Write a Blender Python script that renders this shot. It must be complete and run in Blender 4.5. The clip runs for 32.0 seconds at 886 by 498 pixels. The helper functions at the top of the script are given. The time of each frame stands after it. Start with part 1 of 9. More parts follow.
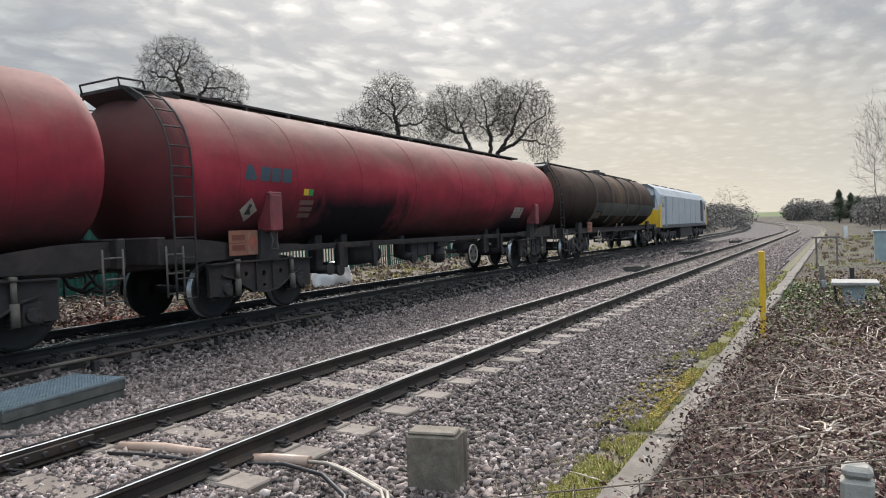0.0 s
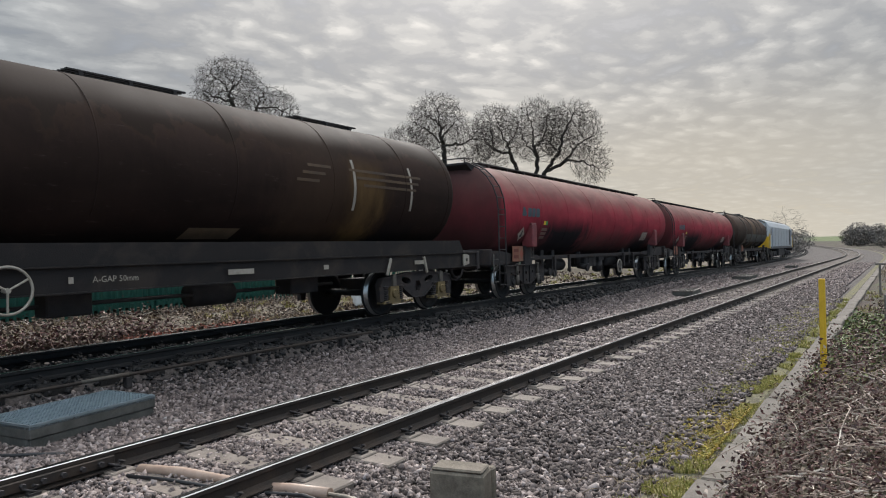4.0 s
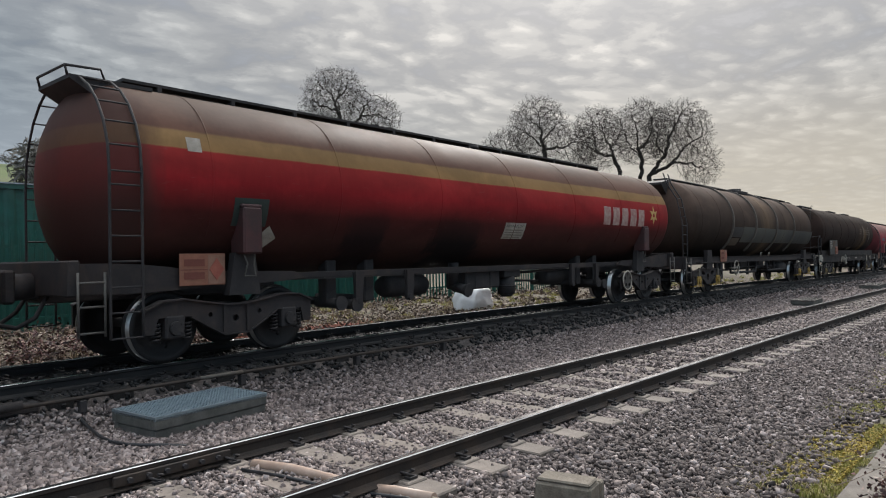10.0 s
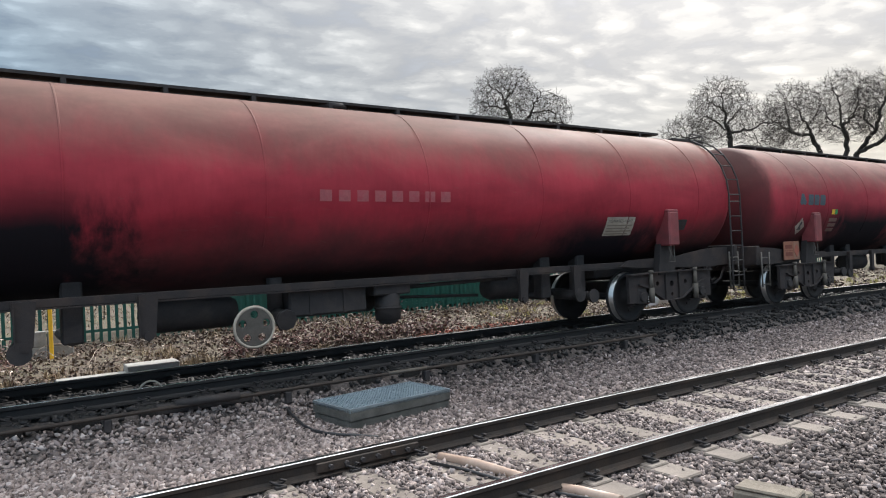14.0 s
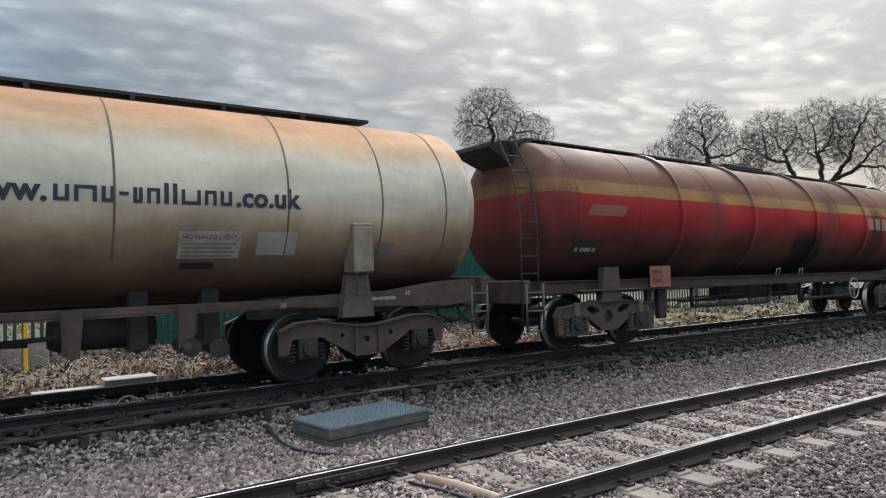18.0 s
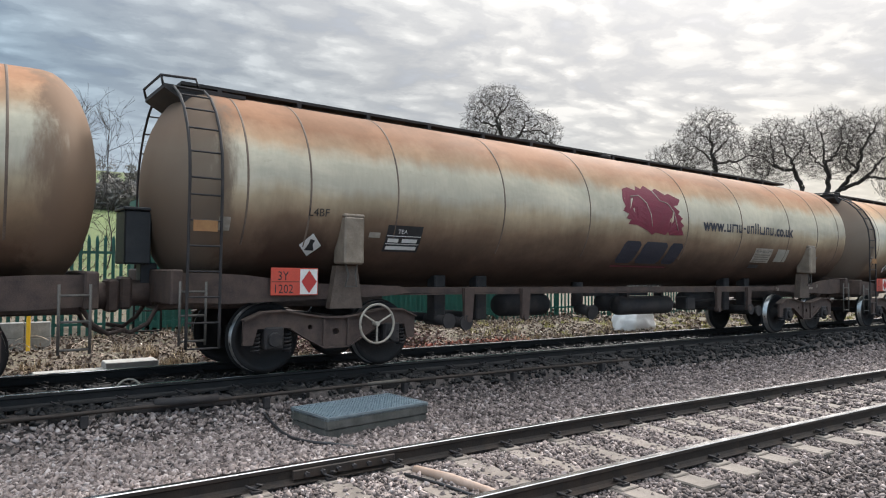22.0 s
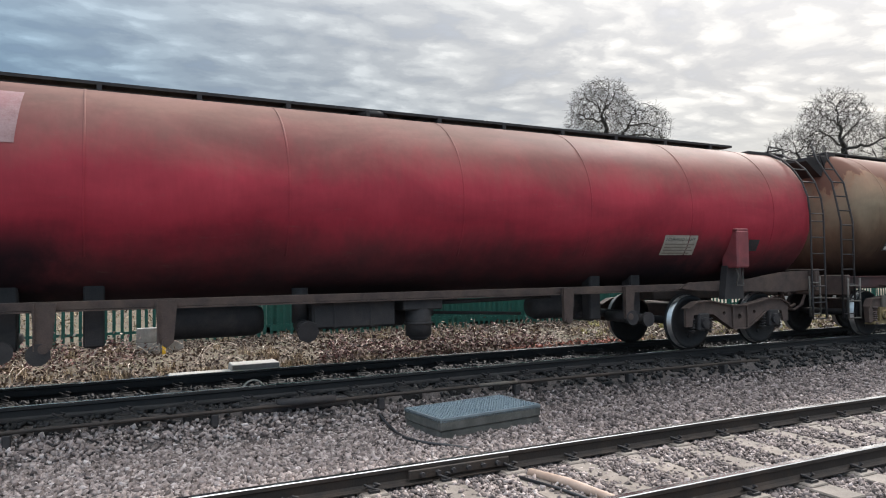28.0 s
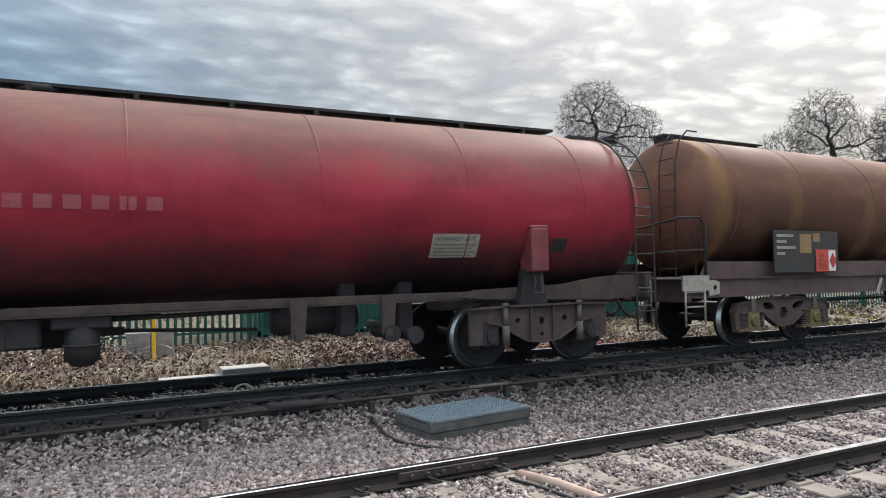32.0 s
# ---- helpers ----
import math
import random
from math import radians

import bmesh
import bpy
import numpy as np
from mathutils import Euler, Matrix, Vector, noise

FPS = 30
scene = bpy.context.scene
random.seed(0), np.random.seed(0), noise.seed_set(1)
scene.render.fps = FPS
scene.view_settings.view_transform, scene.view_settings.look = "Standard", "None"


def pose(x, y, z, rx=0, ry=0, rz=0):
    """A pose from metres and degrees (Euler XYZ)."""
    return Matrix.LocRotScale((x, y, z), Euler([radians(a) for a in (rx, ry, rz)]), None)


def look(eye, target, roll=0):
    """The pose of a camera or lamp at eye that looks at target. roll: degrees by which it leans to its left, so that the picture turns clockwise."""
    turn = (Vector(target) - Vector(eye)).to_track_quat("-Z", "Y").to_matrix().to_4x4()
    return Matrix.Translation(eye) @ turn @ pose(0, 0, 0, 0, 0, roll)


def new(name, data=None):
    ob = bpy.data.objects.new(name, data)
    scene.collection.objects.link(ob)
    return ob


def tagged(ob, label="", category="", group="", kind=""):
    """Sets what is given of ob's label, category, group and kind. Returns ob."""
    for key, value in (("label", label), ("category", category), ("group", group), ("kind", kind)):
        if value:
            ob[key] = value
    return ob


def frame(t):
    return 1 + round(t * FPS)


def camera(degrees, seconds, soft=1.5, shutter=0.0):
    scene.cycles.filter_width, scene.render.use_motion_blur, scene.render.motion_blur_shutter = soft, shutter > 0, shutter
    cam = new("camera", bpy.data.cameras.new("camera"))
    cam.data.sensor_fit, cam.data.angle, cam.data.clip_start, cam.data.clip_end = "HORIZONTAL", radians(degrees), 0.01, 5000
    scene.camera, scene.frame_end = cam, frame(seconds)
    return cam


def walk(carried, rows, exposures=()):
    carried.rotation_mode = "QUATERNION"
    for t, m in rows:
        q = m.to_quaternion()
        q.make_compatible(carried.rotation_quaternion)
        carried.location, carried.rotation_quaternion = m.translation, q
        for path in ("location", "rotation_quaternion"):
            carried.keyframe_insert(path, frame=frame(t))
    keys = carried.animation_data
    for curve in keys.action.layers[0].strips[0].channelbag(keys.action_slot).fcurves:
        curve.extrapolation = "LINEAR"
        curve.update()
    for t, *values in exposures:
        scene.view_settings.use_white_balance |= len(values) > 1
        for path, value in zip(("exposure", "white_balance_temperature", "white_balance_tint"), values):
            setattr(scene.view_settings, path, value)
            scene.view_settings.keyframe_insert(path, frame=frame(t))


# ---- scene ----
cam = camera(66.01, 32.0, soft=1.1)
PATH = [
    (0.0, -0.234, -0.097, 1.608, 88.01, 2.41, -59.99),
    (0.5, -0.125, -0.145, 1.618, 87.70, 1.59, -61.08),
    (1.0, -0.059, -0.135, 1.617, 87.78, 1.22, -60.10),
    (1.5, -0.041, -0.068, 1.622, 88.20, 1.54, -58.69),
    (2.0, -0.018, -0.044, 1.623, 88.51, 1.47, -58.79),
    (2.5, 0.034, -0.051, 1.620, 88.65, 1.18, -59.64),
    (3.0, 0.049, -0.058, 1.617, 88.77, 1.26, -59.72),
    (3.5, 0.058, -0.051, 1.619, 89.16, 1.52, -58.18),
    (4.0, 0.073, -0.040, 1.615, 89.79, 1.58, -56.14),
    (4.5, 0.073, -0.042, 1.620, 90.13, 1.26, -54.93),
    (6.5, 0.087, -0.035, 1.609, 90.81, 1.57, -55.69),
    (7.0, 0.078, -0.027, 1.623, 91.01, 1.90, -54.10),
    (7.5, 0.084, -0.018, 1.626, 91.22, 2.24, -51.48),
    (8.0, 0.082, -0.004, 1.626, 91.49, 2.47, -48.42),
    (8.5, 0.081, 0.008, 1.632, 91.50, 2.39, -46.29),
    (9.0, 0.084, 0.015, 1.626, 91.19, 2.01, -45.95),
    (9.5, 0.083, 0.019, 1.623, 90.70, 1.57, -46.91),
    (10.0, 0.085, 0.022, 1.622, 90.37, 1.28, -47.82),
    (10.5, 0.084, 0.027, 1.622, 90.32, 1.13, -48.18),
    (11.0, 0.084, 0.028, 1.618, 90.43, 1.05, -48.20),
    (11.5, 0.080, 0.028, 1.619, 90.59, 1.03, -47.97),
    (12.0, 0.085, 0.035, 1.620, 90.80, 1.07, -47.08),
    (12.5, 0.090, 0.032, 1.626, 91.07, 1.46, -44.58),
    (13.0, 0.091, 0.022, 1.622, 91.12, 2.05, -40.41),
    (13.5, 0.079, 0.029, 1.629, 90.81, 2.66, -36.14),
    (14.0, 0.063, 0.029, 1.632, 90.67, 2.90, -33.25),
    (14.5, 0.044, 0.020, 1.637, 90.65, 2.49, -32.16),
    (16.5, -0.0144, -0.0176, 1.6894, 90.982, 0.920, -37.210),
    (17, -0.0162, -0.0234, 1.6882, 91.642, 1.059, -36.966),
    (17.5, -0.0090, -0.0269, 1.6925, 92.043, 1.394, -36.199),
    (18, -0.0141, -0.0336, 1.6846, 91.987, 1.659, -34.911),
    (18.5, -0.0167, -0.0269, 1.6805, 91.450, 1.717, -32.888),
    (19, -0.0231, -0.0253, 1.6784, 90.836, 1.717, -30.364),
    (19.5, -0.0264, -0.0275, 1.6740, 90.612, 1.472, -28.946),
    (20, -0.0281, -0.0333, 1.6663, 90.589, 0.698, -29.506),
    (20.5, -0.0243, -0.0360, 1.6667, 90.761, -0.100, -31.387),
    (21, -0.0308, -0.0481, 1.6622, 90.994, -0.364, -33.516),
    (21.5, -0.0304, -0.0488, 1.6668, 91.284, -0.441, -34.929),
    (22, -0.0305, -0.0469, 1.6650, 91.693, -0.373, -34.705),
    (22.5, -0.0334, -0.0357, 1.6623, 92.092, -0.501, -33.033),
    (23, -0.0315, -0.0295, 1.6640, 92.297, -0.440, -31.406),
    (23.5, -0.0328, -0.0256, 1.6629, 92.253, -0.036, -30.726),
    (24, -0.0310, -0.0237, 1.6641, 92.412, 0.764, -30.537),
    (24.5, -0.0273, -0.0250, 1.6650, 92.599, 1.505, -30.004),
    (25, -0.0307, -0.0218, 1.6628, 92.734, 1.816, -29.000),
    (25.5, -0.0282, -0.0155, 1.6620, 92.721, 2.100, -27.331),
    (26, -0.0135, -0.0009, 1.6591, 92.630, 2.701, -25.416),
    (26.5, -0.0351, 0.0068, 1.6583, 92.388, 2.215, -24.000),
    (28.5, -0.0327, -0.0152, 1.6643, 91.827, 0.559, -26.596),
    (29, -0.0352, -0.0207, 1.6653, 92.169, 0.561, -27.067),
    (29.5, -0.0311, -0.0212, 1.6636, 92.636, 0.748, -26.931),
    (30, -0.0259, -0.0148, 1.6598, 93.151, 1.128, -25.905),
    (30.5, -0.0175, -0.0172, 1.6616, 93.276, 1.494, -24.640),
    (31, -0.0178, -0.0204, 1.6598, 92.913, 1.368, -24.525),
    (31.5, -0.0157, -0.0248, 1.6566, 92.363, 1.179, -25.561),
    (32, -0.0065, -0.0347, 1.6604, 92.047, 1.346, -26.417),
]
EXPOSURES = [(0.0, 0.24), (3.0, -0.06), (4.0, -0.08), (7.7, -0.16), (12.0, -0.02), (13.0, 0.06), (14.0, 0.46), (17.0, 0.54), (18.0, 0.22), (19.0, 0.36), (20.0, 0.48), (22.0, 0.46), (23.0, 0.36), (25.0, 0.40), (26.4, 0.44), (28.6, 0.54), (30.3, 0.56), (32.0, 0.52)]
walk(cam, [(t, pose(*p)) for t, *p in PATH], EXPOSURES)

# ---------------------------------------------------------------- plan
# x runs along the line, the way the train goes; y across it, away from the camera; z = 0 at the near rails' top
NEAR_Y, FAR_Y, GAUGE = 4.01, 8.60, 1.505
FAR_Z = 0.28
WAGON = 18.0
FAR_MID = FAR_Y + GAUGE / 2
NEAR_MID = NEAR_Y + GAUGE / 2
BEND_X, BEND_R = 85.0, 420.0


def run(t):
    """How far along the line the coupling behind the locomotive stands."""
    return 41.832 + 6.565 * t + 0.984 * t * t / 32 - 0.159 * t ** 3 / 1024


def along(s, y):
    """Place and heading on a line at the distance y from the camera: straight, then a bend to the left."""
    y += drift(s, y)
    lean = 0.014 * (1 + s / math.sqrt(s * s + 36)) if y > 8.0 else 0.0
    if s <= BEND_X:
        return s, y, lean
    r = BEND_R - y
    a = (s - BEND_X) / r
    return BEND_X + r * math.sin(a), BEND_R - r * math.cos(a), a


def drift(s, y):
    """The far track draws away from the near one, ahead of the camera."""
    k = min(max(y - 7.2, 0.0), 1.0)
    s = min(s, BEND_X)
    return 0.014 * (s + math.sqrt(s * s + 36)) * k * k * (3 - 2 * k)


def fall(x, y):
    """How far the line has dropped below its level at the camera: it runs gently downhill; takes arrays too."""
    u = np.minimum(x, 95.0) - 6.0
    k = np.clip((26.0 - y) / 14.0, 0.0, 1.0)
    return 0.00475 * (u + np.sqrt(u * u + 16.0)) * k * k * (3 - 2 * k)


def far_z(x):
    """The far track lies higher here and comes level with the near one further on."""
    u = min(max((x - 14.0) / 55.0, 0.0), 1.0)
    return FAR_Z - 0.22 * u * u * (3 - 2 * u)


# ---------------------------------------------------------------- light
SUN_AZ, SUN_EL = radians(62.0), radians(38.0)      # clockwise from +y
SUN_WAY = Vector((math.sin(SUN_AZ) * math.cos(SUN_EL), math.cos(SUN_AZ) * math.cos(SUN_EL), math.sin(SUN_EL)))


class Nodes:
    """Short hand for a node tree."""

    def __init__(self, tree):
        self.tree = tree
        tree.nodes.clear()

    def add(self, kind, **given):
        node = self.tree.nodes.new(kind)
        for key, value in given.items():
            if key.startswith("i_"):
                slot = key[2:]
                slot = int(slot) if slot.isdigit() else slot.replace("_", " ")
                if isinstance(value, bpy.types.NodeSocket):
                    self.tree.links.new(value, node.inputs[slot])
                else:
                    node.inputs[slot].default_value = value
            else:
                setattr(node, key, value)
        return node

    def math(self, op, a, b=0.0, clamp=False):
        n = self.add("ShaderNodeMath", operation=op, use_clamp=clamp)
        for i, v in enumerate((a, b)):
            if isinstance(v, bpy.types.NodeSocket):
                self.tree.links.new(v, n.inputs[i])
            else:
                n.inputs[i].default_value = v
        return n.outputs[0]

    def vmath(self, op, a, b=(0, 0, 0)):
        n = self.add("ShaderNodeVectorMath", operation=op)
        for i, v in enumerate((a, b)):
            if isinstance(v, bpy.types.NodeSocket):
                self.tree.links.new(v, n.inputs[i])
            else:
                n.inputs[i].default_value = v
        return n.outputs["Value"] if op in ("DOT_PRODUCT", "LENGTH") else n.outputs[0]

    def noise(self, vector, scale, detail=4.0, rough=0.55, distortion=0.0):
        n = self.add("ShaderNodeTexNoise", i_Scale=scale, i_Detail=detail, i_Roughness=rough, i_Distortion=distortion)
        self.tree.links.new(vector, n.inputs["Vector"])
        return n.outputs["Fac"]

    def ramp(self, fac, stops, ease="LINEAR"):
        n = self.add("ShaderNodeValToRGB")
        n.color_ramp.interpolation = ease
        els = n.color_ramp.elements
        while len(els) < len(stops):
            els.new(0.5)
        for el, (pos, col) in zip(els, stops):
            el.position = pos
            el.color = (*col, 1) if len(col) == 3 else col
        self.tree.links.new(fac, n.inputs[0])
        return n.outputs[0]

    def mix(self, fac, a, b, blend="MIX"):
        n = self.add("ShaderNodeMix", data_type="RGBA", blend_type=blend)
        for i, v in ((0, fac), (6, a), (7, b)):
            if isinstance(v, bpy.types.NodeSocket):
                self.tree.links.new(v, n.inputs[i])
            else:
                n.inputs[i].default_value = (*v, 1) if isinstance(v, tuple) and len(v) == 3 else v
        return n.outputs[2]


def make_world():
    world = bpy.data.worlds.new("sky")
    scene.world = world
    world.use_nodes = True
    n = Nodes(world.node_tree)
    way = n.add("ShaderNodeTexCoord").outputs["Generated"]
    sky = n.add("ShaderNodeTexSky", sky_type="NISHITA", sun_disc=False, sun_elevation=SUN_EL, sun_rotation=SUN_AZ, air_density=1.0, dust_density=2.0)
    clear = n.vmath("MULTIPLY", sky.outputs[0], (0.09, 0.09, 0.09))
    # a thin layer of small rippled clouds, seen in perspective
    sep = n.add("ShaderNodeSeparateXYZ", i_0=n.vmath("NORMALIZE", way))
    up = n.math("MAXIMUM", sep.outputs[2], 0.0)
    low = n.math("ADD", up, 0.10)
    flat = n.add("ShaderNodeCombineXYZ", i_0=n.math("DIVIDE", sep.outputs[0], low), i_1=n.math("DIVIDE", sep.outputs[1], low)).outputs[0]
    warp = n.math("SUBTRACT", n.noise(flat, 0.9, 3.0, 0.5), 0.5)
    moved = n.vmath("ADD", flat, n.add("ShaderNodeCombineXYZ", i_0=n.math("MULTIPLY", warp, 0.45), i_1=n.math("MULTIPLY", warp, -0.35)).outputs[0])
    turned = n.add("ShaderNodeMapping", i_Rotation=(0, 0, radians(28)), i_Scale=(1.0, 1.45, 1.0), i_Vector=moved).outputs[0]
    big = n.noise(flat, 0.42, 3.0, 0.5)
    mid = n.noise(turned, 1.5, 3.0, 0.5)
    rip = n.noise(turned, 5.2, 5.0, 0.6)
    puff = n.add("ShaderNodeTexVoronoi", feature="SMOOTH_F1", i_Scale=6.2, i_Smoothness=0.6, i_Randomness=1.0, i_Vector=n.vmath("ADD", turned, n.add("ShaderNodeCombineXYZ", i_0=n.math("MULTIPLY", rip, 0.16), i_1=n.math("MULTIPLY", mid, 0.2)).outputs[0])).outputs["Distance"]
    fine = n.noise(moved, 13.0, 4.0, 0.6)
    body = n.math("ADD", n.math("ADD", n.math("ADD", n.math("MULTIPLY", rip, 0.34), n.math("MULTIPLY", mid, 0.26)), n.math("MULTIPLY", n.math("SUBTRACT", 0.72, puff), 0.26)), n.math("ADD", n.math("MULTIPLY", big, 0.32), n.math("MULTIPLY", fine, 0.14)))
    cloud = n.ramp(body, [(0.48, (0.465, 0.48, 0.505)), (0.565, (0.555, 0.565, 0.58)), (0.635, (0.66, 0.666, 0.668)), (0.73, (0.85, 0.846, 0.83))], "EASE")
    # the sun behind the layer, and the brighter zenith of a clouded sky
    toward = n.math("MAXIMUM", n.vmath("DOT_PRODUCT", n.vmath("NORMALIZE", way), tuple(SUN_WAY)), 0.0)
    wide = n.math("MULTIPLY", n.math("POWER", toward, 5.0), 0.85)
    tight = n.math("MULTIPLY", n.math("POWER", toward, 50.0), 0.6)
    top = n.math("MULTIPLY", n.math("POWER", up, 3.0), 3.9)
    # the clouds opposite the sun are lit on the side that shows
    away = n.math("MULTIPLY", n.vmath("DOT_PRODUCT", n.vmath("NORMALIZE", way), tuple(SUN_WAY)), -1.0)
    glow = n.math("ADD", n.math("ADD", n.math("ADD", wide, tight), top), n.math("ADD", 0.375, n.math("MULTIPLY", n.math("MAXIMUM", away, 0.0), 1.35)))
    warm = n.math("SUBTRACT", n.math("MULTIPLY", n.math("POWER", toward, 3.0), 0.07), n.math("MULTIPLY", n.math("ADD", away, 1.0), 0.25))
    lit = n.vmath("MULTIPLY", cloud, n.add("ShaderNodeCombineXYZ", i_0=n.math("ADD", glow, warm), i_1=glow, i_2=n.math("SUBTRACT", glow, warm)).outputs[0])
    # haze low down, warm under the sun
    haze = n.ramp(up, [(0.0, (1, 1, 1)), (0.09, (0.7, 0.7, 0.7)), (0.26, (0, 0, 0))], "EASE")
    level = n.vmath("NORMALIZE", n.vmath("MULTIPLY", way, (1, 1, 0)))
    side = n.math("MAXIMUM", n.vmath("DOT_PRODUCT", level, (math.sin(SUN_AZ + 0.25), math.cos(SUN_AZ + 0.25), 0)), 0.0)
    tint = n.mix(n.math("POWER", side, 6.0), (0.53, 0.585, 0.64), (0.82, 0.73, 0.58))
    full = n.mix(n.math("MULTIPLY", haze, 0.75), n.mix(n.ramp(body, [(0.45, (0.16, 0.16, 0.16)), (0.53, (0, 0, 0))]), lit, clear), tint)
    back = n.add("ShaderNodeBackground", i_Color=full, i_Strength=1.0)
    out = n.add("ShaderNodeOutputWorld")
    n.tree.links.new(back.outputs[0], out.inputs[0])


make_world()
sun = bpy.data.lights.new("sun", "SUN")
sun.energy, sun.angle, sun.color = 3.7, radians(7), (1.0, 0.965, 0.925)
sun_ob = new("sun", sun)
sun_ob.matrix_world = look(SUN_WAY * 100, (0, 0, 0))


# ---------------------------------------------------------------- materials
MATS = {}


def finish(n, colour, rough, metal=0.0, bump=None, strength=0.3, distance=0.01, gloss=0.5):
    b = n.add("ShaderNodeBsdfPrincipled", i_Metallic=metal)
    b.inputs["Specular IOR Level"].default_value = gloss
    for slot, v in (("Base Color", colour), ("Roughness", rough)):
        if isinstance(v, bpy.types.NodeSocket):
            n.tree.links.new(v, b.inputs[slot])
        else:
            b.inputs[slot].default_value = (*v, 1) if isinstance(v, tuple) else v
    if bump is not None:
        bp = n.add("ShaderNodeBump", i_Strength=strength, i_Distance=distance, i_Height=bump)
        n.tree.links.new(bp.outputs[0], b.inputs["Normal"])
    out = n.add("ShaderNodeOutputMaterial")
    n.tree.links.new(b.outputs[0], out.inputs[0])
    return b


def mat(name, dark, light, scale=4.0, rough=0.7, metal=0.0, bump=0.25, grain=60.0, stain=None, amount=0.4, vary=0.0):
    """A surface with grain at two scales, stains of a third colour and, with vary, a shift from piece to piece."""
    if name in MATS:
        return MATS[name]
    m = bpy.data.materials.new(name)
    m.use_nodes = True
    n = Nodes(m.node_tree)
    at = n.add("ShaderNodeTexCoord").outputs["Object"]
    a = n.noise(at, scale, 5.0, 0.6)
    g = n.noise(at, grain, 3.0, 0.6)
    f = n.math("ADD", n.math("MULTIPLY", a, 0.7), n.math("MULTIPLY", g, 0.3))
    col = n.ramp(f, [(0.32, dark), (0.68, light)])
    if stain:
        s = n.noise(at, scale * 0.37, 5.0, 0.65, 0.6)
        col = n.mix(n.math("MULTIPLY", n.ramp(s, [(0.48, (0, 0, 0)), (0.68, (1, 1, 1))]), amount), col, stain)
    if vary:
        r = n.add("ShaderNodeObjectInfo").outputs["Random"]
        k = n.math("ADD", n.math("MULTIPLY", r, 2 * vary), 1 - vary)
        col = n.vmath("MULTIPLY", col, n.add("ShaderNodeCombineXYZ", i_0=k, i_1=k, i_2=k).outputs[0])
    rr = n.math("ADD", n.math("MULTIPLY", a, 0.2), rough - 0.1, True)
    finish(n, col, rr, metal, g, bump, 0.6 / grain)
    MATS[name] = m
    return m


def island_mat(name, stops, rough=0.85, grain=40.0, bump=0.3):
    """Loose pieces in one mesh: each takes a colour of its own."""
    m = bpy.data.materials.new(name)
    m.use_nodes = True
    n = Nodes(m.node_tree)
    r = n.add("ShaderNodeNewGeometry").outputs["Random Per Island"]
    at = n.add("ShaderNodeTexCoord").outputs["Object"]
    g = n.noise(at, grain, 3.0, 0.6)
    col = n.ramp(r, stops)
    k = n.math("ADD", n.math("MULTIPLY", g, 0.7), 0.65)
    col = n.vmath("MULTIPLY", col, n.add("ShaderNodeCombineXYZ", i_0=k, i_1=k, i_2=k).outputs[0])
    finish(n, col, rough, 0.0, g, bump, 0.5 / grain)
    MATS[name] = m
    return m


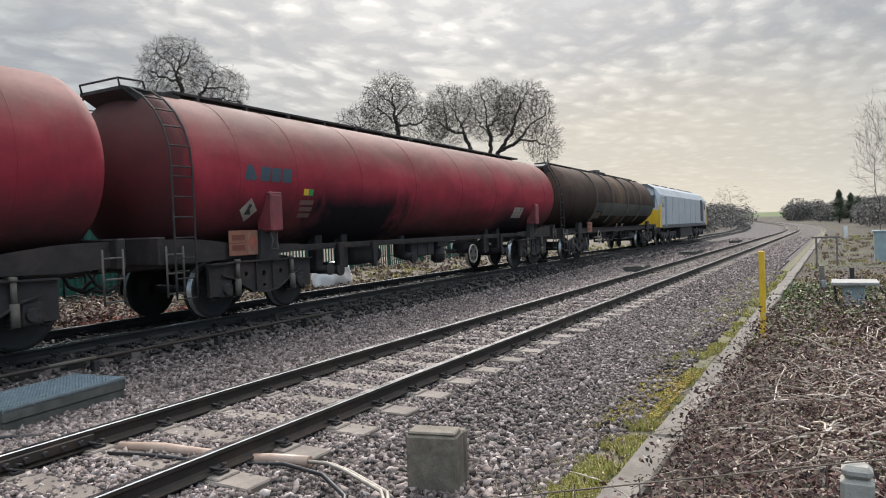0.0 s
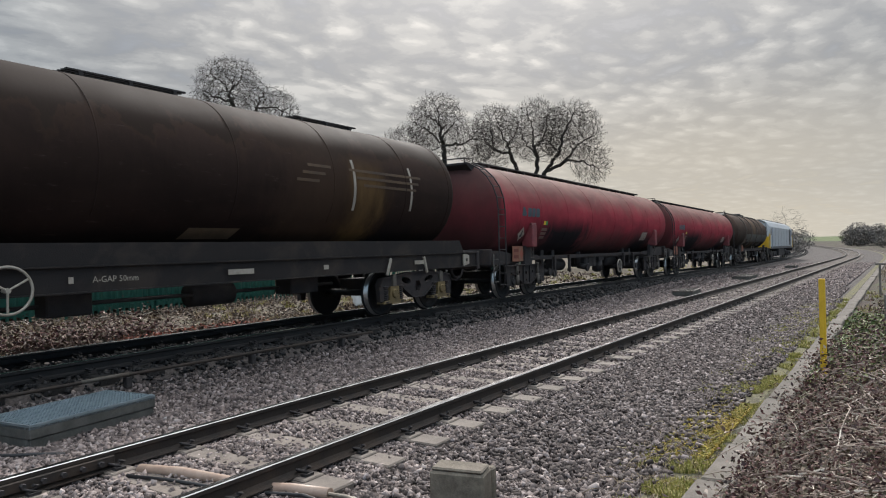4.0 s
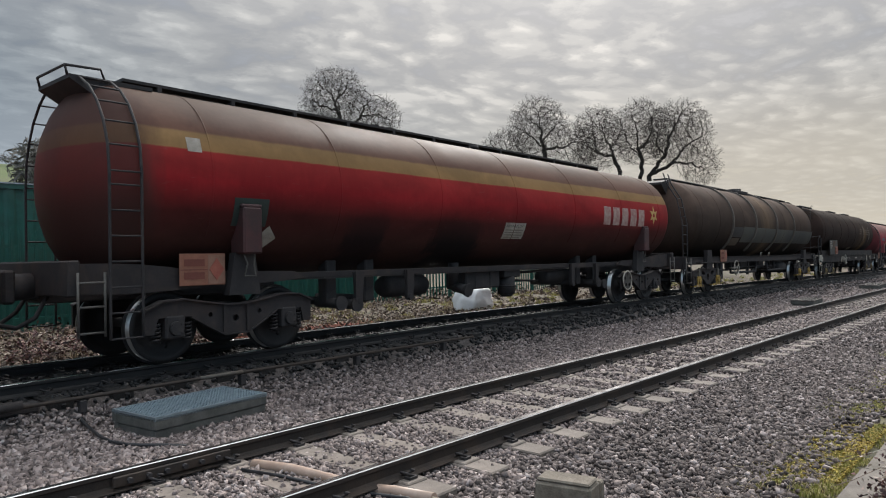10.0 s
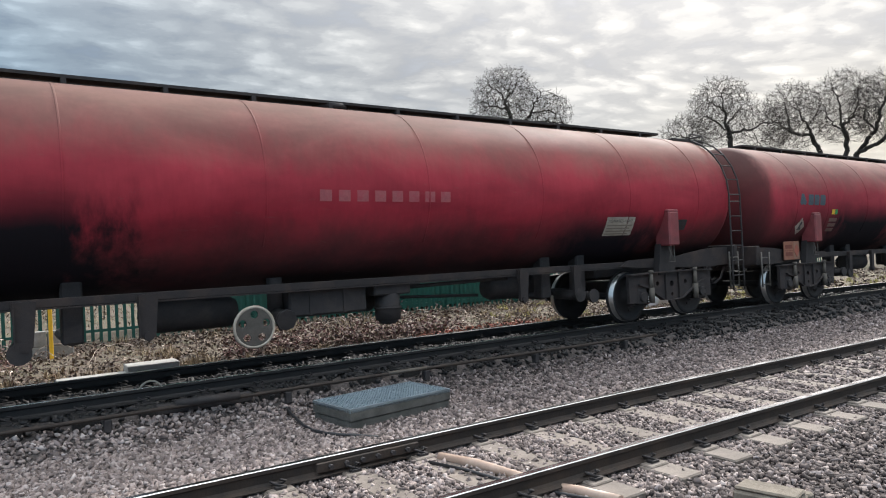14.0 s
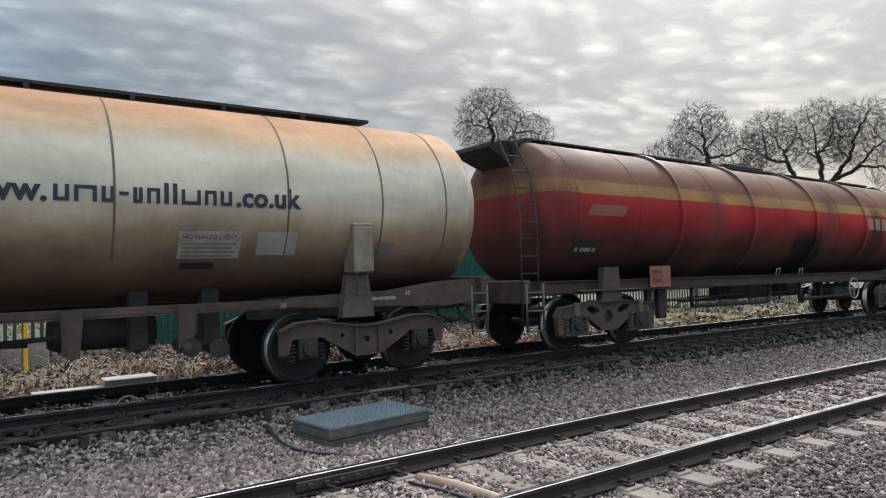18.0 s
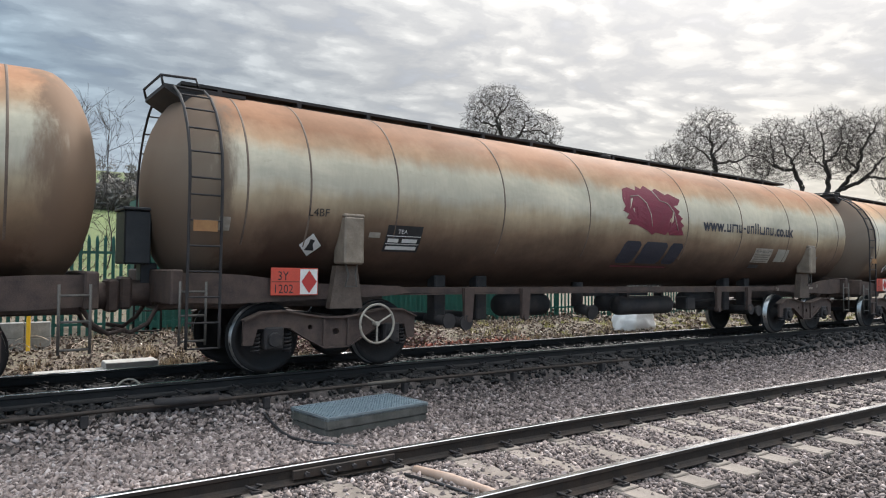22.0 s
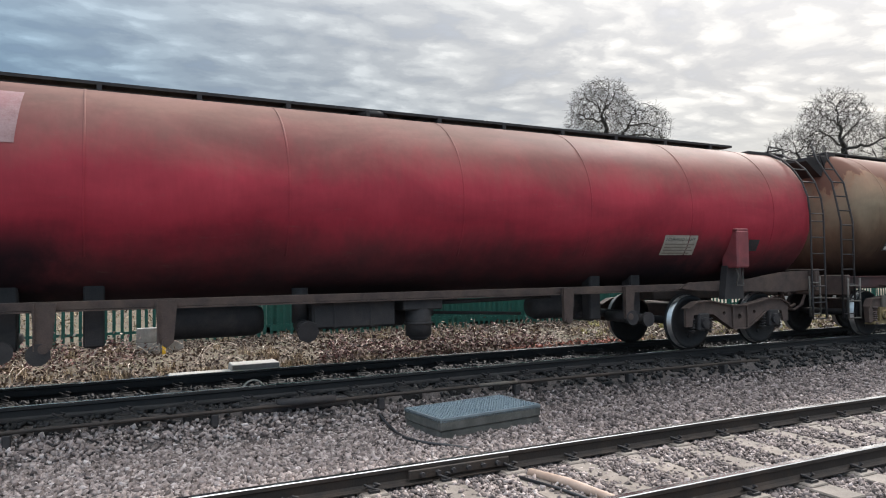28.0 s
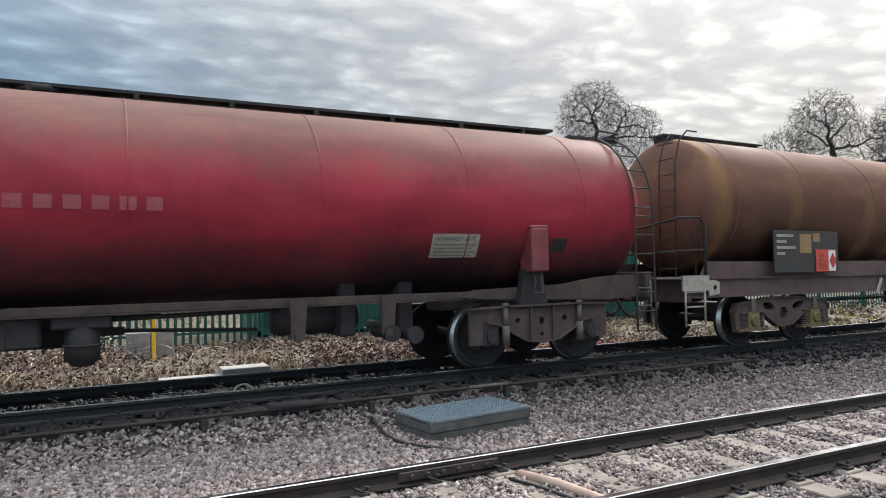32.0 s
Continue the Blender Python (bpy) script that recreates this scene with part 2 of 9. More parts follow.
def tank_paint(name, bands, spill=None, rough=0.62, flecks=None, streak=0.10, tail=None, gloss=0.1):
    """Weathered tank paint. bands: (height, colour) from below, darkest at the bottom; spill: (x, width, top, colour)
    of dried product, streaks, browner or darker parts and one pale sheen; flecks: bare or chalky patches; tail: (x,
    colour) over the rear end.
    """
    m = bpy.data.materials.new(name)
    m.use_nodes = True
    n = Nodes(m.node_tree)
    at = n.add("ShaderNodeTexCoord").outputs["Object"]
    sep = n.add("ShaderNodeSeparateXYZ", i_0=at)
    x, z = sep.outputs[0], sep.outputs[2]
    long_ = n.add("ShaderNodeMapping", i_Scale=(1.0, 1.0, 0.22), i_Vector=at).outputs[0]
    run_ = n.noise(long_, 3.2, 6.0, 0.65)
    thinrun = n.noise(long_, 16.0, 4.0, 0.6)
    soft = n.noise(at, 0.7, 4.0, 0.55)
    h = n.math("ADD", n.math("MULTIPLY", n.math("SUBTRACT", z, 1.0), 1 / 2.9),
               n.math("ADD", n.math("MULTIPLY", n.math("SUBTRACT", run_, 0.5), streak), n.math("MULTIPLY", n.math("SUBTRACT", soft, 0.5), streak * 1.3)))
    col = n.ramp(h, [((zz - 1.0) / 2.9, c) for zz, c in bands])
    mot = n.math("ADD", 0.80, n.math("MULTIPLY", n.math("ADD", n.math("MULTIPLY", thinrun, 0.6), n.math("MULTIPLY", soft, 0.4)), 0.40))
    col = n.vmath("MULTIPLY", col, n.add("ShaderNodeCombineXYZ", i_0=mot, i_1=mot, i_2=mot).outputs[0])
    # soft worn areas, and fine scuffs
    worn = n.ramp(n.noise(n.add("ShaderNodeMapping", i_Scale=(0.5, 1.0, 1.0), i_Vector=at).outputs[0], 1.1, 5.0, 0.6, 0.4), [(0.40, (0.80, 0.80, 0.80)), (0.62, (1.12, 1.10, 1.08))])
    col = n.vmath("MULTIPLY", col, worn)
    scuff = n.noise(n.add("ShaderNodeMapping", i_Scale=(0.35, 1.0, 1.6), i_Vector=at).outputs[0], 9.0, 6.0, 0.7)
    col = n.mix(n.math("MULTIPLY", n.ramp(scuff, [(0.62, (0, 0, 0)), (0.74, (1, 1, 1))]), 0.25), col, (0.17, 0.12, 0.10))
    if flecks:
        # rust that has crept down from the top in ragged patches
        fl = n.noise(n.add("ShaderNodeMapping", i_Scale=(1.0, 1.0, 0.55), i_Vector=at).outputs[0], 1.25, 8.0, 0.66)
        edge = n.math("ADD", n.math("MULTIPLY", n.math("SUBTRACT", z, 2.98), 0.85), n.math("MULTIPLY", n.math("SUBTRACT", fl, 0.5), 2.1))
        col = n.mix(n.math("MULTIPLY", n.ramp(edge, [(0.0, (0, 0, 0)), (0.14, (1, 1, 1))]), 0.55), col, flecks[0])
        col = n.mix(n.math("MULTIPLY", n.ramp(edge, [(0.13, (0, 0, 0)), (0.20, (1, 1, 1))]), 0.9), col, flecks[1])
    for sx, sw, top, sc, *soften in spill or ():
        off = n.math("ABSOLUTE", n.math("SUBTRACT", n.math("ADD", x, n.math("MULTIPLY", n.math("SUBTRACT", run_, 0.5), sw * 1.4)), sx))
        inx = n.math("SUBTRACT", 1.0, n.math("DIVIDE", off, sw), True)
        below = n.math("MULTIPLY", n.math("SUBTRACT", top, n.math("ADD", z, n.math("MULTIPLY", soft, 0.5))), 2.0, True)
        mask = n.math("MULTIPLY", n.ramp(inx, [(0.0, (0, 0, 0)), (soften[1] if len(soften) > 1 else 0.95 if soften else 0.45, (1, 1, 1))], "EASE"), below)
        if len(soften) == 1:
            mask = n.math("MULTIPLY", mask, n.ramp(n.noise(long_, 1.9, 5.0, 0.6, 0.5), [(0.25, (0.45, 0.45, 0.45)), (0.6, (1, 1, 1))]))
        col = n.mix(n.math("MULTIPLY", mask, soften[0] if soften else 0.93), col, sc)
    if tail:
        # a second colour over the rear end, ragged at its edge
        back = n.math("MULTIPLY", n.math("SUBTRACT", n.math("ADD", tail[0], n.math("MULTIPLY", n.math("SUBTRACT", run_, 0.5), 0.5)), x), 3.0, True)
        col = n.mix(n.math("MULTIPLY", back, 0.8), col, tail[1])
    rr = n.math("ADD", n.math("MULTIPLY", soft, 0.3), rough + 0.0, True)
    finish(n, col, rr, 0.0, thinrun, 0.06, 0.02, gloss)
    MATS[name] = m
    return m


STEEL = mat("dark_rusty_steel", (0.012, 0.0095, 0.010), (0.036, 0.028, 0.027), 5, 0.8, 0.0, 0.3, 70, (0.085, 0.052, 0.038), 0.45)
GRIME = mat("brake_dust_steel", (0.011, 0.010, 0.0105), (0.036, 0.030, 0.030), 6, 0.8, 0.0, 0.3, 60, (0.070, 0.053, 0.046), 0.4)
STEEL_BROWN = mat("dusty_brown_steel", (0.034, 0.022, 0.019), (0.098, 0.064, 0.052), 5, 0.8, 0.0, 0.35, 60, (0.13, 0.085, 0.060), 0.5)
GEAR = {"steel": STEEL}
TREAD = mat("polished_wheel_rim", (0.30, 0.29, 0.28), (0.50, 0.49, 0.47), 8, 0.3, 0.9, 0.1, 80)
RAIL = mat("rail_side", (0.016, 0.012, 0.010), (0.045, 0.032, 0.025), 6, 0.75, 0.1, 0.3, 50, (0.075, 0.045, 0.028), 0.4)
# near-black: grime, with the train's shade put into the rail colour
SHADED_RAIL = mat("shaded_oily_rail", (0.005, 0.005, 0.006), (0.018, 0.016, 0.016), 6, 0.6, 0.1, 0.3, 50, (0.03, 0.022, 0.018), 0.3)
RAILTOP = mat("rail_head", (0.42, 0.42, 0.43), (0.62, 0.62, 0.62), 3, 0.22, 1.0, 0.05, 90)
CONCRETE = mat("sleeper_concrete", (0.092, 0.074, 0.061), (0.225, 0.188, 0.160), 7, 0.85, 0.0, 0.35, 70, (0.12, 0.09, 0.07), 0.55, 0.16)
KERB = mat("trough_concrete", (0.085, 0.071, 0.060), (0.20, 0.175, 0.15), 5, 0.9, 0.0, 0.4, 60, (0.075, 0.065, 0.045), 0.6, 0.14)
BALLAST = mat("ballast_bed", (0.024, 0.019, 0.018), (0.115, 0.097, 0.090), 22, 0.95, 0.0, 0.9, 45, (0.07, 0.05, 0.04), 0.4)
EARTH = mat("earth_and_litter", (0.05, 0.038, 0.028), (0.15, 0.115, 0.08), 3, 0.95, 0.0, 0.8, 22, (0.09, 0.10, 0.04), 0.5)
YELLOW = mat("yellow_paint", (0.62, 0.36, 0.015), (0.75, 0.47, 0.03), 6, 0.5, 0.0, 0.1, 60, (0.35, 0.2, 0.04), 0.25)
GALV = mat("galvanised_steel", (0.30, 0.33, 0.35), (0.48, 0.51, 0.53), 9, 0.45, 0.6, 0.15, 60, (0.16, 0.15, 0.13), 0.3)
WHITE = mat("white_paint", (0.62, 0.60, 0.56), (0.80, 0.79, 0.76), 5, 0.55, 0.0, 0.1, 60, (0.35, 0.3, 0.24), 0.35)
GREEN = mat("green_painted_steel", (0.007, 0.055, 0.043), (0.014, 0.105, 0.080), 3, 0.5, 0.0, 0.1, 60, (0.05, 0.06, 0.045), 0.3)
BARK = mat("bark", (0.016, 0.013, 0.012), (0.05, 0.042, 0.036), 9, 0.95, 0.0, 0.5, 40)
TWIG = mat("bare_twigs", (0.020, 0.016, 0.014), (0.048, 0.039, 0.033), 3, 0.95, 0.0, 0.2, 40)


# ---------------------------------------------------------------- mesh helpers
MESHES = {}


def box(bm, x0, x1, y0, y1, z0, z1, bevel=0.0):
    v = [bm.verts.new(p) for p in ((x0, y0, z0), (x1, y0, z0), (x1, y1, z0), (x0, y1, z0), (x0, y0, z1), (x1, y0, z1), (x1, y1, z1), (x0, y1, z1))]
    f = [bm.faces.new([v[i] for i in q]) for q in ((3, 2, 1, 0), (4, 5, 6, 7), (0, 1, 5, 4), (1, 2, 6, 5), (2, 3, 7, 6), (3, 0, 4, 7))]
    if bevel:
        es = list({e for q in f for e in q.edges})
        bmesh.ops.bevel(bm, geom=es, offset=bevel, segments=1, affect="EDGES", clamp_overlap=True)
    return v


def rod(bm, a, b, r0, r1=None, seg=8, caps=True):
    """A straight round bar from a to b."""
    a, b = Vector(a), Vector(b)
    r1 = r0 if r1 is None else r1
    d = (b - a).normalized()
    u = d.orthogonal().normalized()
    w = d.cross(u)
    rings = []
    for c, r in ((a, r0), (b, r1)):
        rings.append([bm.verts.new(c + (u * math.cos(2 * math.pi * i / seg) + w * math.sin(2 * math.pi * i / seg)) * r) for i in range(seg)])
    for i in range(seg):
        f = bm.faces.new((rings[0][i], rings[0][(i + 1) % seg], rings[1][(i + 1) % seg], rings[1][i]))
        f.smooth = seg > 6
    if caps:
        bm.faces.new(rings[0][::-1])
        bm.faces.new(rings[1])


def tube(bm, pts, r, seg=6, closed=False):
    """A round bar bent through pts."""
    pts = [Vector(p) for p in pts]
    n = len(pts)
    rings = []
    u = None
    for i, p in enumerate(pts):
        a = pts[i - 1] if (i or closed) else p
        b = pts[(i + 1) % n] if (i < n - 1 or closed) else p
        d = (b - a).normalized()
        u = d.orthogonal().normalized() if u is None else (u - d * u.dot(d)).normalized()
        w = d.cross(u)
        rings.append([bm.verts.new(p + (u * math.cos(2 * math.pi * k / seg) + w * math.sin(2 * math.pi * k / seg)) * r) for k in range(seg)])
    for i in range(n if closed else n - 1):
        a, b = rings[i], rings[(i + 1) % n]
        for k in range(seg):
            f = bm.faces.new((a[k], a[(k + 1) % seg], b[(k + 1) % seg], b[k]))
            f.smooth = True
    if not closed:
        bm.faces.new(rings[0][::-1])
        bm.faces.new(rings[-1])


def lathe(bm, profile, seg=32, axis="x", at=(0, 0, 0), smooth=True):
    """profile: (place on the axis, radius) from end to end; a radius of 0 closes it."""
    rings = []
    for p, r in profile:
        ring = []
        for k in range(1 if r < 1e-6 else seg):
            c, s = math.cos(2 * math.pi * k / seg) * r, math.sin(2 * math.pi * k / seg) * r
            q = {"x": (p, c, s), "y": (s, p, c), "z": (c, s, p)}[axis]
            ring.append(bm.verts.new((q[0] + at[0], q[1] + at[1], q[2] + at[2])))
        rings.append(ring)
    for a, b in zip(rings, rings[1:]):
        for k in range(seg):
            q = [a[k % len(a)], a[(k + 1) % len(a)], b[(k + 1) % len(b)], b[k % len(b)]]
            q = [v for i, v in enumerate(q) if v not in q[:i]]
            if len(q) > 2:
                f = bm.faces.new(q)
                f.smooth = smooth


def plate(bm, outline, y0, y1, holes=()):
    """A plate in the x-z plane, from y0 to y1 thick, with holes."""
    loops = [list(outline)] + [list(h) for h in holes]
    es = []
    for lp in loops:
        vs = [bm.verts.new((x, y0, z)) for x, z in lp]
        es += [bm.edges.new((vs[i], vs[(i + 1) % len(vs)])) for i in range(len(vs))]
    out = bmesh.ops.triangle_fill(bm, use_beauty=True, use_dissolve=False, edges=es)
    faces = [g for g in out["geom"] if isinstance(g, bmesh.types.BMFace)]
    ext = bmesh.ops.extrude_face_region(bm, geom=faces)
    bmesh.ops.translate(bm, vec=(0, y1 - y0, 0), verts=[g for g in ext["geom"] if isinstance(g, bmesh.types.BMVert)])
    bmesh.ops.recalc_face_normals(bm, faces=bm.faces)


def ring_pts(x, z, r, n=12):
    return [(x + r * math.cos(2 * math.pi * i / n), z + r * math.sin(2 * math.pi * i / n)) for i in range(n)]


def mesh_of(key, build, material):
    """The mesh of a part, made once and shared by all the parts of that key."""
    key = (key, tuple(mm.name for mm in (material if isinstance(material, (list, tuple)) else (material,))))
    if key not in MESHES:
        bm = bmesh.new()
        build(bm)
        bmesh.ops.recalc_face_normals(bm, faces=bm.faces)
        me = bpy.data.meshes.new("part")
        bm.to_mesh(me)
        bm.free()
        for mm in material if isinstance(material, (list, tuple)) else (material,):
            me.materials.append(mm)
        MESHES[key] = me
    return MESHES[key]


def part(name, build, material, parent=None, label="", key=None, at=(0, 0, 0), turn=0.0):
    """One mesh object under a thing or a part; build(bm) draws it, once for all parts of the same key."""
    ob = new(name, mesh_of(key if key else (name, len(MESHES)), build, material))
    ob.location = at
    if turn:
        ob.rotation_euler = (0, 0, turn)
    if parent:
        ob.parent = parent
    if label:
        ob["label"] = label
    return ob


def raw(name, verts, faces, material, parent=None, smooth=False):
    me = bpy.data.meshes.new(name)
    me.from_pydata(verts if isinstance(verts, list) else verts.tolist(), [], faces if isinstance(faces, list) else faces.tolist())
    me.materials.append(material)
    if smooth:
        me.polygons.foreach_set("use_smooth", [True] * len(me.polygons))
    ob = new(name, me)
    if parent:
        ob.parent = parent
    return ob


# ---------------------------------------------------------------- ground
def smooth01(u):
    u = min(max(u, 0.0), 1.0)
    return u * u * (3 - 2 * u)


def ground_z(x, y):
    """Height of the ground at a place, before the line's fall."""
    return strip_z(x, y - drift(x, y - drift(x, y)))


def strip_z(x, y):
    """Height of the ground across the line: verge, near bed, slope up to the far bed, waste ground, fields and the hill."""
    fz = far_z(x)
    if y < 0.9:
        z = -0.09 + 0.16 * smooth01((0.7 - y) / 1.6) * smooth01((11.5 - x) / 4) + 0.04 * math.sin(x * 0.8 + y)
    elif y < 1.3:
        z = -0.16
    elif y < 3.2:
        z = -0.15 - 0.09 * smooth01((y - 1.4) / 0.8)
    elif y < 7.75:
        z = -0.235 + (0.018 if 3.5 < y < 6.0 else 0.0) + 0.020 * smooth01((y - 4.05) / 0.15) * smooth01((5.47 - y) / 0.15)
    elif y < 8.25:
        z = -0.235 + (fz + 0.03) * smooth01((y - 7.75) / 0.5)
    elif y < 11.2:
        z = fz - 0.205
    elif y < 12.4:
        z = fz - 0.205 - 0.12 * smooth01((y - 11.2) / 1.2)
    else:
        z = fz - 0.325 + 0.12 * smooth01((y - 12.4) / 4)
    if y > 22 and x < 140:
        # fields that rise to a long crest
        z += 0.165 * (min(y, 160) - 22) * smooth01((y - 22) / 12) * smooth01((140 - x) / 70)
    return z


def bend_over(x, y):
    """Beyond the bend the ground's strips follow the line."""
    s, yy, a = along(x, y)
    return s, yy


def make_ground():
    xs = [-3000, -800, -250, -90, -45] + [-24 + 1.5 * i for i in range(73)] + [90, 97, 105, 114, 124, 136, 150, 165, 182, 200, 225, 255, 300]
    ys = [-900, -300, -120, -60, -30, -16, -9, -6, -4, -2.5, -1.5, -0.6, 0.2, 0.7, 0.92, 1.28, 1.5, 1.8, 2.2, 3.2, 4.05, 4.2, 4.76, 5.32, 5.47, 5.8, 6.8, 7.5, 7.75, 7.9, 8.05, 8.25, 8.6, 9.4, 10.1, 10.7, 11.2, 11.6, 12.0,
          12.4, 13.5, 15, 18, 21, 25, 30, 36, 42, 50, 60, 72, 86, 102, 120, 140, 165, 200, 260, 350]
    rng = random.Random(3)
    verts, faces, kinds = [], [], []
    for x in xs:
        for y in ys:
            s, yy = bend_over(x, y)
            z = strip_z(x, y) + (rng.uniform(-0.035, 0.035) if 12 < y < 40 or y < 0.7 else 0)
            verts.append((s, yy, z))
    w = len(ys)
    for i in range(len(xs) - 1):
        for j in range(w - 1):
            faces.append((i * w + j, (i + 1) * w + j, (i + 1) * w + j + 1, i * w + j + 1))
            y = (ys[j] + ys[j + 1]) / 2
            kinds.append(3 if 1.28 < y < 1.5 else 0 if 1.28 < y < 12.0 else 4 if y < 1.28 else 1 if y < 30 else 2)
    # the far distance
    n0 = len(verts)
    for x, y in ((-4500, -4500), (4500, -4500), (4500, 4500), (-4500, 4500)):
        verts.append((x, y, -1.2))
    faces.append((n0, n0 + 1, n0 + 2, n0 + 3))
    kinds.append(2)
    ob = raw("ground", verts, faces, BALLAST)
    ob.data.materials.append(EARTH)
    ob.data.materials.append(mat("field_grass", (0.055, 0.078, 0.024), (0.115, 0.145, 0.045), 0.10, 0.95, 0.0, 0.5, 3, (0.10, 0.085, 0.045), 0.6))
    ob.data.materials.append(mat("mossy_gravel", (0.055, 0.046, 0.028), (0.17, 0.155, 0.085), 5, 0.95, 0.0, 0.8, 40, (0.15, 0.14, 0.04), 0.7))
    # rough verge ground, its colour darkened as shade in the gaps between brambles
    ob.data.materials.append(mat("shaded_verge_ground", (0.018, 0.013, 0.011), (0.075, 0.052, 0.038), 1.6, 0.95, 0.0, 0.9, 14, (0.075, 0.085, 0.03), 0.7))
    ob.data.polygons.foreach_set("material_index", kinds)
    ob.data.polygons.foreach_set("use_smooth", [True] * len(kinds))
    tagged(ob, "grey ballast beds, brown waste ground and green fields", "ground", kind="structure")


make_ground()


def stones(name, patches, label, material, seed):
    """Loose angular stones over patches (x0, x1, y0, y1, count, size), as one body of stuff."""
    g = np.random.default_rng(seed)
    base = np.array([(-1, -1, -1), (1, -1, -1), (1, 1, -1), (-1, 1, -1), (-1, -1, 1), (1, -1, 1), (1, 1, 1), (-1, 1, 1)], float)
    quads = np.array([(3, 2, 1, 0), (4, 5, 6, 7), (0, 1, 5, 4), (1, 2, 6, 5), (2, 3, 7, 6), (3, 0, 4, 7)])
    V, F, off = [], [], 0
    for x0, x1, y0, y1, count, size in patches:
        n = int(count)
        x, y = g.uniform(x0, x1, n), g.uniform(y0, y1, n)
        # the sleepers of the near track lie nearly clean
        off_sleeper = np.abs((x - 0.55 + 0.3375) % 0.675 - 0.3375)
        clean = (off_sleeper < 0.14) & (np.abs(y - NEAR_MID) < 1.27) & (g.uniform(0, 1, n) > np.where(off_sleeper < 0.105, np.where(np.abs(y - NEAR_MID) < 0.6, 0.30, 0.14), 0.6))
        x, y = x[~clean], y[~clean]
        n = len(x)
        z = np.array([ground_z(a, b) for a, b in zip(x, y)])
        s = size * g.uniform(0.55, 1.25, (n, 1, 1)) * g.uniform(0.55, 1.35, (n, 1, 3)) * 0.5
        v = base[None] * s * (1.25, 0.95, 0.62) * g.uniform(0.5, 1.15, (n, 8, 3))
        q = g.normal(size=(n, 4)) * (1.0, 0.42, 0.42, 1.0)
        q /= np.linalg.norm(q, axis=1)[:, None]
        a, b, c, d = q.T
        R = np.stack([1 - 2 * (c * c + d * d), 2 * (b * c - a * d), 2 * (b * d + a * c), 2 * (b * c + a * d), 1 - 2 * (b * b + d * d), 2 * (c * d - a * b),
                      2 * (b * d - a * c), 2 * (c * d + a * b), 1 - 2 * (b * b + c * c)], -1).reshape(n, 3, 3)
        v = np.einsum("nij,nkj->nki", R, v)
        v += np.stack([x, y, z + size * 0.05 + g.uniform(0, size * 0.6, n)], -1)[:, None]
        V.append(v.reshape(-1, 3))
        F.append((quads[None] + off + 8 * np.arange(n)[:, None, None]).reshape(-1, 4))
        off += 8 * n
    V, F = np.concatenate(V), np.concatenate(F)
    me = bpy.data.meshes.new(name)
    me.vertices.add(len(V))
    me.vertices.foreach_set("co", V.ravel())
    me.loops.add(F.size)
    me.loops.foreach_set("vertex_index", F.ravel().astype(np.int32))
    me.polygons.add(len(F))
    me.polygons.foreach_set("loop_start", np.arange(0, F.size, 4, dtype=np.int32))
    me.update(calc_edges=True)
    me.materials.append(material)
    return tagged(new(name, me), label, "gravel", kind="stuff")


STONE = island_mat("ballast_stone", [(0.0, (0.0408, 0.0309, 0.0286)), (0.3, (0.102, 0.0782, 0.0719)), (0.65, (0.173, 0.136, 0.126)), (0.92, (0.24, 0.193, 0.181)), (1.0, (0.337, 0.28, 0.266))])
# oily grime and the shade beneath the train, both in the stones' colour
SHADED_STONE = island_mat("shaded_oily_ballast_stone", [(0.0, (0.005, 0.0045, 0.005)), (0.5, (0.010, 0.009, 0.0095)), (0.9, (0.024, 0.021, 0.021)), (1.0, (0.07, 0.06, 0.054))], 0.7)


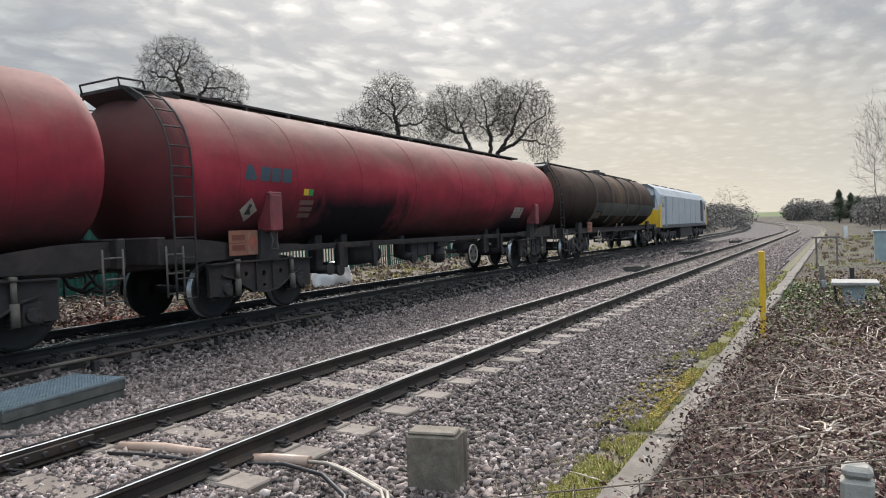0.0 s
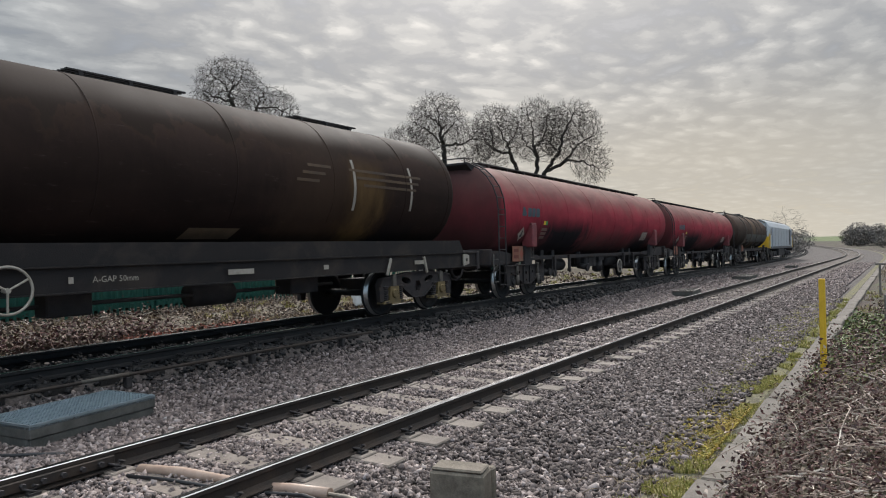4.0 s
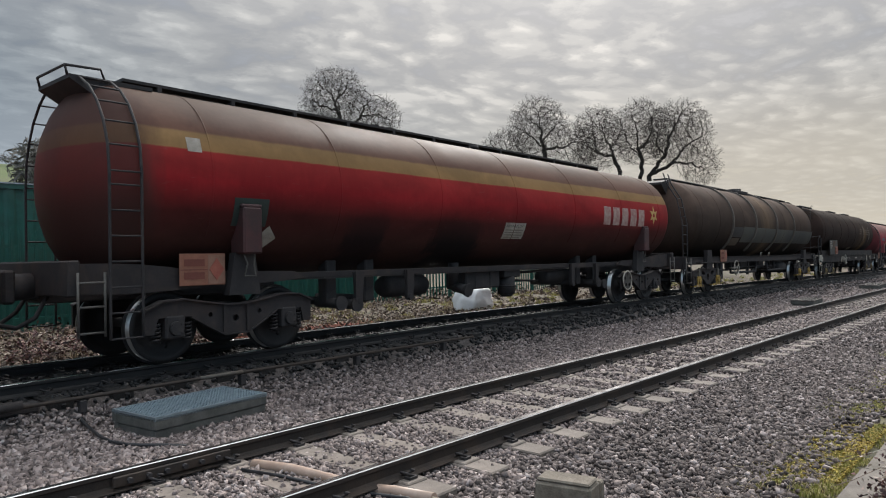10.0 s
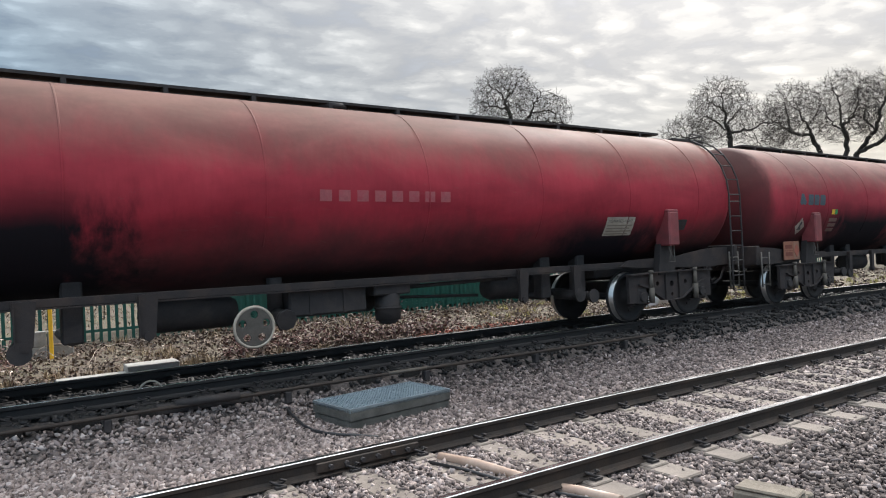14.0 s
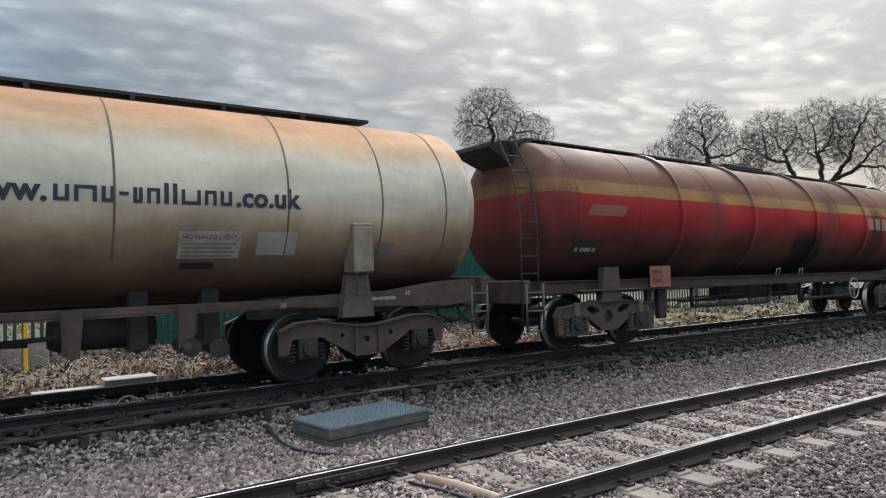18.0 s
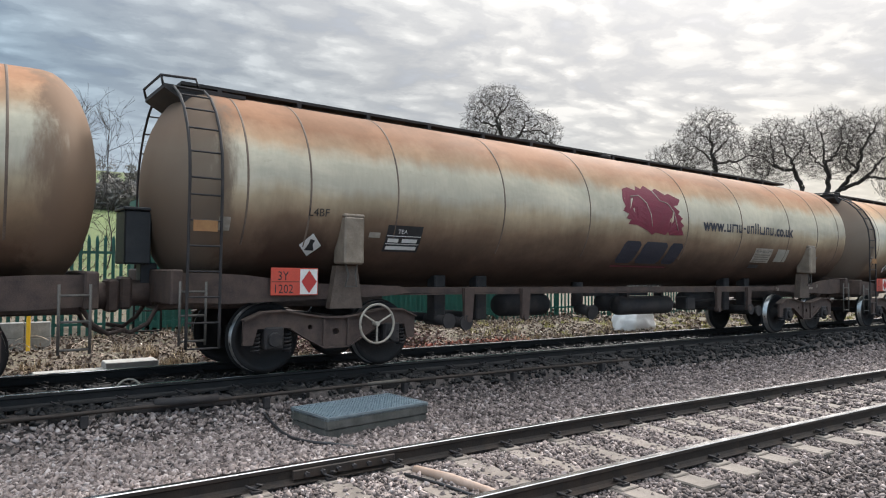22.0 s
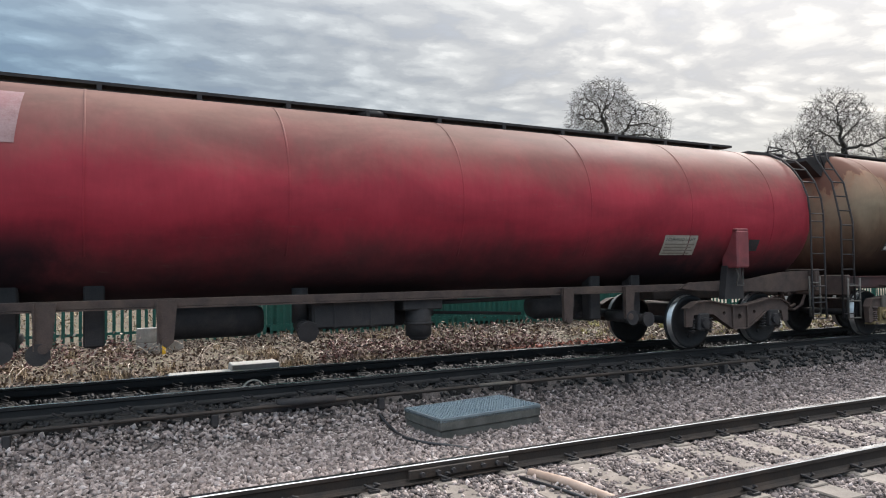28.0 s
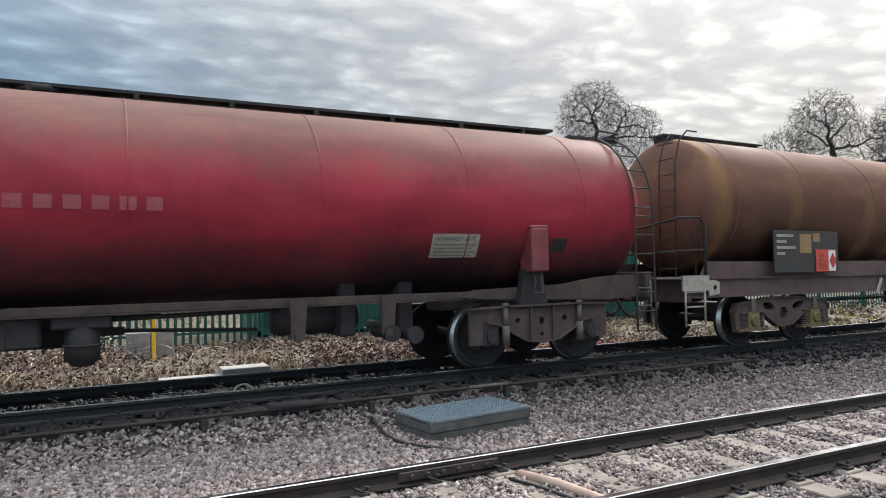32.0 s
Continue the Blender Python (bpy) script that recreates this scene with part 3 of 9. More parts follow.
def make_ballast():
    near = [(-3, 1.6, 5.9, 8.2, 2200, 0.046), (1.6, 3.2, 5.9, 8.2, 2000, 0.047), (3.2, 5, 5.9, 8.2, 3600, 0.047), (5, 14, 5.9, 8.2, 17500, 0.049), (1, 9, 3.5, 6.0, 22000, 0.041),
            (9, 22, 3.5, 6.0, 16000, 0.052), (14, 30, 5.9, 8.2, 13000, 0.060), (22, 50, 3.5, 6.0, 8500, 0.052), (30, 70, 1.8, 3.6, 6500, 0.08), (30, 70, 5.9, 8.2, 7000, 0.08)]
    stones("ballast", near, "loose brown-grey angular ballast stones", STONE, 5)
    brown = island_mat("brown_ballast_stone", [(0.0, (0.0306, 0.0222, 0.0197)), (0.45, (0.0775, 0.0589, 0.0542)), (0.78, (0.138, 0.107, 0.0985)), (0.93, (0.224, 0.185, 0.175)), (1.0, (0.357, 0.299, 0.286))])
    stones("ballast", [(0, 5, 1.55, 3.6, 14500, 0.043), (5, 14, 1.8, 3.6, 18000, 0.045), (5, 24, 1.42, 1.8, 3200, 0.043), (14, 30, 1.6, 3.6, 13000, 0.054)], "darker brown ballast stones on the near shoulder", brown, 9)
    # the same stones in a paler colour, mostly at low x
    pale = island_mat("pale_ballast_stone", [(0.0, (0.122, 0.0946, 0.0867)), (0.3, (0.204, 0.16, 0.145)), (0.65, (0.291, 0.234, 0.214)), (0.9, (0.367, 0.304, 0.281)), (1.0, (0.469, 0.405, 0.384))])
    stones("ballast", [(-3, 1.6, 5.9, 8.2, 12500, 0.046), (-14, -3, 5.9, 8.2, 6000, 0.08), (1.6, 3.2, 5.9, 8.2, 3000, 0.047), (3.2, 5.0, 5.9, 8.2, 1700, 0.047), (1, 5, 3.5, 6.0, 3000, 0.043), (2, 5, 1.6, 3.6, 900, 0.054)], "paler ballast stones", pale, 7)
    near_behind = [(-14, 0.2, 1.55, 3.6, 6000, 0.075), (-14, 1.2, 3.5, 6.0, 7000, 0.075)]
    stones("ballast", near_behind, "loose brown-grey angular ballast stones", STONE, 8)
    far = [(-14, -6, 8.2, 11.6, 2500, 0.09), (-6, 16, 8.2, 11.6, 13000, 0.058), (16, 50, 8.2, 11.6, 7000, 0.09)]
    stones("ballast", far, "grimy ballast under the far track, the train's shade in its colour", SHADED_STONE, 6)


make_ballast()


# ---------------------------------------------------------------- the two tracks
def rail_profile():
    """Half outline of a flat-bottom rail: head, web and foot (y, z), the top at 0."""
    return [(0.028, 0.0), (0.035, -0.006), (0.035, -0.035), (0.012, -0.05), (0.009, -0.115), (0.03, -0.135), (0.07, -0.15), (0.07, -0.158)]


def make_rail(y, z_of, side, lo=-60.0):
    half = rail_profile()
    prof = half + [(-a, b) for a, b in half[::-1]]
    ss = [lo + 6.0 * i for i in range(int((BEND_X - lo) / 6) + 1)] + [BEND_X + 5 * i for i in range(1, 40)]
    verts, faces, mi = [], [], []
    k = len(prof)
    for s in ss:
        x, yy, a = along(s, y)
        for py, pz in prof:
            verts.append((x - math.sin(a) * py, yy + math.cos(a) * py, z_of(s) + pz))
    for i in range(len(ss) - 1):
        for j in range(k):
            faces.append((i * k + j, i * k + (j + 1) % k, (i + 1) * k + (j + 1) % k, (i + 1) * k + j))
            mi.append(1 if j in (k - 1, 0, k - 2) else 0)
    ob = raw("rail", verts, faces, side)
    ob.data.materials.append(RAILTOP)
    ob.data.polygons.foreach_set("material_index", mi)
    return ob


def sleeper_mesh(bm):
    w, e = 0.13, 1.25
    box(bm, -w, w, -e, e, -0.34, -0.172, 0.012)
    for s in (-1, 1):
        box(bm, -w * 0.85, w * 0.85, s * 0.7525 - 0.19, s * 0.7525 + 0.19, -0.20, -0.156, 0.01)


def clip_mesh(bm):
    """A bent steel spring clip beside the rail's foot."""
    pts = [(-0.05, 0.115, -0.145), (0.02, 0.115, -0.12), (0.06, 0.10, -0.10), (0.065, 0.06, -0.10), (0.03, 0.04, -0.125), (-0.03, 0.055, -0.13), (-0.055, 0.09, -0.105), (0.0, 0.105, -0.085)]
    tube(bm, pts, 0.011, 5)
    box(bm, -0.045, 0.045, 0.08, 0.14, -0.175, -0.135)


def make_track(name, mid, z_of, material, lo, hi, label):
    bed = tagged(new(name), label, "railway track", kind="structure")
    for sy in (-GAUGE / 2, GAUGE / 2):
        ob = make_rail(mid + sy, z_of, RAIL if name == "near_track" else SHADED_RAIL)
        ob.parent = bed
    rng = random.Random(len(name))
    s = lo
    while s < 150:
        x, y, a = along(s, mid)
        if s < hi:
            sl = part("sleeper", sleeper_mesh, material, bed, key=("sleeper", material.name), at=(x + rng.uniform(-0.015, 0.015), y, z_of(s)), turn=a + rng.uniform(-0.008, 0.008))
            if s < 24:
                for side in (-1, 1):
                    for out in (-1, 1):
                        part("rail_clip", clip_mesh, GRIME, sl, key="rail_clip", at=(0, side * GAUGE / 2, 0), turn=0 if out > 0 else math.pi)
        else:
            part("sleeper", sleeper_mesh, material, bed, key=("sleeper", material.name), at=(x, y, z_of(s)), turn=a)
        s += 0.675
    return bed


make_track("near_track", NEAR_MID, lambda s: 0.0, CONCRETE, -14.3, 90, "near railway track with worn rails on pale concrete sleepers")
# the far sleepers' colour also carries the shade under the train
make_track("far_track", FAR_MID, far_z, mat("shaded_timber_sleeper", (0.007, 0.006, 0.006), (0.022, 0.018, 0.016), 8, 0.9, 0.0, 0.5, 40, (0.05, 0.042, 0.036), 0.25, 0.2), -8.0, 60, "far railway track on dark stained sleepers")


# ---------------------------------------------------------------- the train
WHEEL_R = 0.46
AXLES = (-0.88, 0.88)
WHEELSETS = []


DIRTY_STEEL = mat("dusty_steel", (0.06, 0.05, 0.042), (0.13, 0.11, 0.09), 5, 0.75, 0.0, 0.3, 60, (0.17, 0.13, 0.09), 0.4)


def wheelset_mesh(bm):
    """One axle with two flanged wheels, along y."""
    lathe(bm, [(-0.95, 0.0), (-0.95, 0.07), (0.95, 0.07), (0.95, 0.0)], 12, "y")
    for s in (-1, 1):
        c = s * GAUGE / 2
        prof = [(c - s * 0.085, 0.0), (c - s * 0.085, 0.12), (c - s * 0.03, 0.14), (c - s * 0.01, 0.36), (c - s * 0.075, 0.38), (c - s * 0.075, WHEEL_R + 0.028), (c - s * 0.045, WHEEL_R + 0.028), (c - s * 0.035, WHEEL_R),
                (c + s * 0.07, WHEEL_R - 0.004), (c + s * 0.07, 0.385), (c + s * 0.03, 0.365), (c + s * 0.015, 0.14), (c + s * 0.06, 0.12), (c + s * 0.085, 0.0)]
        lathe(bm, prof if s > 0 else prof[::-1], 40, "y")
        # two balance holes, so that the turning shows
        for a in (0, math.pi):
            lathe(bm, [(c + s * 0.02, 0.0), (c + s * 0.028, 0.035), (c + s * 0.028, 0.0)], 8, "y", (0.25 * math.cos(a), 0, 0.25 * math.sin(a)))
    for f in bm.faces:
        m = f.calc_center_median()
        r = math.hypot(m.x, m.z)
        if WHEEL_R - 0.012 < r < WHEEL_R + 0.012:
            f.material_index = 1


def wheelset(bogie, x):
    ob = part("wheelset", wheelset_mesh, [mat("black_wheel_steel", (0.006, 0.006, 0.007), (0.020, 0.017, 0.017), 6, 0.75, 0.0, 0.3, 60, (0.04, 0.03, 0.026), 0.3), TREAD], bogie, key="wheelset", at=(0, 0, 0))
    ob.matrix_parent_inverse = Matrix.Translation((x, 0, WHEEL_R))
    WHEELSETS.append(ob)
    return ob


def axlebox_mesh(bm):
    box(bm, -0.13, 0.13, -1.13, -0.93, 0.33, 0.62, 0.02)
    rod(bm, (0, -1.13, 0.46), (0, -1.175, 0.46), 0.095, 0.085, 12)
    for dx in (-0.06, 0.06):
        for dz in (-0.05, 0.05):
            rod(bm, (dx, -1.17, 0.46 + dz), (dx, -1.19, 0.46 + dz), 0.013, None, 6)


def spring_mesh(bm):
    n = 26
    pts = [(0.055 * math.cos(i * 1.26), -1.03 + 0.055 * math.sin(i * 1.26), 0.29 + 0.25 * i / n) for i in range(n + 1)]
    tube(bm, pts, 0.014, 5)


def strip(bm, line, y0, y1, thick):
    """A bent flange along a line in x-z."""
    rows = [[bm.verts.new(p) for p in ((x, y0, z), (x, y1, z), (x, y1, z + thick), (x, y0, z + thick))] for x, z in line]
    for a, b in zip(rows, rows[1:]):
        for j in range(4):
            bm.faces.new((a[j], a[(j + 1) % 4], b[(j + 1) % 4], b[j]))
    bm.faces.new(rows[0])
    bm.faces.new(rows[-1][::-1])


BOW_TOP = [(-1.28, 0.70), (-1.05, 0.80), (-0.75, 0.815), (-0.45, 0.76), (-0.15, 0.715), (0.15, 0.715), (0.45, 0.76), (0.75, 0.815), (1.05, 0.80), (1.28, 0.70)]
BOW_LOW = [(1.28, 0.40), (1.15, 0.40), (1.10, 0.60), (0.66, 0.60), (0.42, 0.46), (0.18, 0.33), (-0.18, 0.33), (-0.42, 0.46), (-0.66, 0.60), (-1.10, 0.60), (-1.15, 0.40), (-1.28, 0.40)]


def bow_side(bm):
    """A fabricated side frame with a waved outline."""
    plate(bm, BOW_TOP + BOW_LOW, -0.025, 0.025, [ring_pts(0, 0.53, 0.05, 8), ring_pts(-0.38, 0.60, 0.035, 8), ring_pts(0.38, 0.60, 0.035, 8)])


CAST_TOP = [(-1.34, 0.60), (-1.24, 0.75), (-0.75, 0.80), (-0.35, 0.84), (0.35, 0.84), (0.75, 0.80), (1.24, 0.75), (1.34, 0.60)]
CAST_LOW = [(1.31, 0.30), (1.17, 0.30), (1.13, 0.60), (0.60, 0.60), (0.52, 0.53), (0.20, 0.34), (-0.20, 0.34), (-0.52, 0.53), (-0.60, 0.60), (-1.13, 0.60), (-1.17, 0.30), (-1.31, 0.30)]


def cast_side(bm):
    """A cast truss side frame: two slanted oval holes beside a six-sided one, open pedestals at the ends."""
    def oval(s):
        ring = [(0.17 * math.cos(a), 0.072 * math.sin(a)) for a in [i * math.pi / 6 for i in range(12)]]
        out = [(s * (0.42 + x * 0.97 - z * 0.22), 0.695 + x * 0.22 + z * 0.95) for x, z in ring]
        return out if s > 0 else out[::-1]
    plate(bm, CAST_TOP + CAST_LOW, -0.05, 0.05, [ring_pts(0, 0.56, 0.125, 6), oval(1), oval(-1)])


def cast_spring(bm):
    """A nest of stout coils beside the axlebox, between two seats."""
    n = 40
    tube(bm, [(0.078 * math.cos(i * 0.98), -1.08 + 0.078 * math.sin(i * 0.98), 0.31 + 0.27 * i / n) for i in range(n + 1)], 0.019, 6)
    for z in (0.27, 0.575):
        rod(bm, (0, -1.08, z), (0, -1.08, z + 0.035), 0.105, None, 12)


def cast_box(bm):
    """A broad axlebox with shoulders over the springs and a bolted end cover."""
    plate(bm, [(-0.36, 0.26), (0.36, 0.26), (0.34, 0.31), (0.16, 0.33), (0.145, 0.60), (-0.145, 0.60), (-0.16, 0.33), (-0.34, 0.31)], -1.17, -0.98)
    rod(bm, (0, -1.17, 0.45), (0, -1.21, 0.45), 0.10, 0.085, 14)
    for a in range(6):
        x, z = 0.072 * math.cos(a * 1.0472), 0.45 + 0.072 * math.sin(a * 1.0472)
        rod(bm, (x, -1.205, z), (x, -1.225, z), 0.013, None, 6)


PLATE_LINE = [(-1.22, 0.36), (-1.22, 0.86), (-0.6, 0.88), (0.6, 0.88), (1.22, 0.86), (1.22, 0.36), (1.02, 0.36), (0.98, 0.62), (0.72, 0.60), (0.45, 0.46), (0.28, 0.36), (-0.28, 0.36), (-0.45, 0.46), (-0.72, 0.60), (-0.98, 0.62), (-1.02, 0.36)]


def plate_side(bm):
    """A flat-topped welded side frame with a row of small holes."""
    plate(bm, PLATE_LINE, -0.03, 0.03, [ring_pts(0, 0.66, 0.055, 10), ring_pts(-0.42, 0.68, 0.045, 10), ring_pts(0.42, 0.68, 0.045, 10), ring_pts(0.0, 0.46, 0.035, 8)])


def make_bogie(wagon, x, style, boxes=None):
    bogie = part("bogie", lambda bm: box(bm, -0.25, 0.25, -1.03, 1.03, 0.44, 0.72, 0.02), GEAR["steel"], wagon, key="bolster", at=(x, 0, 0))
    for s in (-1, 1):
        part("side_frame", {"bow": bow_side, "plate": plate_side, "cast": cast_side}[style], GEAR["steel"], bogie, key=("sideframe", style), at=(0, s * 1.08, 0))
        if style == "bow":
            part("top_flange", lambda bm: strip(bm, BOW_TOP, -0.08, 0.08, 0.02), GEAR["steel"], bogie, key="topflange", at=(0, s * 1.08, 0))
            part("lower_flange", lambda bm: strip(bm, BOW_LOW[3:9], -0.06, 0.06, -0.018), GEAR["steel"], bogie, key="lowflange", at=(0, s * 1.08, 0))
            for dx in (-0.18, 0.18):
                part("rib", lambda bm: box(bm, -0.02, 0.02, -0.02, 0.02, 0.34, 0.71), GEAR["steel"], bogie, key="bowrib", at=(dx, s * 1.12, 0))
        elif style == "plate":
            part("top_flange", lambda bm: strip(bm, PLATE_LINE[1:5], -0.10, 0.08, 0.022), GEAR["steel"], bogie, key="plateflange", at=(0, s * 1.08, 0))
            part("lower_flange", lambda bm: strip(bm, [(-0.98, 0.70), (-0.75, 0.64), (-0.5, 0.50), (-0.28, 0.385), (0.0, 0.36), (0.28, 0.385), (0.5, 0.50), (0.75, 0.64), (0.98, 0.70)], -0.085, -0.02, -0.022), GEAR["steel"], bogie, key="platesash", at=(0, s * 1.08, 0))
            for dx in (-0.66, 0.66):
                part("damper", lambda bm: (rod(bm, (0, 0, 0.34), (0, 0, 0.62), 0.055, None, 10), rod(bm, (0, 0, 0.60), (0, 0, 0.90), 0.038, None, 8), rod(bm, (0, 0, 0.88), (0, 0, 0.94), 0.05, None, 8)), DIRTY_STEEL, bogie, key="damper", at=(dx, s * 1.16, 0))
            for dx in (-0.2, 0.2):
                part("rib", lambda bm: box(bm, -0.02, 0.02, -0.03, 0.03, 0.37, 0.87), GEAR["steel"], bogie, key="platerib", at=(dx, s * 1.12, 0))
        else:
            part("top_flange", lambda bm: strip(bm, CAST_TOP, -0.085, 0.07, 0.022), GEAR["steel"], bogie, key="castflange", at=(0, s * 1.08, 0))
            part("lower_flange", lambda bm: strip(bm, CAST_LOW[3:9], -0.08, 0.06, -0.02), GEAR["steel"], bogie, key="castsash", at=(0, s * 1.08, 0))
            for dx in (-0.88, 0.88):
                part("guide_lug", lambda bm: box(bm, -0.06, 0.06, -0.03, 0.03, 0.60, 0.84, 0.01), DIRTY_STEEL, bogie, key="lug", at=(dx, s * 1.15, 0))
    for ax in AXLES:
        wheelset(bogie, ax)
        cast = style == "cast"
        part("axlebox", cast_box if cast else axlebox_mesh, boxes or GRIME, bogie, key=("axlebox", cast, (boxes or GRIME).name), at=(ax, 0, 0))
        for dx in (-0.25, 0.25) if cast else (-0.21, 0.21):
            part("spring", cast_spring if cast else spring_mesh, GEAR["steel"] if cast else GRIME, bogie, key=("spring", cast), at=(ax + dx, 0, 0))
    return bogie


def tank_shell(r, zc, half, dish, seg=48):
    def build(bm):
        left = [(-half, 0.0)] + [(-half + dish * (1 - math.cos(b)), r * math.sin(b)) for b in [math.pi / 2 * k / 9 for k in range(1, 10)]]
        body = [(-half + dish + (2 * half - 2 * dish) * k / 12, r) for k in range(1, 12)]
        right = [(-x, rr) for x, rr in left[::-1]]
        lathe(bm, left + body + right, seg, "x", (0, 0, zc))
    return build


def on_tank(x, up, r, zc, lift=0.004):
    """A place on the camera's side of a tank: x along it, up = metres of arc above the level of its axis."""
    a = up / r
    return (x, -(r + lift) * math.cos(a), zc + (r + lift) * math.sin(a))


def sticker(x0, x1, u0, u1, r, zc, lift=0.004, slant=0.0):
    """A panel laid on the tank's side."""
    def build(bm):
        n = max(2, int(abs(u1 - u0) / 0.08) + 1)
        rows = []
        for i in range(n + 1):
            u = u0 + (u1 - u0) * i / n
            d = slant * i / n
            rows.append([bm.verts.new(on_tank(xx + d, u, r, zc, lift)) for xx in (x0, x1)])
        for a, b in zip(rows, rows[1:]):
            bm.faces.new((a[0], a[1], b[1], b[0]))
    return build


def outline_sticker(pts, r, zc, lift=0.004):
    """A shape of any outline laid on the tank's side."""
    def build(bm):
        vs = [bm.verts.new((x, 0, u)) for x, u in pts]
        es = [bm.edges.new((vs[i], vs[(i + 1) % len(vs)])) for i in range(len(vs))]
        bmesh.ops.triangle_fill(bm, use_beauty=True, edges=es)
        for _ in range(3):
            long_ = [e for e in bm.edges if abs(e.verts[0].co.z - e.verts[1].co.z) > 0.12]
            if long_:
                bmesh.ops.subdivide_edges(bm, edges=long_, cuts=1)
        for v in bm.verts:
            v.co = on_tank(v.co.x, v.co.z, r, zc, lift)
    return build


def words_mesh(key, text, size, material, place, shear=0.0, bold=0.0):
    """Lettering in the built-in font; place(x, up) gives the world point of a point of the text."""
    if key not in MESHES:
        cu = bpy.data.curves.new("words", "FONT")
        cu.body, cu.size, cu.resolution_u, cu.shear, cu.offset = text, size, 2, shear, bold
        ob = bpy.data.objects.new("words", cu)
        me = bpy.data.meshes.new_from_object(ob)
        bpy.data.objects.remove(ob)
        for v in me.vertices:
            v.co = place(v.co.x, v.co.y)
        me.materials.clear()
        me.materials.append(material)
        MESHES[key] = me
    return MESHES[key]


def ladder(bm, x, r, zc, low, width=0.38, over=1.35, gap=0.30, y_off=0.06):
    """Two rails and rungs up the tank's side and over its shoulder."""
    path = []
    z = low
    while z < zc:
        path.append((-(r + y_off), z))
        z += gap
    a = 0.0
    while a < over:
        path.append((-(r + y_off) * math.cos(a), zc + (r + y_off) * math.sin(a)))
        a += gap / r
    for dx in (-width / 2, width / 2):
        tube(bm, [(x + dx, y, zz) for y, zz in path], 0.018, 6)
    for y, zz in path:
        rod(bm, (x - width / 2, y, zz), (x + width / 2, y, zz), 0.012, None, 6)


def handwheel_mesh(bm):
    tube(bm, [(0.27 * math.cos(a), 0, 0.27 * math.sin(a)) for a in [2 * math.pi * i / 28 for i in range(28)]], 0.017, 8, True)
    for a in (0.5, 2.6, 4.7):
        rod(bm, (0, 0, 0), (0.27 * math.cos(a), 0, 0.27 * math.sin(a)), 0.014, None, 6)
    rod(bm, (0, -0.03, 0), (0, 0.25, 0), 0.03, None, 8)


def hook_mesh(bm):
    """Buffing and draw gear between two wagons, with hoses."""
    box(bm, -0.42, 0.0, -0.17, 0.17, 0.88, 1.16, 0.03)
    rod(bm, (-0.05, 0, 1.03), (0.30, 0, 1.03), 0.17, None, 12)
    box(bm, 0.22, 0.36, -0.20, 0.20, 0.83, 1.24, 0.03)
    tube(bm, [(-0.1, -0.35, 0.95), (0.05, -0.36, 0.70), (0.22, -0.34, 0.58), (0.42, -0.30, 0.62)], 0.028, 7)
    tube(bm, [(-0.1, 0.3, 0.95), (0.05, 0.3, 0.66), (0.24, 0.26, 0.55), (0.42, 0.22, 0.6)], 0.028, 7)


# red bands: darker towards the bottom, browner towards the top
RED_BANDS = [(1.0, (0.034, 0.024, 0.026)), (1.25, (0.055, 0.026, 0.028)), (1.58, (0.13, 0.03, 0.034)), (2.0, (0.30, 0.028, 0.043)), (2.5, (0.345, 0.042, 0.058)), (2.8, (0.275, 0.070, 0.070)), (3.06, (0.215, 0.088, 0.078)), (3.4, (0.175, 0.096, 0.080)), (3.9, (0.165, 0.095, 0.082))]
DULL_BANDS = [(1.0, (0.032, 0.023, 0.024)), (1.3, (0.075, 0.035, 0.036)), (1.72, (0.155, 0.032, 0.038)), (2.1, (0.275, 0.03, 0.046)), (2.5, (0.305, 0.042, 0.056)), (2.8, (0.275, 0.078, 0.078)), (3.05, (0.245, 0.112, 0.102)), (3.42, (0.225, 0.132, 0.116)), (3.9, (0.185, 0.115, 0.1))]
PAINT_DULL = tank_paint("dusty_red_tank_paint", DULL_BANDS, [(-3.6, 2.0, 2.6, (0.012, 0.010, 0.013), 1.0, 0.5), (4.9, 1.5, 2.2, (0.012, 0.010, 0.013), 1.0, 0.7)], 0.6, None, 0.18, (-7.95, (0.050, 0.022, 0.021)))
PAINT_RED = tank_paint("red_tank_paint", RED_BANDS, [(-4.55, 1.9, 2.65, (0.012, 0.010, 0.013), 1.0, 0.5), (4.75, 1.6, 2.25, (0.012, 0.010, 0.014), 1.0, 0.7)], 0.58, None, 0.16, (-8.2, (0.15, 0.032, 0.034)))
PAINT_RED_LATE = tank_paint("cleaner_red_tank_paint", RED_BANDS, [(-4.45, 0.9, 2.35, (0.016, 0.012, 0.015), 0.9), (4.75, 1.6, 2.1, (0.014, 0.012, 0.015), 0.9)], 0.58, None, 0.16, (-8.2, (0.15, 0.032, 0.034)))
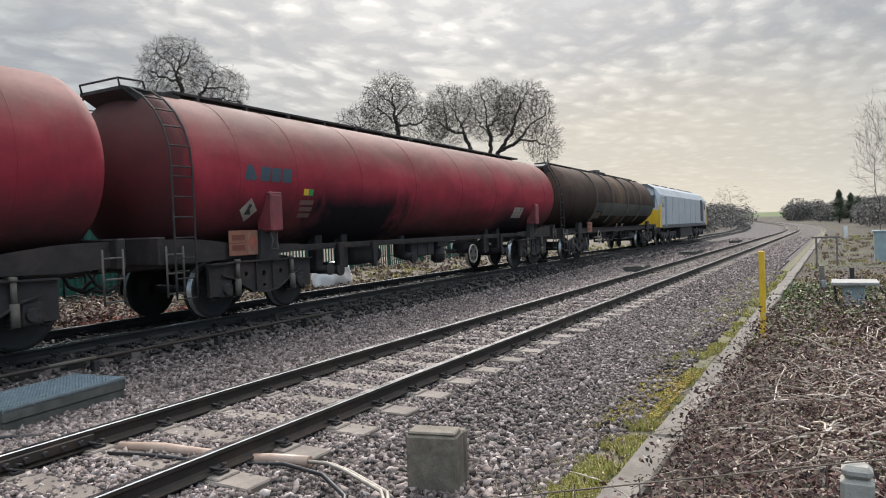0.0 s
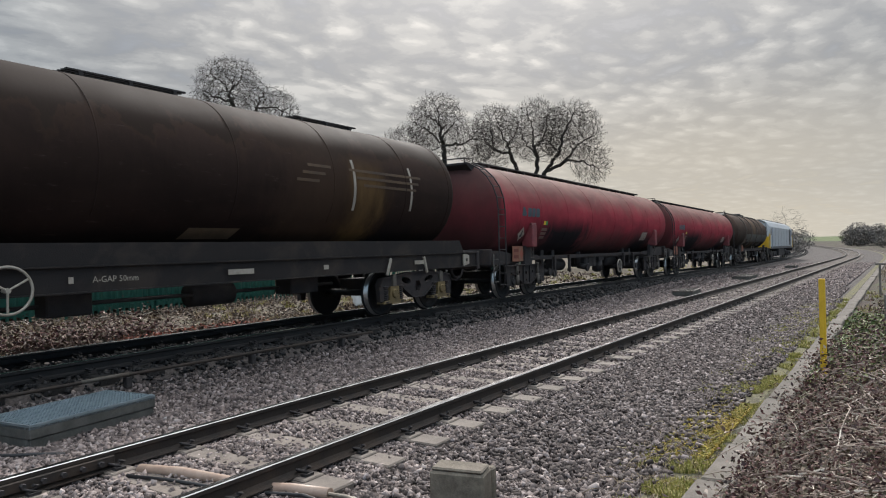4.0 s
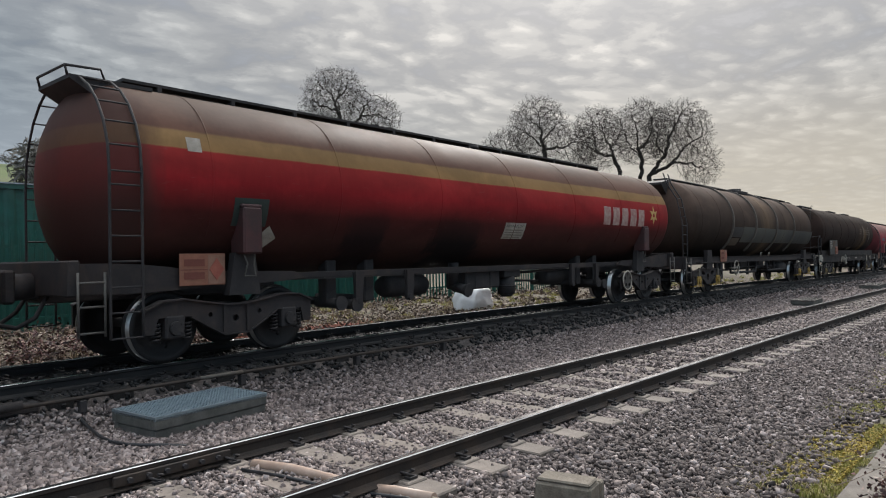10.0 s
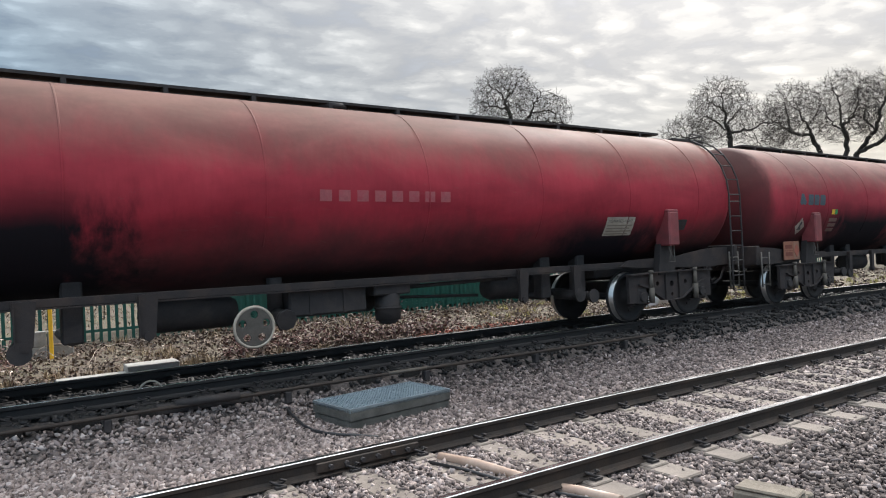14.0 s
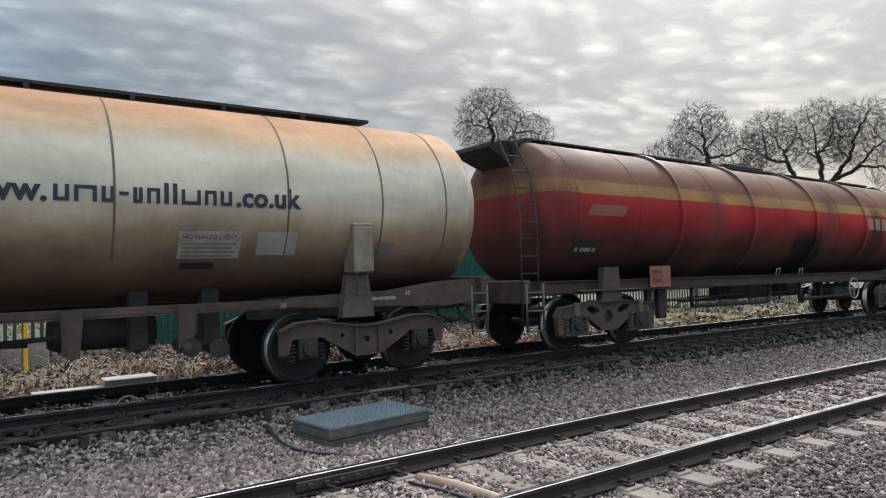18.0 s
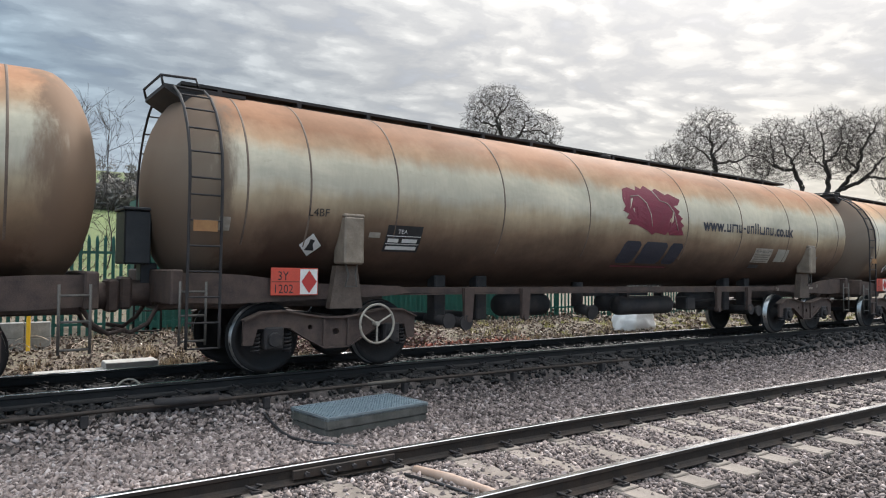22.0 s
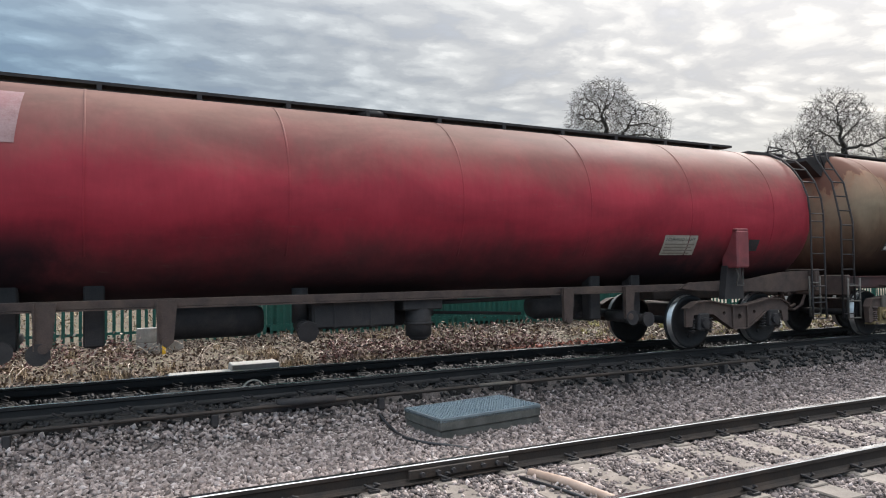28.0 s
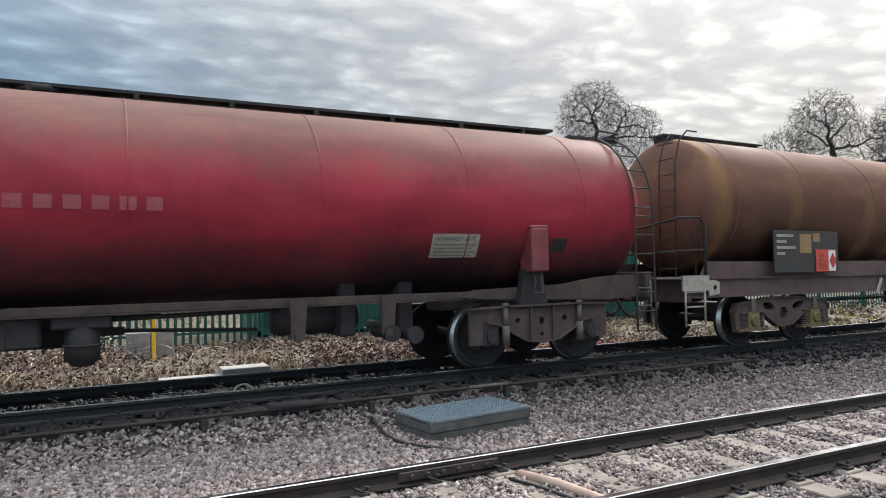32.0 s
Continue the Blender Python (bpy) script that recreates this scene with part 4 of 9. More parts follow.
# three brightness steps of one cream paint, set wagon by wagon
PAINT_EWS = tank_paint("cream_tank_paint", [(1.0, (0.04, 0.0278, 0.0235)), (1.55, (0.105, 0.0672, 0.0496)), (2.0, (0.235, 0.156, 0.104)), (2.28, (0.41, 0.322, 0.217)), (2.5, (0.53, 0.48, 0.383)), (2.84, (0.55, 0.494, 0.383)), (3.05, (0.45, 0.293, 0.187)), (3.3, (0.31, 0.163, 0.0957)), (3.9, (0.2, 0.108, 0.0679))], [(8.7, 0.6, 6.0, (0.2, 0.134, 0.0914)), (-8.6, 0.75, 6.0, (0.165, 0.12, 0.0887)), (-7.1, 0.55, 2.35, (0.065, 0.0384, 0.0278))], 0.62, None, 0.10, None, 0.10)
PAINT_LIGHTER = tank_paint("lighter_cream_tank_paint", [(1.0, (0.043, 0.0278, 0.0226)), (1.5, (0.14, 0.0864, 0.0592)), (1.95, (0.33, 0.226, 0.144)), (2.25, (0.48, 0.384, 0.261)), (2.5, (0.58, 0.528, 0.422)), (2.9, (0.59, 0.538, 0.418)), (3.12, (0.47, 0.312, 0.198)), (3.38, (0.34, 0.182, 0.106)), (3.9, (0.22, 0.118, 0.074))], [(8.6, 0.75, 6.0, (0.19, 0.125, 0.087)), (-8.6, 0.75, 6.0, (0.165, 0.12, 0.0887)), (-7.1, 0.4, 2.0, (0.09, 0.0538, 0.0374))], 0.62, None, 0.10, None, 0.10)
PAINT_LIGHTEST = tank_paint("lightest_cream_tank_paint", [(1.0, (0.05, 0.0346, 0.0275)), (1.5, (0.15, 0.0989, 0.0712)), (1.95, (0.33, 0.233, 0.152)), (2.2, (0.48, 0.396, 0.284)), (2.5, (0.6, 0.563, 0.464)), (2.93, (0.61, 0.558, 0.45)), (3.16, (0.54, 0.381, 0.249)), (3.4, (0.44, 0.258, 0.152)), (3.9, (0.3, 0.17, 0.102))], [(8.7, 0.6, 6.0, (0.3, 0.198, 0.123)), (-8.6, 0.75, 6.0, (0.165, 0.124, 0.0967))], 0.62, None, 0.10, None, 0.10)
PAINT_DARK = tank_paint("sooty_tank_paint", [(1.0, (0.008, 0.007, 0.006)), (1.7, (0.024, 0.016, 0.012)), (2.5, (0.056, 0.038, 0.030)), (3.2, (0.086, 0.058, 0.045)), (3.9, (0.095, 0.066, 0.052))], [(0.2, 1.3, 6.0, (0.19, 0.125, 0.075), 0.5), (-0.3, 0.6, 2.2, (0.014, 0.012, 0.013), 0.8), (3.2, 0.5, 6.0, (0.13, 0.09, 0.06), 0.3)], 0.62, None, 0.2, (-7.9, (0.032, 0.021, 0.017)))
# the first, pale spill paints a sheen around the black smear
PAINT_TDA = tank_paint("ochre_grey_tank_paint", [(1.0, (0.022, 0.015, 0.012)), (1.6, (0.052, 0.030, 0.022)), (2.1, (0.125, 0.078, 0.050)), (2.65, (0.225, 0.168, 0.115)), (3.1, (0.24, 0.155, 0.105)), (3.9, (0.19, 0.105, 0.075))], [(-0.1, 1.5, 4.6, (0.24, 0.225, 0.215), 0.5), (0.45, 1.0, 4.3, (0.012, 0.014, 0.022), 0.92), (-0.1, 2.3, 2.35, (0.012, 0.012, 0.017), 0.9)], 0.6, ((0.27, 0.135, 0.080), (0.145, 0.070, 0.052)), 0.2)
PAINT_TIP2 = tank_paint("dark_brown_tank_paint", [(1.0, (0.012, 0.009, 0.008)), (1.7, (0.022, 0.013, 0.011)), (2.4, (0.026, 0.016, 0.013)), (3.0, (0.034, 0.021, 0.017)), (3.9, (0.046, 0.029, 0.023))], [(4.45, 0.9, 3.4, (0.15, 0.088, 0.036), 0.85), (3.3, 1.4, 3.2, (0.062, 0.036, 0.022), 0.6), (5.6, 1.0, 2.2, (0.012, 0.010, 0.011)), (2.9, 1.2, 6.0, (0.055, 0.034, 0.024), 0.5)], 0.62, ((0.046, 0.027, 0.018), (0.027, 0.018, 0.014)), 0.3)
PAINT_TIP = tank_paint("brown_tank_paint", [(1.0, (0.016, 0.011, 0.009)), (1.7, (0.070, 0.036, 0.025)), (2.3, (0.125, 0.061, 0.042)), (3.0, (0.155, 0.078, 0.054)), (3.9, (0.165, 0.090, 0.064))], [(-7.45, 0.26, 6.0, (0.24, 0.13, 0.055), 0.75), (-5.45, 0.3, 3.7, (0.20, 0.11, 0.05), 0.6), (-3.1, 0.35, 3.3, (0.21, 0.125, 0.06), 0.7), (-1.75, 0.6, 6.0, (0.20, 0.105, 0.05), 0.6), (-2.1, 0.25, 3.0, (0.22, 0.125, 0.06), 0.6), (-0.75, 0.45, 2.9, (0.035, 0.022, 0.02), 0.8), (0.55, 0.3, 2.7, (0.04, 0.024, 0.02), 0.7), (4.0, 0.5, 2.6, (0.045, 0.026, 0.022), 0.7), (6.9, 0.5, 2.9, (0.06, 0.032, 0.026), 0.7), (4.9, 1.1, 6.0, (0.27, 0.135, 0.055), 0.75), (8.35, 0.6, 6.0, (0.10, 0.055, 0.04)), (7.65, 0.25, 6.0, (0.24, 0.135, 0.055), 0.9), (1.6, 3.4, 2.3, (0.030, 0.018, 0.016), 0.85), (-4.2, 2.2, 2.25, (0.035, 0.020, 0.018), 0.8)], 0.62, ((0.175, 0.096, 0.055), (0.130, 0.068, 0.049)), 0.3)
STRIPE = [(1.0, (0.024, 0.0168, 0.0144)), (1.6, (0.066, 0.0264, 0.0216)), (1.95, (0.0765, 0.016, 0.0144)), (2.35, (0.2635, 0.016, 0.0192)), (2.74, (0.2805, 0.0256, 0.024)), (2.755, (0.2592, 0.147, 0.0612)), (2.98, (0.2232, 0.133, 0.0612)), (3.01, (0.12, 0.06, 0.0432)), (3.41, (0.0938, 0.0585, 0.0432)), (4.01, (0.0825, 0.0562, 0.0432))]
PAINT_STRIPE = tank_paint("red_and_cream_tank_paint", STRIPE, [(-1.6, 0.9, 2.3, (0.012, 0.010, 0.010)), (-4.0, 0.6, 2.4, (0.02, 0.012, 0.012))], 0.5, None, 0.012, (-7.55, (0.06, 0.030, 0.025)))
ORANGE = mat("orange_hazard_plate", (0.20, 0.075, 0.045), (0.31, 0.125, 0.075), 8, 0.6, 0.0, 0.1, 60, (0.2, 0.1, 0.06), 0.5)
DIRTY_WHITE = mat("grimy_white_paint", (0.26, 0.225, 0.18), (0.44, 0.39, 0.33), 9, 0.6, 0.0, 0.1, 60, (0.16, 0.12, 0.09), 0.5)
STEP = mat("worn_step_paint", (0.05, 0.045, 0.04), (0.13, 0.115, 0.10), 9, 0.7, 0, 0.2, 60, (0.06, 0.05, 0.04), 0.5)
COVER_RED = mat("dusty_red_cover", (0.16, 0.026, 0.032), (0.25, 0.055, 0.058), 5, 0.6, 0, 0.15, 50, (0.07, 0.03, 0.03), 0.5)
COVER_CREAM = mat("grimy_cream_cover", (0.16, 0.12, 0.085), (0.30, 0.245, 0.19), 5, 0.6, 0, 0.15, 50, (0.10, 0.07, 0.05), 0.5)
NAVY = mat("navy_lettering", (0.018, 0.020, 0.035), (0.035, 0.036, 0.05), 6, 0.5)
MAROON = mat("maroon_emblem", (0.13, 0.012, 0.028), (0.19, 0.018, 0.04), 4, 0.5)
BLACKPLATE = mat("black_data_panel", (0.012, 0.012, 0.014), (0.03, 0.03, 0.032), 6, 0.5)


def seams(wagon, xs, r, zc, material, key):
    for i, x in enumerate(xs):
        def build(bm, x=x):
            n = 30
            lo, hi = -0.62 * r, 1.45 * r
            rows = []
            for k in range(n + 1):
                u = lo + (hi - lo) * k / n
                rows.append([bm.verts.new(on_tank(x + d, u, r, zc, l)) for d, l in ((-0.014, 0.0), (-0.007, 0.006), (0.007, 0.006), (0.014, 0.0))])
            for a, b in zip(rows, rows[1:]):
                for j in range(3):
                    bm.faces.new((a[j], a[j + 1], b[j + 1], b[j]))
        part("weld_seam", build, material, wagon, key=(key, "seam", i))


def common_gear(wagon, style, boxes=None, half=9.0, bx=None):
    bx = bx or 6.47
    for x in (-bx, bx):
        make_bogie(wagon, x, style, boxes)
    for s in (-1, 1):
        g = part("drawgear", hook_mesh, GEAR["steel"], wagon, key="drawgear", at=(s * (half - 0.36), 0, 0), turn=0 if s > 0 else math.pi)


def hazard_plate(wagon, x, z, y, w=0.66, h=0.42, clear=False):
    """An orange plate with two lines of figures beside a diamond; clear: clean enough to be read."""
    face = mat("clean_hazard_orange", (0.50, 0.060, 0.035), (0.60, 0.085, 0.05), 8, 0.5, 0.0, 0.1, 60, (0.3, 0.06, 0.04), 0.3) if clear else ORANGE
    p = part("hazard_plate", lambda bm: box(bm, -w / 2, w / 2, -0.01, 0.01, -h / 2, h / 2, 0.006), face, wagon, "orange hazard plate with a red diamond", key=("hazard", w, h), at=(x, y, z))
    part("plate_panel", lambda bm: box(bm, 0.07, w / 2 - 0.015, -0.016, -0.012, -h / 2 + 0.015, h / 2 - 0.015), WHITE if clear else mat("rust_stained_panel", (0.21, 0.10, 0.065), (0.31, 0.17, 0.115), 9, 0.6, 0.0, 0.1, 60, (0.16, 0.08, 0.05), 0.5), p, key=("hazwhite", w, h))
    part("diamond", lambda bm: plate(bm, [(0.195 - 0.11, 0), (0.195, -0.15), (0.195 + 0.11, 0), (0.195, 0.15)], -0.022, -0.018), mat("red_diamond", (0.40, 0.03, 0.03), (0.5, 0.05, 0.04)) if clear else mat("faded_red_diamond", (0.26, 0.06, 0.04), (0.36, 0.11, 0.07), 9, 0.6), p, key=("hazdiamond", w, h))
    for text, zz in (("3Y", 0.02), ("1202", -0.15)):
        if clear:
            ob = new("figures", words_mesh(("haztext", text, w), text, 0.165, BLACKPLATE, lambda a, b, zz=zz, d=0.06 if text == "3Y" else 0.0: (-w / 2 + 0.025 + d + a * 0.86, -0.0125, zz + b)))
            ob.parent = p
        else:
            part("figure_bar", lambda bm: box(bm, -0.27, 0.02, -0.016, -0.012, -0.045, 0.045), mat("faded_black_figures", (0.12, 0.03, 0.02), (0.2, 0.06, 0.04)), p, key=("hazbar", w, h), at=(0, 0, zz + 0.07))
    part("rule", lambda bm: box(bm, -w / 2 + 0.01, 0.065, -0.0135, -0.0105, -0.008, 0.004), mat("faded_black_figures", (0.12, 0.03, 0.02), (0.2, 0.06, 0.04)), p, key=("hazrule", w, h))


def dish_ladder_platform(wagon, s, r, zc, half):
    """The railed platform and the two ladders at one end of a smooth tank; s tells which end."""
    xe = s * (half - 0.10)
    lift = zc + r - 3.73
    def deck(bm):
        box(bm, min(xe, xe - s * 1.05), max(xe, xe - s * 1.05), -0.5, 0.5, 3.64 + lift, 3.69 + lift)
        v = [bm.verts.new(p) for p in ((xe, -0.5, 3.64 + lift), (xe - s * 0.75, -0.5, 3.64 + lift), (xe - s * 0.42, -0.5, 3.40 + lift), (xe, 0.5, 3.64 + lift), (xe - s * 0.75, 0.5, 3.64 + lift), (xe - s * 0.42, 0.5, 3.40 + lift))]
        for q in ((0, 1, 2), (5, 4, 3), (0, 2, 5, 3), (1, 4, 5, 2)):
            bm.faces.new([v[i] for i in q])
    part("end_platform", deck, GRIME, wagon, "dark steel end platform", key=("deck", s, half, zc))
    def rail_(bm):
        tube(bm, [(xe + s * 0.0, -0.45, 3.68 + lift), (xe + s * 0.03, -0.45, 3.80 + lift), (xe + s * 0.03, 0.45, 3.80 + lift), (xe + s * 0.0, 0.45, 3.68 + lift)], 0.017, 6)
        tube(bm, [(xe + s * 0.03, -0.45, 3.80 + lift), (xe - s * 0.4, -0.45, 3.82 + lift), (xe - s * 0.45, -0.45, 3.68 + lift)], 0.017, 6)
    part("handrail", rail_, GRIME, wagon, key=("platrail", s, half, zc))
    part("ladder", lambda bm: ladder(bm, s * (half - 0.40), r - 0.02, zc, 0.42), GRIME, wagon, "steel ladder up the tank's side", key=("lad", s, half, zc))
    def far_lad(bm):
        ladder(bm, s * (half - 0.40), r - 0.02, zc, 0.42)
        for v in bm.verts:
            v.co.y = -v.co.y
    part("ladder", far_lad, GRIME, wagon, "steel ladder up the tank's side", key=("ladfar", s, half, zc))


def smooth_wagon(label, paint, look_key, ladder_end, marks, seam_xs, walk_span=(-8.3, 7.2)):
    """A monocoque bogie tank wagon: the tank carries the load, with short stub frames over the bogies."""
    r, zc, half = 1.30, marks.get("axis", 2.42), marks.get("half", 8.72)
    w = tagged(new("tank_wagon"), label, "tank wagon", "tank wagons of the train")
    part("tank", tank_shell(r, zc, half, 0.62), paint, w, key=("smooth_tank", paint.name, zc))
    seams(w, seam_xs, r, zc, mat("rusty_seam", (0.07, 0.045, 0.034), (0.22, 0.16, 0.12), 1.6, 0.8) if "cover" in marks else paint, look_key)
    for s in (-1, 1):
        def stub(bm, s=s):
            # headstock, side webs and saddle of the stub frame
            a, b = sorted((s * 8.64, s * 5.2))
            for y in (-1.0, 0.94):
                plate(bm, [(s * 8.60, 0.95), (s * 8.60, 1.30), (s * 8.1, 1.30), (s * 7.7, 1.28), (s * 7.35, 1.24), (s * 6.9, 1.18), (s * 5.4, 1.14), (s * 5.2, 1.04), (s * 5.6, 1.0), (s * 7.9, 0.92)], y, y + 0.06)
            box(bm, min(s * 8.64, s * 8.5), max(s * 8.64, s * 8.5), -1.15, 1.15, 0.92, 1.34, 0.02)
            box(bm, a + 0.05, b - 0.05, -0.3, 0.3, 0.82, 1.15, 0.02)
        part("stub_frame", stub, GEAR["steel"], w, "dark rusty stub frame", key=("stub", s))
        def saddle(bm, s=s):
            # a dark drain leg with its cross pipe beneath the barrel
            box(bm, -0.11, 0.11, -0.72, -0.5, 0.58, 1.30, 0.02)
            rod(bm, (0, -0.62, 0.62), (0, 0.7, 0.62), 0.07, None, 8)
        for x in (3.6, 4.45):
            part("drain_leg", saddle, GRIME, w, key="drainleg", at=(s * x, 0, 0))
        for x in (2.86, 4.08):
            part("hanger_bracket", lambda bm: (plate(bm, [(-0.12, 1.10), (0.12, 1.10), (0.08, 0.62), (0.0, 0.55), (-0.08, 0.62)], -0.03, 0.0), box(bm, -0.10, -0.085, -0.06, 0.0, 0.6, 1.1), rod(bm, (0, -0.06, 0.62), (0, 0.05, 0.62), 0.055, None, 10)), GEAR["steel"], w, key="hangplate", at=(s * x, -0.95, 0))
        part("valve_end", lambda bm: [(rod(bm, (x, -0.95, z), (x, -0.4, z), 0.085, None, 12), rod(bm, (x, -1.0, z), (x, -0.95, z), 0.12, None, 12)) for x, z in ((0.0, 0.60), (0.34, 0.56))], GRIME, w, key="valveend", at=(s * 4.3 - 0.17, 0, 0))
    part("sill_beam", lambda bm: [(box(bm, -8.45, 8.45, y - 0.02, y + 0.02, 1.02, 1.12, 0.008), box(bm, -8.45, 8.45, y - 0.055, y + 0.055, 1.005, 1.021)) for y in (-0.9, 0.9)], GEAR["steel"], w, key="sill")
    part("air_reservoir", lambda bm: lathe(bm, [(-0.6, 0), (-0.6, 0.16), (-0.5, 0.21), (0.5, 0.21), (0.6, 0.16), (0.6, 0)], 16, "x", (0, -0.45, 0.72)), GRIME, w, key="reservoir", at=(3.3, 0.3, 0.08))
    part("air_reservoir", None, GRIME, w, key="reservoir", at=(-2.2, 0.3, 0.06))
    if "cover" in marks:
        part("long_reservoir", lambda bm: (lathe(bm, [(-0.85, 0), (-0.85, 0.10), (-0.78, 0.185), (0.78, 0.185), (0.85, 0.10), (0.85, 0)], 18, "x", (0, -0.62, 0.74)), [box(bm, x - 0.03, x + 0.03, -0.7, -0.5, 0.85, 1.06) for x in (-0.55, 0.55)]), GRIME, w, key="longreservoir", at=(0.7, 0, 0))
        part("valve_box", lambda bm: (box(bm, -0.16, 0.16, -0.85, -0.55, 0.62, 0.9, 0.03), rod(bm, (0.16, -0.7, 0.78), (1.0, -0.7, 0.82), 0.03)), GRIME, w, key="valvebox", at=(2.05, 0, 0))
    else:
        part("brake_drum", lambda bm: (rod(bm, (0, -0.72, 0.50), (0, -0.72, 0.88), 0.185, None, 18), rod(bm, (0, -0.72, 0.66), (0, -0.72, 0.69), 0.205, None, 18), rod(bm, (0, -0.72, 0.44), (0, -0.72, 0.50), 0.11, 0.16, 14), box(bm, -0.3, 0.3, -0.9, -0.5, 0.86, 1.05, 0.02), rod(bm, (0.2, -0.8, 0.95), (2.2, -0.8, 0.98), 0.03)), GRIME, w, key="brakedrum", at=(0.45, 0, 0))
        part("tool_box", lambda bm: (box(bm, -1.5, -0.35, -0.85, -0.3, 0.66, 1.02, 0.03), [box(bm, x - 0.02, x + 0.02, -0.865, -0.85, 0.68, 1.0) for x in (-1.2, -0.7)]), GRIME, w, key="toolbox", at=(0.4, 0, 0))
    part("brake_cylinder", lambda bm: (lathe(bm, [(-0.35, 0), (-0.35, 0.17), (0.2, 0.17), (0.35, 0.06), (0.7, 0.05), (0.7, 0)], 14, "x", (0, -0.25, 0.78)), box(bm, -0.9, 1.1, -0.3, -0.22, 0.92, 1.0), rod(bm, (0.7, -0.25, 0.78), (2.3, -0.2, 0.7), 0.025)), GRIME, w, key="brakecyl", at=(0.2, 0, 0))
    part("outlet_valve", lambda bm: (rod(bm, (0, -0.6, 0.75), (0, -0.6, 1.2), 0.11), rod(bm, (0, -0.6, 0.72), (0, -0.95, 0.66), 0.10), rod(bm, (0, -0.95, 0.66), (0, -1.0, 0.65), 0.14)), GRIME, w, key="valve", at=(-1.2, 0, 0))
    x0, x1 = walk_span
    def deck(bm):
        for y in (-0.27, 0.03):
            box(bm, x0, x1, y, y + 0.24, zc + r + 0.045, zc + r + 0.085)
        x = x0 + 0.5
        while x < x1:
            box(bm, x - 0.03, x + 0.03, -0.29, 0.29, zc + r - 0.06, zc + r + 0.045)
            x += 1.15
    part("top_walkway", deck, GRIME, w, "dark grating walkway along the tank's top", key=("walk", x0, x1, zc))
    part("manhole", lambda bm: (rod(bm, (0, 0.0, zc + r - 0.02), (0, 0.0, zc + r + 0.06), 0.30, None, 20), rod(bm, (0.7, 0, zc + r - 0.02), (0.7, 0, zc + r + 0.06), 0.12, None, 12)), GRIME, w, key=("manhole", zc))
    dish_ladder_platform(w, ladder_end, r, zc, half)
    # the discharge cover boxes on both ends of the side
    for s in (-1, 1):
        def flap(bm, s=s):
            # an upright cover plate that stands off the tank's lower curve
            x = s * 6.33
            box(bm, x - 0.15, x + 0.15, -1.345, -1.0, zc - 0.98, zc - 0.34, 0.025)
            box(bm, x - 0.16, x + 0.16, -1.33, -1.1, zc - 0.36, zc - 0.30, 0.02)
        lid_paint = marks.get("cover", marks.get("cover_paint", COVER_RED))
        cover = part("relief_cover", flap, lid_paint, w, key=("flap", s, lid_paint.name, zc))
        part("grab_loop", lambda bm, s=s: tube(bm, [(s * 6.33 - 0.09, -1.24, zc - 0.96), (s * 6.33 - 0.05, -1.27, zc - 1.12), (s * 6.33 - 0.09, -1.25, zc - 1.28), (s * 6.33 + 0.09, -1.25, zc - 1.28), (s * 6.33 + 0.05, -1.27, zc - 1.12), (s * 6.33 + 0.09, -1.24, zc - 0.96)], 0.013, 5), STEP, cover, key=("flaploop", s, zc))
        part("saddle_bracket", lambda bm: plate(bm, [(-0.16, 1.42), (0.16, 1.42), (0.25, 0.84), (-0.25, 0.84)], -1.13, -1.0), mat("brown_grimy_bracket", (0.06, 0.042, 0.033), (0.15, 0.11, 0.085), 5, 0.7, 0, 0.2, 50, (0.09, 0.06, 0.045), 0.5) if "cover" in marks else GRIME, w, key=("smsaddle", "cover" in marks), at=(s * 6.33, 0, 0))
    if marks.get("wheel") is None:
        pass
    elif marks.get("bogie") or marks.get("wheel", 0) > 0:
        hw = part("handbrake_wheel", lambda bm: plate(bm, ring_pts(0, 0, 0.245, 28), -0.012, 0.012, [ring_pts(0.155 * math.cos(a), 0.155 * math.sin(a), 0.05, 10) for a in [0.3 + 1.2566 * i for i in range(5)]]), marks.get("disc", mat("grimy_wheel_disc", (0.04, 0.035, 0.030), (0.095, 0.085, 0.072), 8, 0.7, 0, 0.2, 60, (0.08, 0.06, 0.05), 0.5)), w, "pale-rimmed handbrake wheel with five holes", key="dischandwheel", at=(marks["wheel"], -1.2, 0.62))
        part("rim", lambda bm: tube(bm, [(0.245 * math.cos(a), 0, 0.245 * math.sin(a)) for a in [2 * math.pi * i / 28 for i in range(28)]], 0.021, 6, True), DIRTY_WHITE, hw, key="dischandrim")
    else:
        part("handbrake_wheel", handwheel_mesh, DIRTY_WHITE, w, "pale spoked handbrake wheel", key="handwheel", at=(marks.get("wheel", -5.7), -1.2, 0.62))
    hazard_plate(w, marks.get("plate", -7.06), 1.20, -1.06, 0.66, 0.36 if "cover" in marks else 0.42, "cover" in marks)
    common_gear(w, marks.get("bogie", "bow"))
    for s in (-1, 1):
        def steps(bm, s=s):
            for x in (s * 8.55, s * 8.25):
                rod(bm, (x, -1.2, 0.45), (x, -1.2, 1.2), 0.016)
            for z in (0.5, 0.8, 1.08):
                rod(bm, (s * 8.55, -1.2, z), (s * 8.25, -1.2, z), 0.014)
        part("step_ladder", steps, STEP, w, key=("steps", s))
    return w, r, zc


